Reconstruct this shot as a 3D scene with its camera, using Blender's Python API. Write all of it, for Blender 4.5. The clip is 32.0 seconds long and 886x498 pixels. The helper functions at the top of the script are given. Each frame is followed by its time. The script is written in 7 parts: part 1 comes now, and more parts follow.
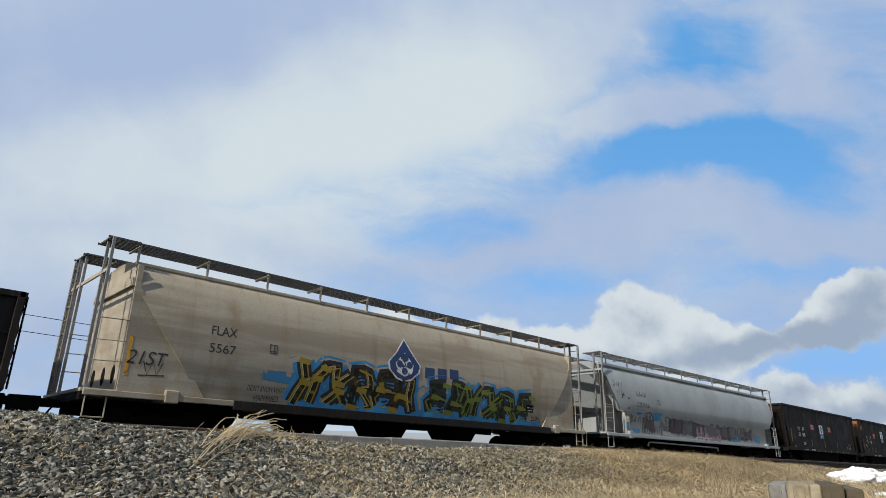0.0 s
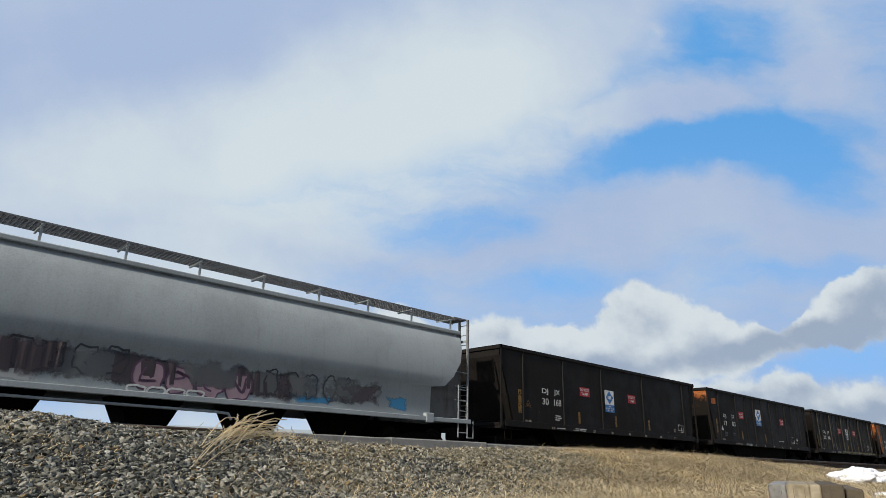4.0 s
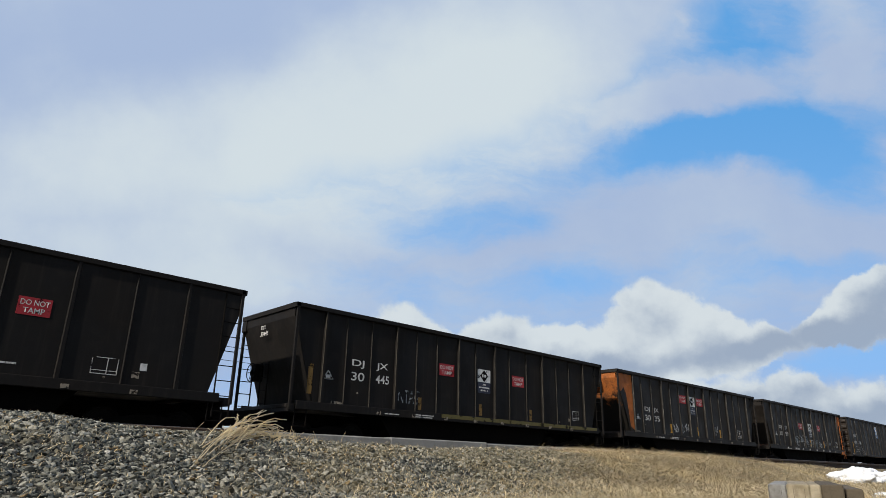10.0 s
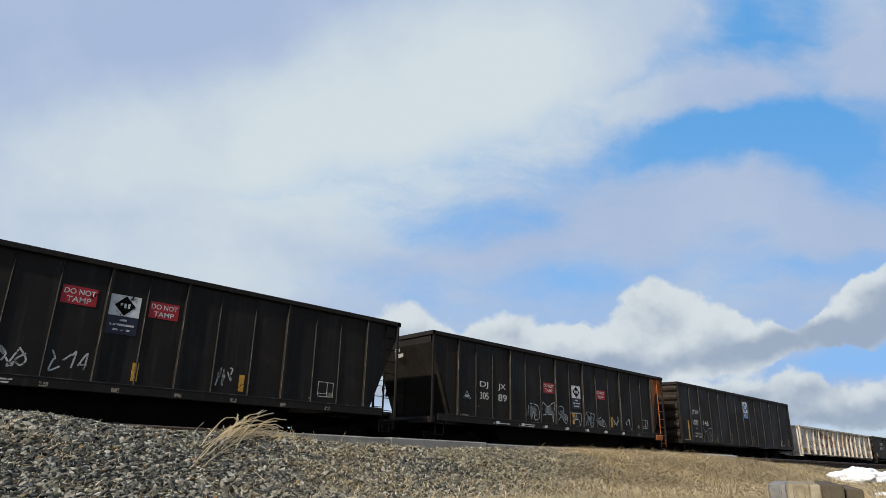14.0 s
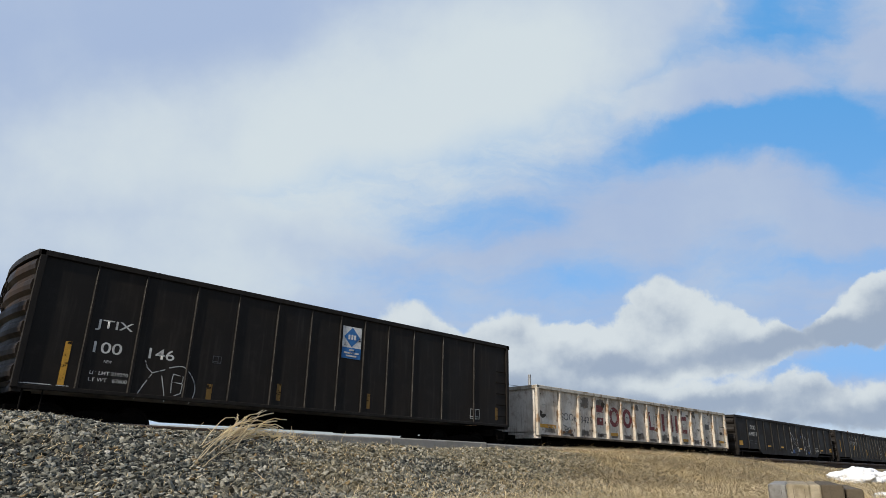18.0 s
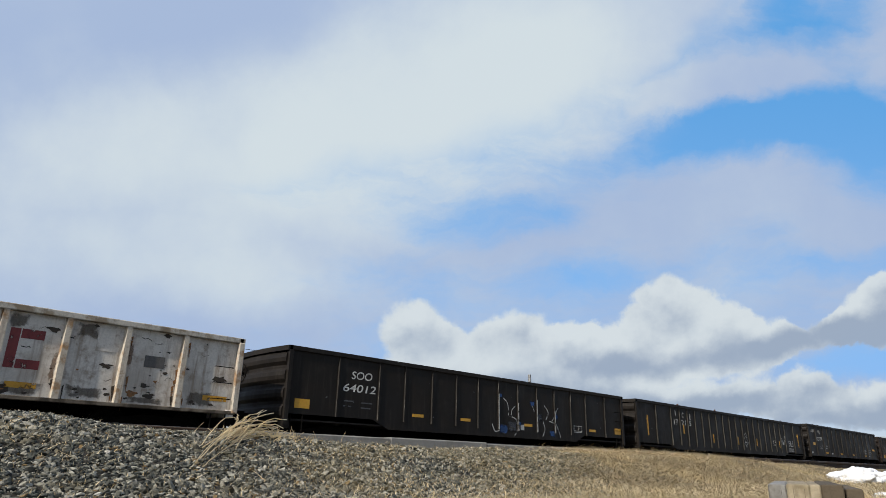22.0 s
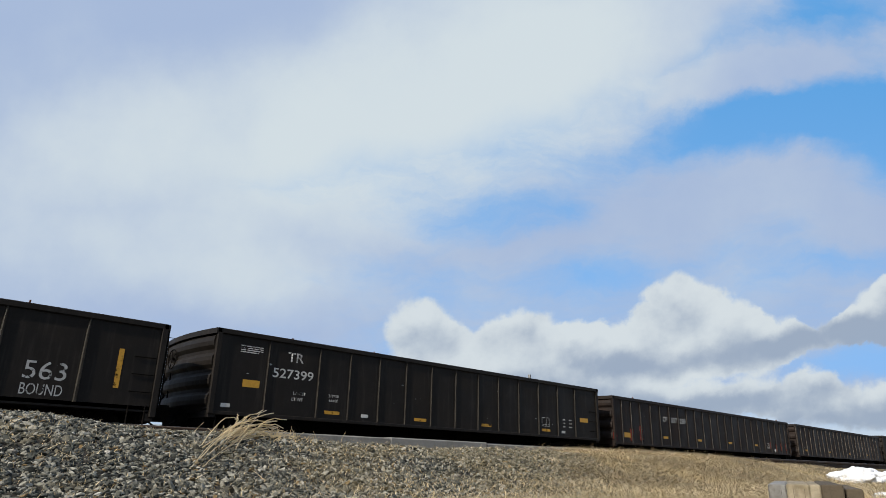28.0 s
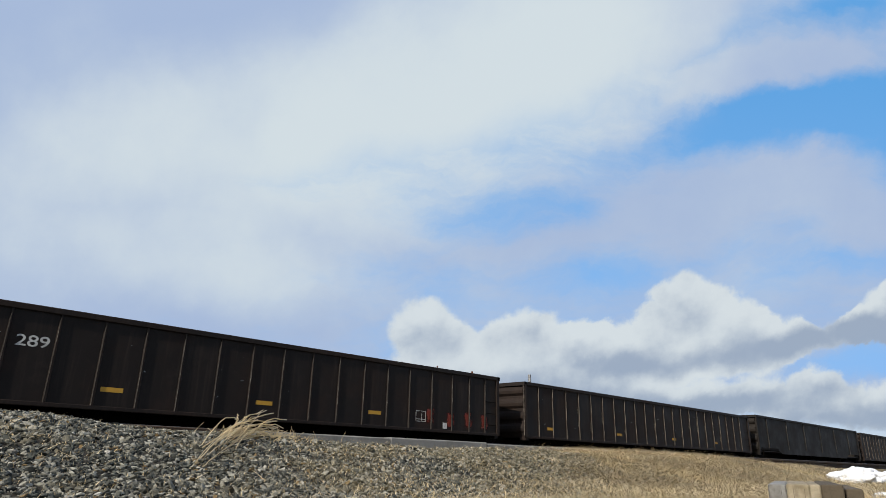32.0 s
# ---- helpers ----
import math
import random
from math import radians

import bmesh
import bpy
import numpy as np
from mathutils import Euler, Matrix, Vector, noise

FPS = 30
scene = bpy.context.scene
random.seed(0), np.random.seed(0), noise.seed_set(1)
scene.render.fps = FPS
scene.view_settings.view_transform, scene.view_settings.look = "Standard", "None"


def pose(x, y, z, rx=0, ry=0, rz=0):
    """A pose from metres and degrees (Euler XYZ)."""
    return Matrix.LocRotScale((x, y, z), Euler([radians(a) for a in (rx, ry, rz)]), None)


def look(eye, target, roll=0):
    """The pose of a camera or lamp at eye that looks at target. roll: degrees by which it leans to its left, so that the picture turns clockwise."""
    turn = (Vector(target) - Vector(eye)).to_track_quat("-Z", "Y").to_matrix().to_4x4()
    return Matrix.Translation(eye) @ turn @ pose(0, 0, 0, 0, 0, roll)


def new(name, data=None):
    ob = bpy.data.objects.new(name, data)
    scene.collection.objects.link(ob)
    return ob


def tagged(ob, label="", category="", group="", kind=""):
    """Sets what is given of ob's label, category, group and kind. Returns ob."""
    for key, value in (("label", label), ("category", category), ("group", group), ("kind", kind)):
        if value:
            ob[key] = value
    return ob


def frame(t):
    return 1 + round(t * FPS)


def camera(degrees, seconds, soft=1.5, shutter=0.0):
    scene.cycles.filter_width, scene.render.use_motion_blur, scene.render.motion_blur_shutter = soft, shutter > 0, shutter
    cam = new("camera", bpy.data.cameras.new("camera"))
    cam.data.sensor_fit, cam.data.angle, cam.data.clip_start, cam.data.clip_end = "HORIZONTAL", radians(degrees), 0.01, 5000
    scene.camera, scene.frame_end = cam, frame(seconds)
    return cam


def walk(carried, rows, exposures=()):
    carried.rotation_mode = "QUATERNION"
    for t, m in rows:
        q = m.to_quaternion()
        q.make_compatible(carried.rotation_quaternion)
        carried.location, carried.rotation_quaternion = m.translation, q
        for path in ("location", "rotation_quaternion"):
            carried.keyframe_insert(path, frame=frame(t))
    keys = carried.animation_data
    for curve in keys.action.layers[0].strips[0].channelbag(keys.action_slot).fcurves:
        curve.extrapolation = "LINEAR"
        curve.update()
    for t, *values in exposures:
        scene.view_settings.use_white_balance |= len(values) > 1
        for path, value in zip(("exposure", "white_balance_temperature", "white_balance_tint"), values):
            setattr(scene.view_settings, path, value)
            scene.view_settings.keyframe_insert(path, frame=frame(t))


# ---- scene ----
FOV = 70.136
EYE = (0.0, 0.0, -0.2)          # rail tops lie at z = 0
YAW, PITCH, ROLL = radians(43.4613), radians(18.7516), 1.236
AIM = Vector((math.sin(YAW) * math.cos(PITCH), math.cos(YAW) * math.cos(PITCH), math.sin(PITCH)))
VIEW = look(EYE, Vector(EYE) + AIM, ROLL)
cam = camera(FOV, 32.0, soft=0.8)
walk(cam, [(0.0, VIEW), (32.0, VIEW)])
scene.view_settings.exposure = 0.0

# ---- world and sun ----
SUN_TO = Vector((-0.88, -0.13, 0.66)).normalized()      # towards the sun


def light():
    world = bpy.data.worlds.new("sky")
    scene.world = world
    world.use_nodes = True
    nt = world.node_tree
    nt.nodes.clear()
    N = nt.nodes.new
    sky = N("ShaderNodeTexSky")
    sky.sky_type, sky.sun_disc = "NISHITA", False
    sky.sun_elevation = math.asin(SUN_TO.z)
    sky.sun_rotation = math.atan2(SUN_TO.x, SUN_TO.y)
    blue = N("ShaderNodeBackground")
    blue.inputs[1].default_value = 0.11
    nt.links.new(sky.outputs[0], blue.inputs[0])
    tc = N("ShaderNodeTexCoord")
    stretch = N("ShaderNodeMapping")
    stretch.inputs["Scale"].default_value = (1.0, 1.0, 2.6)
    nt.links.new(tc.outputs["Generated"], stretch.inputs[0])
    nz = N("ShaderNodeTexNoise")
    nz.inputs["Scale"].default_value, nz.inputs["Detail"].default_value = 2.2, 6.0
    nt.links.new(stretch.outputs[0], nz.inputs[0])
    ramp = N("ShaderNodeValToRGB")
    ramp.color_ramp.elements[0].position, ramp.color_ramp.elements[1].position = 0.42, 0.62
    nt.links.new(nz.outputs[0], ramp.inputs[0])
    sep = N("ShaderNodeSeparateXYZ")
    nt.links.new(tc.outputs["Generated"], sep.inputs[0])
    low = N("ShaderNodeMapRange")
    low.inputs[1].default_value, low.inputs[2].default_value, low.inputs[3].default_value, low.inputs[4].default_value = 0.02, 0.16, 0.85, 0.0
    nt.links.new(sep.outputs[2], low.inputs[0])
    both = N("ShaderNodeMath")
    both.operation = "MAXIMUM"
    nt.links.new(ramp.outputs[0], both.inputs[0])
    nt.links.new(low.outputs[0], both.inputs[1])
    white = N("ShaderNodeBackground")
    white.inputs[0].default_value, white.inputs[1].default_value = (0.60, 0.68, 0.80, 1), 0.62
    mix = N("ShaderNodeMixShader")
    out = N("ShaderNodeOutputWorld")
    nt.links.new(both.outputs[0], mix.inputs[0])
    nt.links.new(blue.outputs[0], mix.inputs[1])
    nt.links.new(white.outputs[0], mix.inputs[2])
    nt.links.new(mix.outputs[0], out.inputs[0])
    lamp = bpy.data.lights.new("sun", "SUN")
    lamp.energy, lamp.angle, lamp.color = 4.4, radians(1.0), (1.0, 0.93, 0.82)
    ob = new("sun", lamp)
    ob.matrix_world = look(SUN_TO * 50, (0, 0, 0))


light()


# ---- node helpers ----
class Tree:
    """Small helper to wire node materials."""

    def __init__(self, name):
        self.mat = bpy.data.materials.new(name)
        self.mat.use_nodes = True
        self.nt = self.mat.node_tree
        self.nt.nodes.clear()
        self.out = self.nt.nodes.new("ShaderNodeOutputMaterial")

    def put(self, socket, value):
        if isinstance(value, bpy.types.NodeSocket):
            self.nt.links.new(value, socket)
        elif isinstance(value, (tuple, list)) and len(value) == 3 and socket.type == "RGBA":
            socket.default_value = (*value, 1)
        else:
            socket.default_value = value

    def math(self, op, a, b=0.0, c=None, clamp=False):
        n = self.nt.nodes.new("ShaderNodeMath")
        n.operation, n.use_clamp = op, clamp
        self.put(n.inputs[0], a)
        self.put(n.inputs[1], b)
        if c is not None:
            self.put(n.inputs[2], c)
        return n.outputs[0]

    def vec(self, op, a, b=(0, 0, 0)):
        n = self.nt.nodes.new("ShaderNodeVectorMath")
        n.operation = op
        self.put(n.inputs[0], a)
        self.put(n.inputs[1], b)
        return n.outputs["Value"] if op in ("DOT_PRODUCT", "LENGTH") else n.outputs[0]

    def xyz(self, x, y, z=0.0):
        n = self.nt.nodes.new("ShaderNodeCombineXYZ")
        for i, v in enumerate((x, y, z)):
            self.put(n.inputs[i], v)
        return n.outputs[0]

    def split(self, v):
        n = self.nt.nodes.new("ShaderNodeSeparateXYZ")
        self.put(n.inputs[0], v)
        return n.outputs

    def coords(self, kind="Object"):
        return self.nt.nodes.new("ShaderNodeTexCoord").outputs[kind]

    def mapped(self, v, loc=(0, 0, 0), rot=(0, 0, 0), scale=(1, 1, 1), kind="POINT"):
        n = self.nt.nodes.new("ShaderNodeMapping")
        n.vector_type = kind
        self.put(n.inputs[0], v)
        n.inputs["Location"].default_value, n.inputs["Rotation"].default_value, n.inputs["Scale"].default_value = loc, rot, scale
        return n.outputs[0]

    def noise(self, v, scale, detail=4.0, rough=0.55, colour=False, warp=0.0):
        n = self.nt.nodes.new("ShaderNodeTexNoise")
        self.put(n.inputs["Vector"], v)
        n.inputs["Scale"].default_value, n.inputs["Detail"].default_value = scale, detail
        n.inputs["Roughness"].default_value, n.inputs["Distortion"].default_value = rough, warp
        return n.outputs[1 if colour else 0]

    def ramp(self, v, lo, hi, a=0.0, b=1.0, smooth=True):
        n = self.nt.nodes.new("ShaderNodeMapRange")
        n.interpolation_type = "SMOOTHSTEP" if smooth else "LINEAR"
        self.put(n.inputs[0], v)
        for i, x in enumerate((lo, hi, a, b)):
            self.put(n.inputs[1 + i], x)
        return n.outputs[0]

    def mix(self, f, a, b, blend="MIX"):
        n = self.nt.nodes.new("ShaderNodeMix")
        n.data_type, n.blend_type = "RGBA", blend
        self.put(n.inputs[0], f)
        self.put(n.inputs[6], a)
        self.put(n.inputs[7], b)
        return n.outputs[2]

    def random(self):
        return self.nt.nodes.new("ShaderNodeObjectInfo").outputs["Random"]

    def island(self):
        return self.nt.nodes.new("ShaderNodeNewGeometry").outputs["Random Per Island"]

    def surface(self, colour, rough=0.6, metal=0.0, bump=None, strength=0.3, distance=0.01, specular=0.5):
        b = self.nt.nodes.new("ShaderNodeBsdfPrincipled")
        self.put(b.inputs["Base Color"], colour)
        self.put(b.inputs["Roughness"], rough)
        self.put(b.inputs["Metallic"], metal)
        self.put(b.inputs["Specular IOR Level"], specular)
        if bump is not None:
            n = self.nt.nodes.new("ShaderNodeBump")
            n.inputs["Strength"].default_value, n.inputs["Distance"].default_value = strength, distance
            self.put(n.inputs["Height"], bump)
            self.nt.links.new(n.outputs[0], b.inputs["Normal"])
        self.nt.links.new(b.outputs[0], self.out.inputs[0])
        return self.mat


def worn(name, base, second, rough=0.6, metal=0.0, grain=30.0, patch=1.2, streak=0.0, dirt=(0.05, 0.04, 0.03), dirt_amount=0.3, bump=0.15, low=0.44, high=0.66, gloss=0.22):
    """Paint or metal with patches of a second colour, fine grain and vertical streaks of dirt."""
    T = Tree(name)
    p = T.coords()
    q = T.vec("ADD", p, T.vec("MULTIPLY", T.xyz(T.random(), T.random(), T.random()), (40.0, 17.0, 9.0)))
    big = T.noise(q, patch, 6.0, 0.6)
    fine = T.noise(q, grain, 3.0, 0.6)
    col = T.mix(T.ramp(big, low, high), base, second)
    col = T.mix(T.math("MULTIPLY", T.ramp(fine, 0.35, 0.75), 0.35), col, tuple(c * 0.55 for c in base))
    st = T.noise(T.mapped(q, scale=(5.0, 5.0, 0.35)), 1.6, 5.0, 0.65)
    col = T.mix(T.math("MULTIPLY", T.ramp(st, 0.5, 0.72), streak), col, dirt)
    soil = T.noise(q, patch * 2.7, 5.0, 0.7)
    col = T.mix(T.math("MULTIPLY", T.ramp(soil, 0.5, 0.75), dirt_amount), col, dirt)
    return T.surface(col, T.ramp(big, 0.3, 0.7, max(rough - 0.12, 0.05), min(rough + 0.12, 1.0)), metal, fine, bump, 0.004, gloss)


def plain(name, base, rough=0.6, metal=0.0, vary=0.25, scale=14.0):
    """Small parts: one colour with slight mottling and wear."""
    T = Tree(name)
    p = T.coords()
    n = T.noise(p, scale, 5.0, 0.65)
    col = T.mix(T.math("MULTIPLY", T.ramp(n, 0.35, 0.7), vary), base, tuple(c * 0.45 for c in base))
    return T.surface(col, rough, metal, n, 0.1, 0.003)


def chipped(name, base, amount=0.5, scale=9.0, rough=0.6):
    """Stencilled paint, partly worn through: the chips are clear."""
    T = Tree(name)
    p = T.coords()
    n = T.noise(p, scale, 7.0, 0.7)
    b = T.nt.nodes.new("ShaderNodeBsdfPrincipled")
    T.put(b.inputs["Base Color"], T.mix(T.ramp(n, 0.4, 0.65), base, tuple(c * 0.7 for c in base)))
    b.inputs["Roughness"].default_value = rough
    T.put(b.inputs["Alpha"], T.ramp(n, 0.5 + (amount - 0.5) * 0.5, 0.56 + (amount - 0.5) * 0.5, 1.0, 0.0))
    T.nt.links.new(b.outputs[0], T.out.inputs[0])
    return T.mat


def overspray(name, base, strength=0.9, scale=1.2):
    """Sprayed paint that thins out towards the rim of its patch."""
    T = Tree(name)
    x, y, z = T.split(T.coords("Generated"))
    n = T.noise(T.coords(), scale * 1.6, 6.0, 0.6)
    fine = T.noise(T.coords(), 60.0, 2.0, 0.6)
    rim = T.math("MINIMUM", T.math("MINIMUM", x, T.math("SUBTRACT", 1.0, x)), T.math("MINIMUM", z, T.math("SUBTRACT", 1.0, z)))
    thick = T.math("MULTIPLY_ADD", T.math("SUBTRACT", n, 0.5), 2.0, T.math("MULTIPLY_ADD", rim, 2.8, -0.42))
    b = T.nt.nodes.new("ShaderNodeBsdfPrincipled")
    T.put(b.inputs["Base Color"], T.mix(fine, base, tuple(c * 0.75 for c in base)))
    b.inputs["Roughness"].default_value = 0.6
    T.put(b.inputs["Alpha"], T.ramp(T.math("MULTIPLY_ADD", fine, 0.12, thick), 0.05, 0.45, 0.0, strength))
    T.nt.links.new(b.outputs[0], T.out.inputs[0])
    return T.mat


# ---- mesh helpers ----
def mesh_of(name, verts, faces, mat=None, smooth=False):
    me = bpy.data.meshes.new(name)
    me.from_pydata(verts, [], faces)
    me.update()
    if smooth:
        me.shade_smooth()
    if mat:
        me.materials.append(mat)
    return me


class Shape:
    """Collects boxes, prisms and tubes into one mesh."""

    def __init__(self):
        self.v, self.f = [], []

    def add(self, verts, faces):
        n = len(self.v)
        self.v += [tuple(p) for p in verts]
        self.f += [tuple(i + n for i in f) for f in faces]
        return self

    def box(self, x0, x1, y0, y1, z0, z1, c=0.0):
        """A box, its edges chamfered by c."""
        if c <= 0:
            v = [(x, y, z) for x in (x0, x1) for y in (y0, y1) for z in (z0, z1)]
            f = [(0, 1, 3, 2), (4, 6, 7, 5), (0, 4, 5, 1), (2, 3, 7, 6), (0, 2, 6, 4), (1, 5, 7, 3)]
            return self.add(v, f)
        bm = bmesh.new()
        m = Matrix.LocRotScale(((x0 + x1) / 2, (y0 + y1) / 2, (z0 + z1) / 2), None, (x1 - x0, y1 - y0, z1 - z0))
        bmesh.ops.create_cube(bm, size=1.0, matrix=m)
        bmesh.ops.bevel(bm, geom=bm.edges[:], offset=c, segments=1, affect="EDGES")
        bm.verts.index_update()
        self.add([v.co[:] for v in bm.verts], [[v.index for v in f.verts] for f in bm.faces])
        bm.free()
        return self

    def prism(self, poly, y0, y1, axis="y"):
        """A polygon of (x, z) pushed along y, or of (y, z) pushed along x."""
        n = len(poly)
        if axis == "y":
            v = [(a, y0, b) for a, b in poly] + [(a, y1, b) for a, b in poly]
        elif axis == "x":
            v = [(y0, a, b) for a, b in poly] + [(y1, a, b) for a, b in poly]
        else:
            v = [(a, b, y0) for a, b in poly] + [(a, b, y1) for a, b in poly]
        f = [tuple(range(n))[::-1], tuple(range(n, 2 * n))]
        f += [(i, (i + 1) % n, n + (i + 1) % n, n + i) for i in range(n)]
        return self.add(v, f)

    def tube(self, a, b, r, sides=8, r2=None):
        a, b = Vector(a), Vector(b)
        d = (b - a).normalized()
        u = d.orthogonal().normalized()
        w = d.cross(u)
        r2 = r if r2 is None else r2
        v = [a + r * (math.cos(k * math.tau / sides) * u + math.sin(k * math.tau / sides) * w) for k in range(sides)]
        v += [b + r2 * (math.cos(k * math.tau / sides) * u + math.sin(k * math.tau / sides) * w) for k in range(sides)]
        f = [(k, (k + 1) % sides, sides + (k + 1) % sides, sides + k) for k in range(sides)]
        f += [tuple(range(sides))[::-1], tuple(range(sides, 2 * sides))]
        return self.add(v, f)

    def pipe(self, pts, r, sides=6):
        for a, b in zip(pts, pts[1:]):
            self.tube(a, b, r, sides)
        return self

    def lathe(self, prof, sides=24, axis="y"):
        """(along, radius) pairs turned round the y axis."""
        n = len(prof)
        v, f = [], []
        for k in range(sides):
            a = k * math.tau / sides
            v += [(r * math.cos(a), s, r * math.sin(a)) for s, r in prof]
        for k in range(sides):
            j = (k + 1) % sides
            f += [(k * n + i, k * n + i + 1, j * n + i + 1, j * n + i) for i in range(n - 1)]
        return self.add(v, f)

    def mesh(self, name, mat, smooth=False):
        me = mesh_of(name, self.v, self.f, mat, smooth)
        bm = bmesh.new()
        bm.from_mesh(me)
        bmesh.ops.recalc_face_normals(bm, faces=bm.faces[:])
        bm.to_mesh(me)
        bm.free()
        return me


def part(name, shape, mat, parent, label="", at=None, smooth=False):
    """One mesh object under a thing or under a part."""
    me = shape if isinstance(shape, bpy.types.Mesh) else shape.mesh(name, mat, smooth)
    ob = new(name, me)
    ob.parent = parent
    if at is not None:
        ob.matrix_basis = at
    if label:
        ob["label"] = label
    return ob


def thing(name, label, category, group="", at=None):
    ob = tagged(new(name), label, category, group)
    ob.empty_display_size = 0.3
    if at is not None:
        ob.matrix_basis = at
    return ob


def lone(name, shape, mat, label, category, group="", kind="", at=None, smooth=False):
    """A thing that is one mesh."""
    me = shape if isinstance(shape, bpy.types.Mesh) else shape.mesh(name, mat, smooth)
    ob = tagged(new(name, me), label, category, group, kind)
    if at is not None:
        ob.matrix_basis = at
    return ob


TEXTS = {}


def lettering(name, words, x, z, height, mat, parent, y, width=None, label="", slant=0.0):
    """Painted words on a wall that faces -y, x and z being their lower left corner."""
    key = (words, mat.name, slant)
    if key not in TEXTS:
        cu = bpy.data.curves.new("words", "FONT")
        cu.body, cu.size, cu.extrude, cu.shear = words, 1.0, 0.0, slant
        cu.offset = 0.008 if "white_stencil" in mat.name else 0.0
        tmp = bpy.data.objects.new("words", cu)
        me = bpy.data.meshes.new_from_object(tmp)
        bpy.data.objects.remove(tmp)
        co = np.array([v.co[:] for v in me.vertices])
        lo, hi = co.min(0), co.max(0)
        for v in me.vertices:
            v.co = ((v.co.x - lo[0]) / (hi[0] - lo[0]), (v.co.y - lo[1]) / (hi[1] - lo[1]), 0)
        me.materials.clear()
        me.materials.append(mat)
        TEXTS[key] = (me, (hi[0] - lo[0]) / (hi[1] - lo[1]))
    me, aspect = TEXTS[key]
    w = width if width else height * aspect
    me = me.copy()
    me.transform(Matrix.Translation((x, y, z)) @ Matrix.Rotation(radians(90), 4, "X") @ Matrix.Diagonal((w, height, 1, 1)))
    return part(name, me, None, parent, label)


def decal(name, x0, x1, z0, z1, mat, parent, y, thick=0.003, label=""):
    return part(name, Shape().box(x0, x1, y - thick, y, z0, z1), mat, parent, label)


def polydecal(name, poly, mat, parent, y, thick=0.003, label=""):
    return part(name, Shape().prism(poly, y - thick, y), mat, parent, label)


# ---- materials ----
M = {}


def materials():
    M["black"] = worn("black_paint", (0.0125, 0.0098, 0.0078), (0.020, 0.0158, 0.0125), 0.62, 0.0, 40, 0.8, 0.6, (0.034, 0.0285, 0.0235), 0.35)
    M["coal"] = worn("coal_black_paint", (0.0068, 0.0053, 0.0044), (0.0115, 0.0090, 0.0072), 0.7, 0.0, 40, 0.7, 0.5, (0.022, 0.017, 0.013), 0.35)
    M["brown"] = worn("brown_paint", (0.017, 0.012, 0.010), (0.028, 0.018, 0.014), 0.62, 0.0, 40, 0.8, 0.45, (0.042, 0.03, 0.023), 0.3)
    T = Tree("beige_paint")
    p = T.coords()
    fine = T.noise(p, 24.0, 4.0, 0.6)
    col = T.mix(T.ramp(T.noise(T.mapped(p, scale=(0.12, 0.3, 1.5)), 1.3, 6.0, 0.6), 0.42, 0.62), (0.40, 0.36, 0.285), (0.29, 0.25, 0.19))
    col = T.mix(T.math("MULTIPLY", T.ramp(T.noise(T.mapped(p, scale=(2.0, 1.0, 0.16)), 1.5, 6.0, 0.65), 0.5, 0.74), 0.45), col, (0.22, 0.15, 0.08))
    col = T.mix(T.math("MULTIPLY", T.ramp(T.noise(p, 0.55, 7.0, 0.62), 0.53, 0.68), 0.55), col, (0.23, 0.155, 0.085))
    col = T.mix(T.math("MULTIPLY", T.ramp(fine, 0.4, 0.75), 0.25), col, (0.16, 0.13, 0.10))
    M["beige"] = T.surface(col, 0.6, 0.0, fine, 0.05, 0.004, 0.2)
    M["grey"] = worn("grey_paint", (0.365, 0.395, 0.40), (0.31, 0.335, 0.34), 0.42, 0.0, 24, 0.5, 0.25, (0.22, 0.21, 0.19), 0.15, 0.05)
    M["ridged"] = worn("grimy_brown_black_paint", (0.020, 0.014, 0.010), (0.055, 0.032, 0.018), 0.6, 0.0, 40, 0.9, 0.5, (0.06, 0.045, 0.033), 0.4)
    M["white"] = worn("white_paint", (0.72, 0.68, 0.62), (0.54, 0.485, 0.42), 0.6, 0.0, 22, 1.1, 0.6, (0.22, 0.145, 0.085), 0.7, 0.25, 0.42, 0.62)
    M["orange"] = worn("orange_primer", (0.42, 0.13, 0.030), (0.30, 0.085, 0.022), 0.65, 0.0, 26, 1.6, 0.5, (0.07, 0.05, 0.04), 0.5)
    M["rust"] = worn("rust", (0.14, 0.055, 0.025), (0.08, 0.035, 0.02), 0.85, 0.2, 30, 3.0, 0.3, (0.03, 0.02, 0.015), 0.4)
    M["steel"] = worn("dark_steel", (0.0055, 0.005, 0.0045), (0.010, 0.008, 0.0065), 0.8, 0.0, 40, 2.5, 0.2, (0.022, 0.016, 0.011), 0.4, gloss=0.08)
    # Darker copy of the steel: shade beneath the wagons is put into this colour.
    M["frame"] = worn("grimy_underside_shade_black", (0.004, 0.0036, 0.0032), (0.007, 0.006, 0.005), 0.9, 0.0, 40, 2.5, 0.2, (0.012, 0.009, 0.007), 0.3, gloss=0.04)
    M["galv"] = worn("galvanised", (0.36, 0.36, 0.36), (0.26, 0.26, 0.26), 0.5, 0.6, 40, 2.0, 0.2, (0.12, 0.1, 0.08), 0.25)
    # Edge tone: sunlit brightness and scraped paint in one colour.
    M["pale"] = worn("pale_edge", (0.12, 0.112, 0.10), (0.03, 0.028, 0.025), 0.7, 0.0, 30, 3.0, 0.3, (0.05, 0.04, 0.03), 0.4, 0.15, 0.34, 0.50)
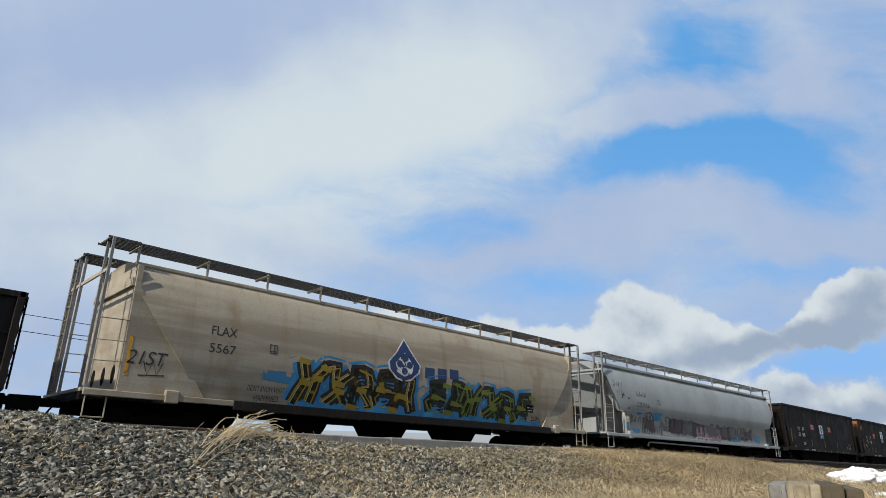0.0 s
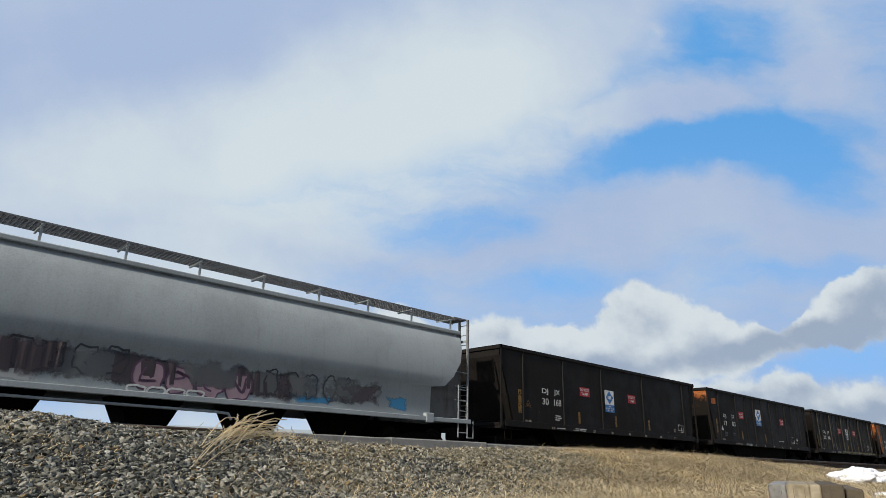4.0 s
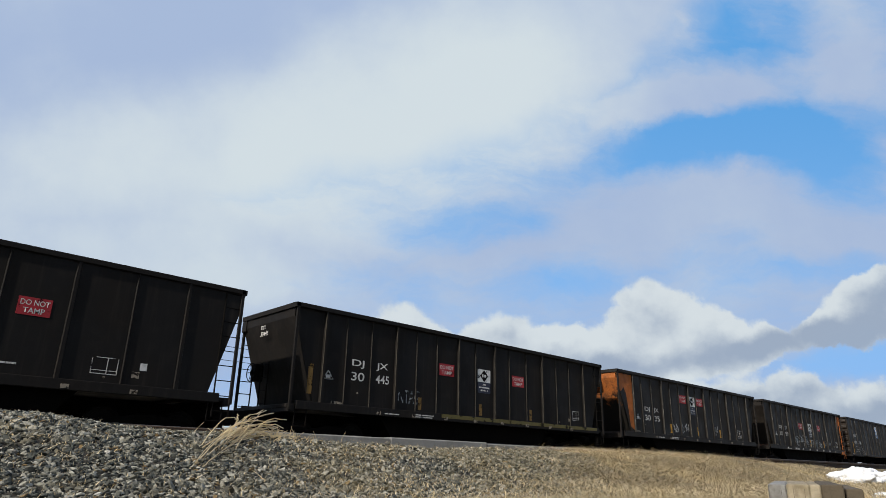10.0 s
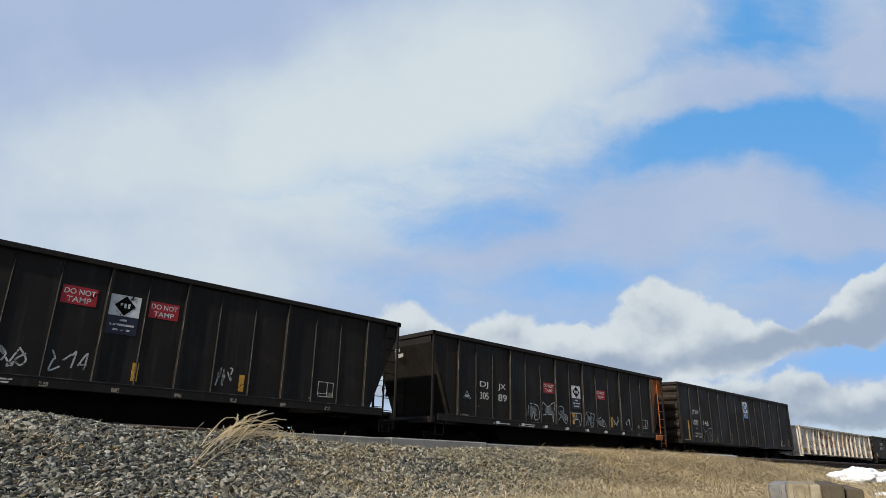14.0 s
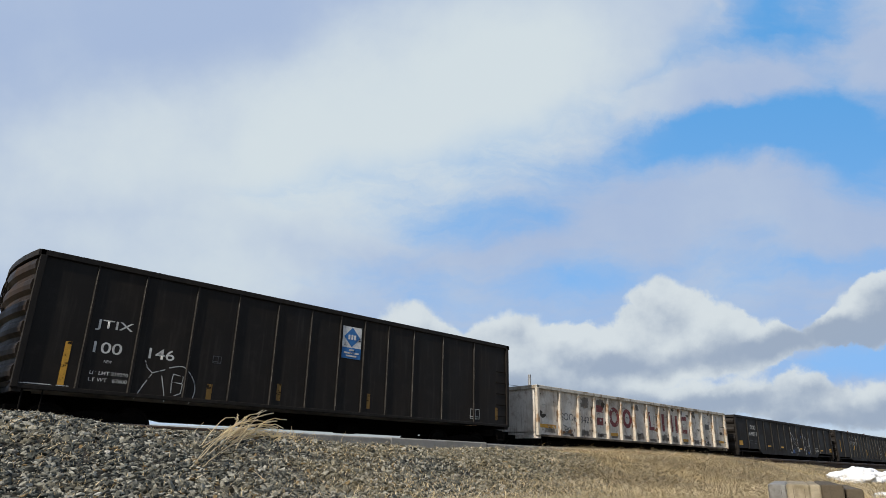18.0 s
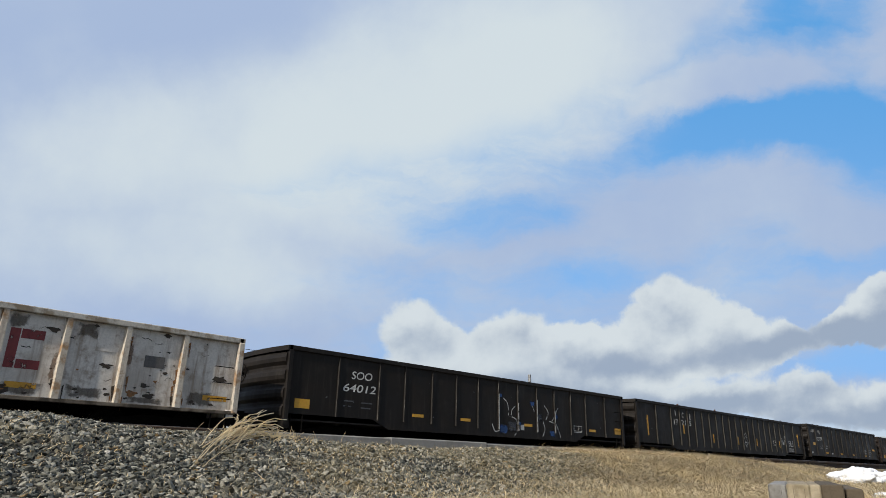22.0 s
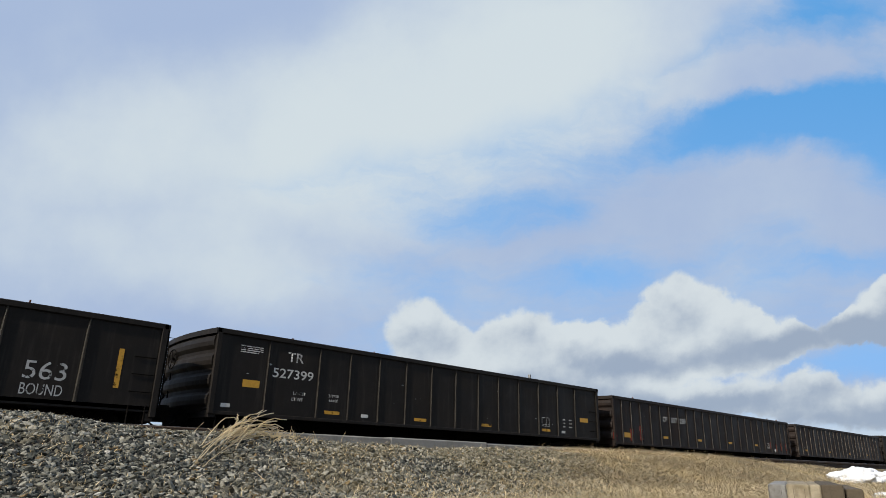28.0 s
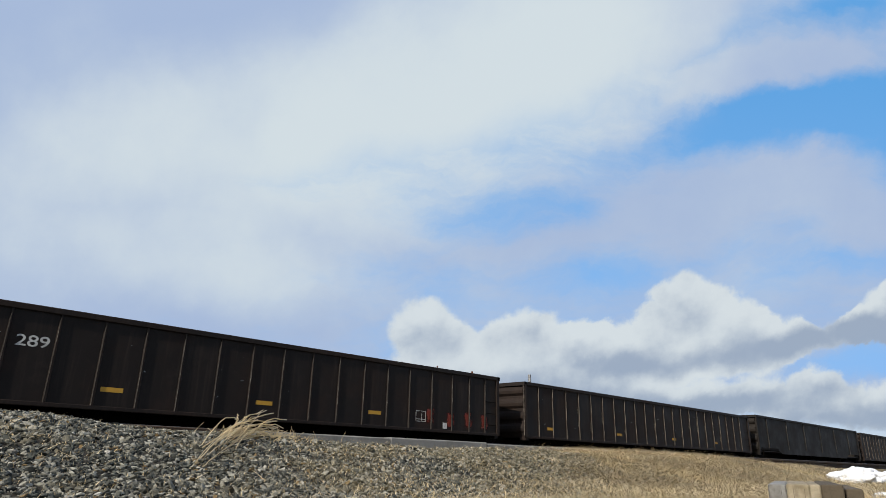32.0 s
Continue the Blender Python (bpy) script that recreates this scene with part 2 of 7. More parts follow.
    M["rail"] = worn("rail_steel", (0.055, 0.042, 0.034), (0.08, 0.055, 0.04), 0.75, 0.5, 40, 3.0)
    M["shine"] = plain("rail_head", (0.45, 0.45, 0.46), 0.25, 1.0, 0.3)
    M["tie"] = worn("creosoted_timber", (0.05, 0.038, 0.03), (0.09, 0.07, 0.055), 0.9, 0.0, 40, 3.0, 0.3)
    M["concrete"] = worn("concrete", (0.30, 0.29, 0.27), (0.22, 0.215, 0.20), 0.85, 0.0, 50, 2.0, 0.35, (0.12, 0.11, 0.09), 0.3, 0.3)
    M["yellow"] = chipped("yellow_paint", (0.62, 0.32, 0.03), 0.62, 6.0)
    M["yellow_dim"] = chipped("grimy_yellow", (0.17, 0.092, 0.012), 0.60, 6.0)
    M["yellow_solid"] = plain("yellow_reflector", (0.62, 0.33, 0.03), 0.5)
    M["letter"] = chipped("white_stencil", (0.66, 0.65, 0.62), 0.84, 5.0)
    M["letter_worn"] = chipped("worn_white_stencil", (0.60, 0.58, 0.55), 0.56, 7.0)
    M["letter_dark"] = chipped("black_stencil", (0.03, 0.03, 0.035), 0.88, 6.0)
    M["red_board"] = chipped("red_board", (0.38, 0.010, 0.018), 0.70, 4.0)
    M["white_board"] = chipped("white_board", (0.75, 0.75, 0.74), 0.66, 4.0)
    M["blue_board"] = chipped("blue_board", (0.030, 0.17, 0.45), 0.68, 4.0)
    M["navy"] = plain("navy_paint", (0.02, 0.045, 0.14), 0.5)
    M["navy_dark"] = plain("dark_navy_paint", (0.010, 0.013, 0.035), 0.5)
    M["dim_edge"] = worn("dull_olive_edge", (0.050, 0.044, 0.034), (0.018, 0.015, 0.012), 0.7, 0.0, 30, 2.0, 0.3)
    M["maroon"] = chipped("maroon_letter", (0.22, 0.035, 0.035), 0.62, 5.0)
    M["chalk"] = chipped("white_marker", (0.48, 0.48, 0.47), 0.58, 6.0)
    # Peeling orange that goes near-black lower down, the end recess's shadow painted in.
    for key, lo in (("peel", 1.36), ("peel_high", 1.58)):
        T = Tree("peeling_shaded_orange" if key == "peel" else "half_peeled_shaded_orange")
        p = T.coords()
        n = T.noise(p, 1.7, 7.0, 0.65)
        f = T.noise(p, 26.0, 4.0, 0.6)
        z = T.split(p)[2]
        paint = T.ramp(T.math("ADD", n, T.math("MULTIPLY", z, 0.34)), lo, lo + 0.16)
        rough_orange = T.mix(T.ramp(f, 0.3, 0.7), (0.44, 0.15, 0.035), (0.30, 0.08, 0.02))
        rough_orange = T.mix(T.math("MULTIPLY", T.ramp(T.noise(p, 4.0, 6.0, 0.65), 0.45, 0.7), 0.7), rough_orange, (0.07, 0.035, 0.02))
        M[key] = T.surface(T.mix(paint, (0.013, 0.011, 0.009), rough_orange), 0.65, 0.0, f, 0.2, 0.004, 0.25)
    # Recess shadow of the open hopper ends as a colour; also a data plate.
    M["shade_grey"] = worn("shadow_and_plate_grey", (0.13, 0.125, 0.12), (0.09, 0.085, 0.08), 0.6, 0.0, 30, 1.5, 0.4)
    M["walkway"] = worn("dull_galvanised", (0.085, 0.09, 0.095), (0.13, 0.135, 0.14), 0.6, 0.3, 40, 2.0)
    M["deck_grey"] = worn("grey_galvanised", (0.20, 0.205, 0.215), (0.14, 0.145, 0.15), 0.55, 0.2, 40, 2.0)
    M["post"] = worn("grey_post_paint", (0.24, 0.24, 0.235), (0.17, 0.165, 0.16), 0.55, 0.0, 30, 2.0, 0.3)
    M["chalk_dim"] = chipped("faded_marker", (0.28, 0.30, 0.30), 0.46, 7.0)
    M["letter_faded"] = chipped("faded_stencil", (0.07, 0.07, 0.075), 0.60, 6.0)
    M["white_rib"] = worn("cream_rusty_paint", (0.60, 0.54, 0.45), (0.34, 0.21, 0.11), 0.65, 0.0, 26, 3.0, 0.55, (0.16, 0.08, 0.035), 0.5, 0.2, 0.48, 0.64)
    M["chip"] = plain("bared_metal", (0.055, 0.042, 0.030), 0.8, 0.0, 0.6)
    M["rust_run"] = chipped("rust_run", (0.27, 0.125, 0.04), 0.60, 7.0)
    M["olive_grime"] = chipped("olive_grime", (0.11, 0.088, 0.016), 0.60, 2.5)
    M["cream_chord"] = worn("dirty_cream_paint", (0.56, 0.53, 0.47), (0.26, 0.21, 0.15), 0.65, 0.0, 26, 2.2, 0.4, (0.12, 0.085, 0.05), 0.5, 0.3, 0.46, 0.62)
    M["pale_patch"] = chipped("pale_scrape", (0.26, 0.215, 0.16), 0.5, 12.0)
    # Stronger edge tone, again sun catch mixed with bare scrapes.
    M["pale_strong"] = worn("bright_sunlit_scraped_edge", (0.17, 0.145, 0.115), (0.045, 0.03, 0.022), 0.7, 0.0, 30, 2.2, 0.3, (0.06, 0.04, 0.03), 0.3, 0.15, 0.5, 0.66)
    M["scrape"] = overspray("red_scrape", (0.26, 0.035, 0.016), 0.85, 3.0)
    M["spray_blue"] = chipped("sky_blue_spray", (0.04, 0.27, 0.54), 0.86, 3.0)
    M["spray_navy"] = overspray("dark_blue_spray", (0.02, 0.075, 0.23), 0.8, 4.0)
    M["spray_grime"] = overspray("grey_grime", (0.15, 0.155, 0.16), 0.75)
    M["spray_cyan"] = overspray("cyan_spray", (0.05, 0.28, 0.52), 0.85)
    M["spray_maroon"] = overspray("dark_plum_spray", (0.075, 0.055, 0.062), 0.85)
    M["grimy_white"] = worn("grimy_white_paint", (0.20, 0.165, 0.125), (0.05, 0.04, 0.03), 0.8, 0.0, 30, 1.8, 0.5, (0.03, 0.022, 0.016), 0.6, 0.3, 0.42, 0.58)
    M["throw_fill"] = overspray("grey_fill_spray", (0.15, 0.165, 0.17), 0.9, 2.5)
    M["soot"] = overspray("sooty_dirt", (0.13, 0.10, 0.072), 0.65, 3.0)
    M["rust_stain"] = overspray("rust_stain", (0.24, 0.12, 0.05), 0.6, 5.0)
    M["spray_halo"] = overspray("sky_blue_halo", (0.045, 0.26, 0.50), 0.9, 0.5)
    M["spray_buff"] = overspray("dull_yellow_spray", (0.30, 0.21, 0.05), 0.8)
    M["spray_haze"] = overspray("thin_grey_overspray", (0.06, 0.064, 0.075), 0.7, 4.0)
    M["spray_pale"] = overspray("pale_overspray", (0.48, 0.48, 0.47), 0.8)
    for key, a, b, c in (("wild_gold", (0.30, 0.21, 0.02), (0.018, 0.013, 0.007), (0.075, 0.055, 0.012)), ("wild_green", (0.16, 0.20, 0.02), (0.010, 0.016, 0.008), (0.035, 0.06, 0.012))):
        T = Tree(key)
        p = T.coords()
        n = T.noise(T.mapped(p, scale=(1.0, 1.0, 1.7)), 3.2, 3.0, 0.5)
        M[key] = T.surface(T.mix(T.ramp(n, 0.61, 0.66), T.mix(T.ramp(n, 0.48, 0.60), b, c), a), 0.55, 0.0, None, specular=0.2)
    M["grey_wood"] = worn("grey_weathered_wood", (0.31, 0.31, 0.30), (0.16, 0.15, 0.13), 0.85, 0.0, 60, 9.0, 0.5, (0.06, 0.045, 0.03), 0.4, 0.5)
    M["cream_wood"] = worn("pale_split_wood", (0.36, 0.31, 0.22), (0.20, 0.16, 0.10), 0.85, 0.0, 60, 9.0, 0.5, (0.07, 0.05, 0.03), 0.4, 0.5)
    M["brown_wood"] = worn("dark_brown_timber", (0.10, 0.08, 0.055), (0.17, 0.14, 0.10), 0.85, 0.0, 60, 9.0, 0.5, (0.03, 0.022, 0.015), 0.4, 0.5)
    for key, c in (("g_black", (0.012, 0.012, 0.013)), ("g_cream", (0.62, 0.56, 0.40)),
                   ("g_gold", (0.36, 0.25, 0.02)), ("g_moss", (0.17, 0.20, 0.02)), ("g_lime", (0.26, 0.33, 0.05)), ("g_pink", (0.36, 0.24, 0.27)), ("g_plum", (0.10, 0.05, 0.09))):
        M[key] = plain("spray_" + key[2:], c, 0.5, 0.0, 0.35, 5.0)


materials()


# ---- sky backdrop: a moving layer of cloud ----
CLOUD_H = 210.0


def cloud_layer():
    T = Tree("cloud_layer")
    m3 = VIEW.to_3x3()
    right, up, ahead = (m3 @ Vector((1, 0, 0)))[:], (m3 @ Vector((0, 1, 0)))[:], (m3 @ Vector((0, 0, -1)))[:]
    p = T.coords()
    d = T.vec("DOT_PRODUCT", p, ahead)
    u = T.math("DIVIDE", T.vec("DOT_PRODUCT", p, right), d)
    v = T.math("DIVIDE", T.vec("DOT_PRODUCT", p, up), d)
    flat = T.xyz(u, v, 0.0)             # tangent plane round the middle of the view
    F, CX, CY = 1116.85, 784.0, 441.0
    w1 = T.vec("MULTIPLY", T.vec("SUBTRACT", T.noise(flat, 3.2, 8.0, 0.60, True), (0.5, 0.5, 0.5)), (0.22, 0.15, 0))
    soft = T.vec("ADD", flat, w1)

    def crisp(shift):
        q = T.vec("ADD", flat, shift)
        a = T.vec("MULTIPLY", T.vec("SUBTRACT", T.noise(q, 9.0, 2.0, 0.5, True), (0.5, 0.5, 0.5)), (0.070, 0.055, 0))
        b = T.vec("MULTIPLY", T.vec("SUBTRACT", T.noise(q, 28.0, 6.0, 0.62, True), (0.5, 0.5, 0.5)), (0.034, 0.030, 0))
        return T.vec("ADD", T.vec("ADD", q, a), b)

    def blob(space, x, y, rx, ry, turn=0.0):
        m = T.mapped(space, ((x - CX) / F, (CY - y) / F, 0), (0, 0, radians(turn)), (rx / F, ry / F, 1), "TEXTURE")
        g = T.nt.nodes.new("ShaderNodeTexGradient")
        g.gradient_type = "SPHERICAL"
        T.put(g.inputs[0], m)
        return g.outputs[1]

    def total(start, space, *blobs):
        s = start
        for amount, x, y, rx, ry, turn in blobs:
            s = T.math("MULTIPLY_ADD", blob(space, x, y, rx, ry, turn), amount, s)
        return s

    fbm = T.noise(flat, 3.4, 9.0, 0.58)
    streaks = T.noise(T.mapped(soft, rot=(0, 0, radians(-8)), scale=(1.0, 3.0, 1)), 4.6, 9.0, 0.62)
    sx, sy, _ = T.split(soft)
    px, py = T.math("MULTIPLY_ADD", sx, F, CX), T.math("MULTIPLY_ADD", sy, -F, CY)
    # the great bank of high cloud over the left, up to a slanting rim
    rim_a = T.ramp(T.math("MULTIPLY_ADD", py, -0.62, T.math("MULTIPLY_ADD", px, -1.0, 1322.0)), -40.0, 130.0)
    rim_b = T.ramp(T.math("MULTIPLY_ADD", px, -0.27, T.math("MULTIPLY_ADD", py, -1.0, 555.0)), -50.0, 130.0)
    bank = T.math("MULTIPLY", rim_a, rim_b)
    # thin veil elsewhere: how much of it hides the blue
    thin = total(T.math("MULTIPLY_ADD", streaks, 1.5, -0.06), soft,
                 (-1.25, 1255, 240, 260, 78, 9), (-0.75, 1430, 215, 230, 80, 12), (-1.15, 1490, 285, 160, 105, -15), (-0.85, 1395, 70, 190, 120, 25), (-0.6, 1318, 20, 80, 70, 0),
                 (1.25, 1290, 152, 230, 66, 17), (0.7, 1270, 345, 340, 90, 5), (0.55, 1510, 415, 210, 70, 0), (0.45, 1545, 80, 120, 130, 0))
    thin = total(thin, soft,
                 (-0.5, 790, 385, 120, 45, 5), (-0.4, 930, 390, 140, 55, 10), (0.55, 1070, 405, 190, 45, 8), (-0.65, 1040, 505, 190, 50, 4), (-0.35, 690, 490, 240, 60, 0),
                 (-0.6, 1500, 472, 220, 50, 8), (-0.9, 1545, 640, 140, 70, 0), (-0.5, 1420, 655, 140, 40, 0), (0.8, 220, 460, 620, 220, 0), (0.3, 880, 450, 160, 30, 4))
    cover = T.math("MAXIMUM", bank, T.ramp(thin, -0.12, 1.05))
    haze = T.ramp(v, -0.20, -0.31)
    cover = T.math("MAXIMUM", cover, T.math("MULTIPLY", haze, 0.9))
    # brightness of the bank
    glow = total(T.math("MULTIPLY_ADD", fbm, 1.1, -0.50), soft,
                 (0.85, 890, 140, 520, 270, 26), (0.70, 470, 280, 660, 270, 14), (0.3, 120, 230, 320, 160, 0), (-0.30, 320, 60, 300, 130, 0), (0.45, 500, 510, 260, 80, 0), (0.35, 260, 470, 300, 90, 0))
    glow = T.math("MULTIPLY_ADD", haze, 0.7, glow)
    veil_col = T.mix(T.ramp(glow, -0.15, 0.95), (0.385, 0.49, 0.695), (0.645, 0.725, 0.77))
    blue = T.mix(T.ramp(v, -0.22, 0.30), (0.26, 0.50, 0.88), (0.115, 0.365, 0.75))
    col = T.mix(cover, blue, veil_col)

    # heaps of cumulus, lit from the upper left
    def heaps(shift):
        q = crisp(shift)
        a = total(0.0, q, (1.0, 1168, 548, 84, 84, 0), (0.85, 1248, 580, 96, 78, 0), (0.80, 1318, 606, 105, 62, -10), (0.7, 1372, 622, 70, 38, -6), (0.8, 1085, 608, 100, 56, 12), (0.8, 1000, 608, 62, 46, 0),
                  (0.8, 1180, 640, 250, 52, -2), (0.6, 1060, 645, 180, 50, 0))
        b = total(a, q, (0.95, 724, 584, 92, 76, 0), (0.6, 772, 612, 90, 56, 0), (0.78, 918, 590, 98, 70, 4), (0.6, 860, 614, 100, 48, 0), (0.8, 760, 680, 250, 66, 0),
                  (0.8, 910, 680, 240, 60, 0))
        return total(b, q, (0.95, 1532, 550, 100, 72, 32), (0.85, 1456, 594, 96, 40, 20), (0.9, 1600, 525, 100, 84, 0), (0.6, 1540, 592, 100, 40, 6),
                     (0.9, 1440, 690, 80, 42, -4), (0.75, 1350, 704, 110, 42, -6), (0.7, 1240, 706, 140, 38, -4), (0.8, 1560, 706, 90, 60, 0), (0.7, 1140, 712, 190, 40, -4), (0.6, 1470, 740, 200, 44, 0))

    mass, inner = heaps((0, 0, 0)), heaps((0.018, -0.030, 0))
    det = T.noise(flat, 24.0, 8.0, 0.62)
    edge = T.math("ADD", mass, T.math("MULTIPLY_ADD", det, 0.40, -0.20))
    heap_mask = T.math("MULTIPLY", T.ramp(edge, 0.22, 0.44), 0.95)
    lit = T.math("SUBTRACT", inner, mass)
    lit = T.math("ADD", T.math("MULTIPLY_ADD", det, 0.8, -0.40), T.math("MULTIPLY_ADD", T.math("SUBTRACT", fbm, 0.5), 1.2, lit))
    heap_col = T.mix(T.ramp(lit, -0.70, 0.62), (0.33, 0.405, 0.52), (0.675, 0.735, 0.765))
    col = T.mix(heap_mask, col, heap_col)
    e = T.nt.nodes.new("ShaderNodeEmission")
    T.put(e.inputs[0], col)
    e.inputs[1].default_value = 1.0
    T.nt.links.new(e.outputs[0], T.out.inputs[0])
    # a fan of the layer from high over the place out to the horizon, bowed down at its rim
    verts, faces, na, nr = [], [], 36, 26
    for i in range(na + 1):
        a = radians(-26 + 140 * i / na)
        for j in range(nr + 1):
            r = CLOUD_H * 0.62 * (4850 / (CLOUD_H * 0.62)) ** (j / nr)
            verts.append((r * math.sin(a), r * math.cos(a), CLOUD_H))
    for i in range(na):
        for j in range(nr):
            k = i * (nr + 1) + j
            faces.append((k, k + 1, k + nr + 2, k + nr + 1))
    ob = new("backdrop", mesh_of("backdrop", verts, faces, T.mat))
    ob.location = EYE
    return tagged(ob, "drifting layer of white and grey cloud with blue gaps", "sky", kind="structure")


backdrop = cloud_layer()
# ---- ground and tracks ----
TRACK_Y, SIDING_Y, GAUGE = 16.45, 5.28, 1.505
CREST_X = (-8.0, 0.0, 0.70, 0.86, 1.0, 1.2, 1.6, 2.1, 3.2, 4.0, 4.6, 6.0, 7.2, 7.9, 9.0, 10.7, 16.0, 40.0)
CREST_Z = (-0.03, -0.020, -0.022, -0.036, -0.058, -0.068, -0.070, -0.086, -0.110, -0.098, -0.084, -0.070, -0.066, -0.060, -0.12, -0.135, -0.13, -0.12)


def ease(a, b, t):
    t = min(max((t - a) / (b - a), 0.0), 1.0)
    return t * t * (3 - 2 * t)


def ground_z(x, y):
    """Height of the bare ground: a ballast shoulder that rises to the siding, level land beyond."""
    top = float(np.interp(x, CREST_X, CREST_Z))
    low = -0.365 + 0.03 * ease(2, 9, x)
    z = low + (top - low) * ease(2.0, 3.55, y)
    z = z + (-0.16 - z) * ease(3.75, 4.35, y)
    z = z + (-0.42 - z) * ease(6.6, 8.6, y) * (1 - ease(12.2, 14.0, y))
    z = z + (-0.20 - z) * ease(12.5, 14.2, y)
    z = z + (-0.45 - z) * ease(18.6, 21.0, y)
    bump = 0.018 * noise.noise((x * 1.7, y * 1.7, 3.1)) + 0.008 * noise.noise((x * 6.0, y * 6.0, 1.1))
    return z + bump


def build_ground():
    xs = np.concatenate([-np.geomspace(3000, 4, 16), np.arange(-3, 12, 0.12), np.geomspace(12, 3500, 34)])
    ys = np.concatenate([-np.geomspace(1500, 1.5, 14), np.arange(-1, 8, 0.12), np.arange(8, 22, 0.7), np.geomspace(22, 3500, 24)])
    verts = [(x, y, ground_z(x, y)) for y in ys for x in xs]
    n = len(xs)
    faces = [(j * n + i, j * n + i + 1, (j + 1) * n + i + 1, (j + 1) * n + i) for j in range(len(ys) - 1) for i in range(n - 1)]
    T = Tree("ground")
    p = T.coords()
    x, y, z = T.split(p)
    big = T.noise(p, 1.4, 6.0, 0.6)
    fine = T.noise(p, 60.0, 4.0, 0.65)
    stony = T.mix(T.ramp(fine, 0.3, 0.7), (0.010, 0.008, 0.006), (0.05, 0.043, 0.030))
    straw = T.mix(T.ramp(fine, 0.3, 0.7), (0.065, 0.050, 0.025), (0.24, 0.185, 0.10))
    where = T.math("ADD", T.math("MULTIPLY_ADD", y, -1.42, x), T.math("MULTIPLY", big, 1.6))
    grassy = T.math("MAXIMUM", T.math("MULTIPLY", T.ramp(where, 0.4, 1.7), T.ramp(x, 1.0, 1.6)), T.ramp(y, 19.0, 24.0))
    col = T.mix(grassy, stony, straw)
    bed = T.math("MULTIPLY", T.ramp(y, 12.6, 14.0), T.ramp(y, 20.0, 18.8))
    col = T.mix(bed, col, T.mix(T.ramp(fine, 0.3, 0.7), (0.03, 0.027, 0.024), (0.10, 0.095, 0.085)))
    T.surface(col, 0.95, 0.0, fine, 0.8, 0.02)
    ob = new("ground", mesh_of("ground", verts, faces, T.mat, True))
    return tagged(ob, "gravel shoulder turning to dry winter grassland beside the tracks", "ground", kind="structure")


def rail_section():
    h, f, w = 0.034, 0.07, 0.009
    return [(-f, -0.172), (f, -0.172), (f, -0.160), (w, -0.148), (w, -0.045), (h, -0.036), (h, -0.008), (h - 0.012, 0.0), (-h + 0.012, 0.0), (-h, -0.008), (-h, -0.036), (-w, -0.045), (-w, -0.148), (-f, -0.160)]


def build_track(y, x0, x1, label, lo, hi):
    t = thing("track", label, "railway track", "railway tracks", pose(0, y, 0))
    for s in (-1, 1):
        sh = Shape().prism([(a + s * GAUGE / 2, b) for a, b in rail_section()], x0, x1, "x")
        r = part("rail", sh, M["rail"], t)
        part("rail_head", Shape().box(x0, x1, s * GAUGE / 2 - 0.021, s * GAUGE / 2 + 0.021, 0.0, 0.0012), M["shine"], r, "bright worn running surface")
    me = Shape().box(-0.115, 0.115, -1.3, 1.3, -0.36, -0.178, 0.012).mesh("tie", M["tie"])
    plate = Shape().box(-0.09, 0.09, -0.17, 0.17, -0.18, -0.170, 0.003).mesh("tie_plate", M["rust"])
    for k in range(int((hi - lo) / 0.52)):
        tie = part("tie", me, None, t, at=pose(lo + 0.52 * k, 0, random.uniform(-0.006, 0.006), 0, 0, random.uniform(-1, 1)))
    rest = Shape()
    x = hi
    while x < x1:
        rest.box(x - 0.115, x + 0.115, -1.3, 1.3, -0.36, -0.178)
        x += 0.52
    tagged(part("ties", rest, M["tie"], t), kind="stuff")
    return t


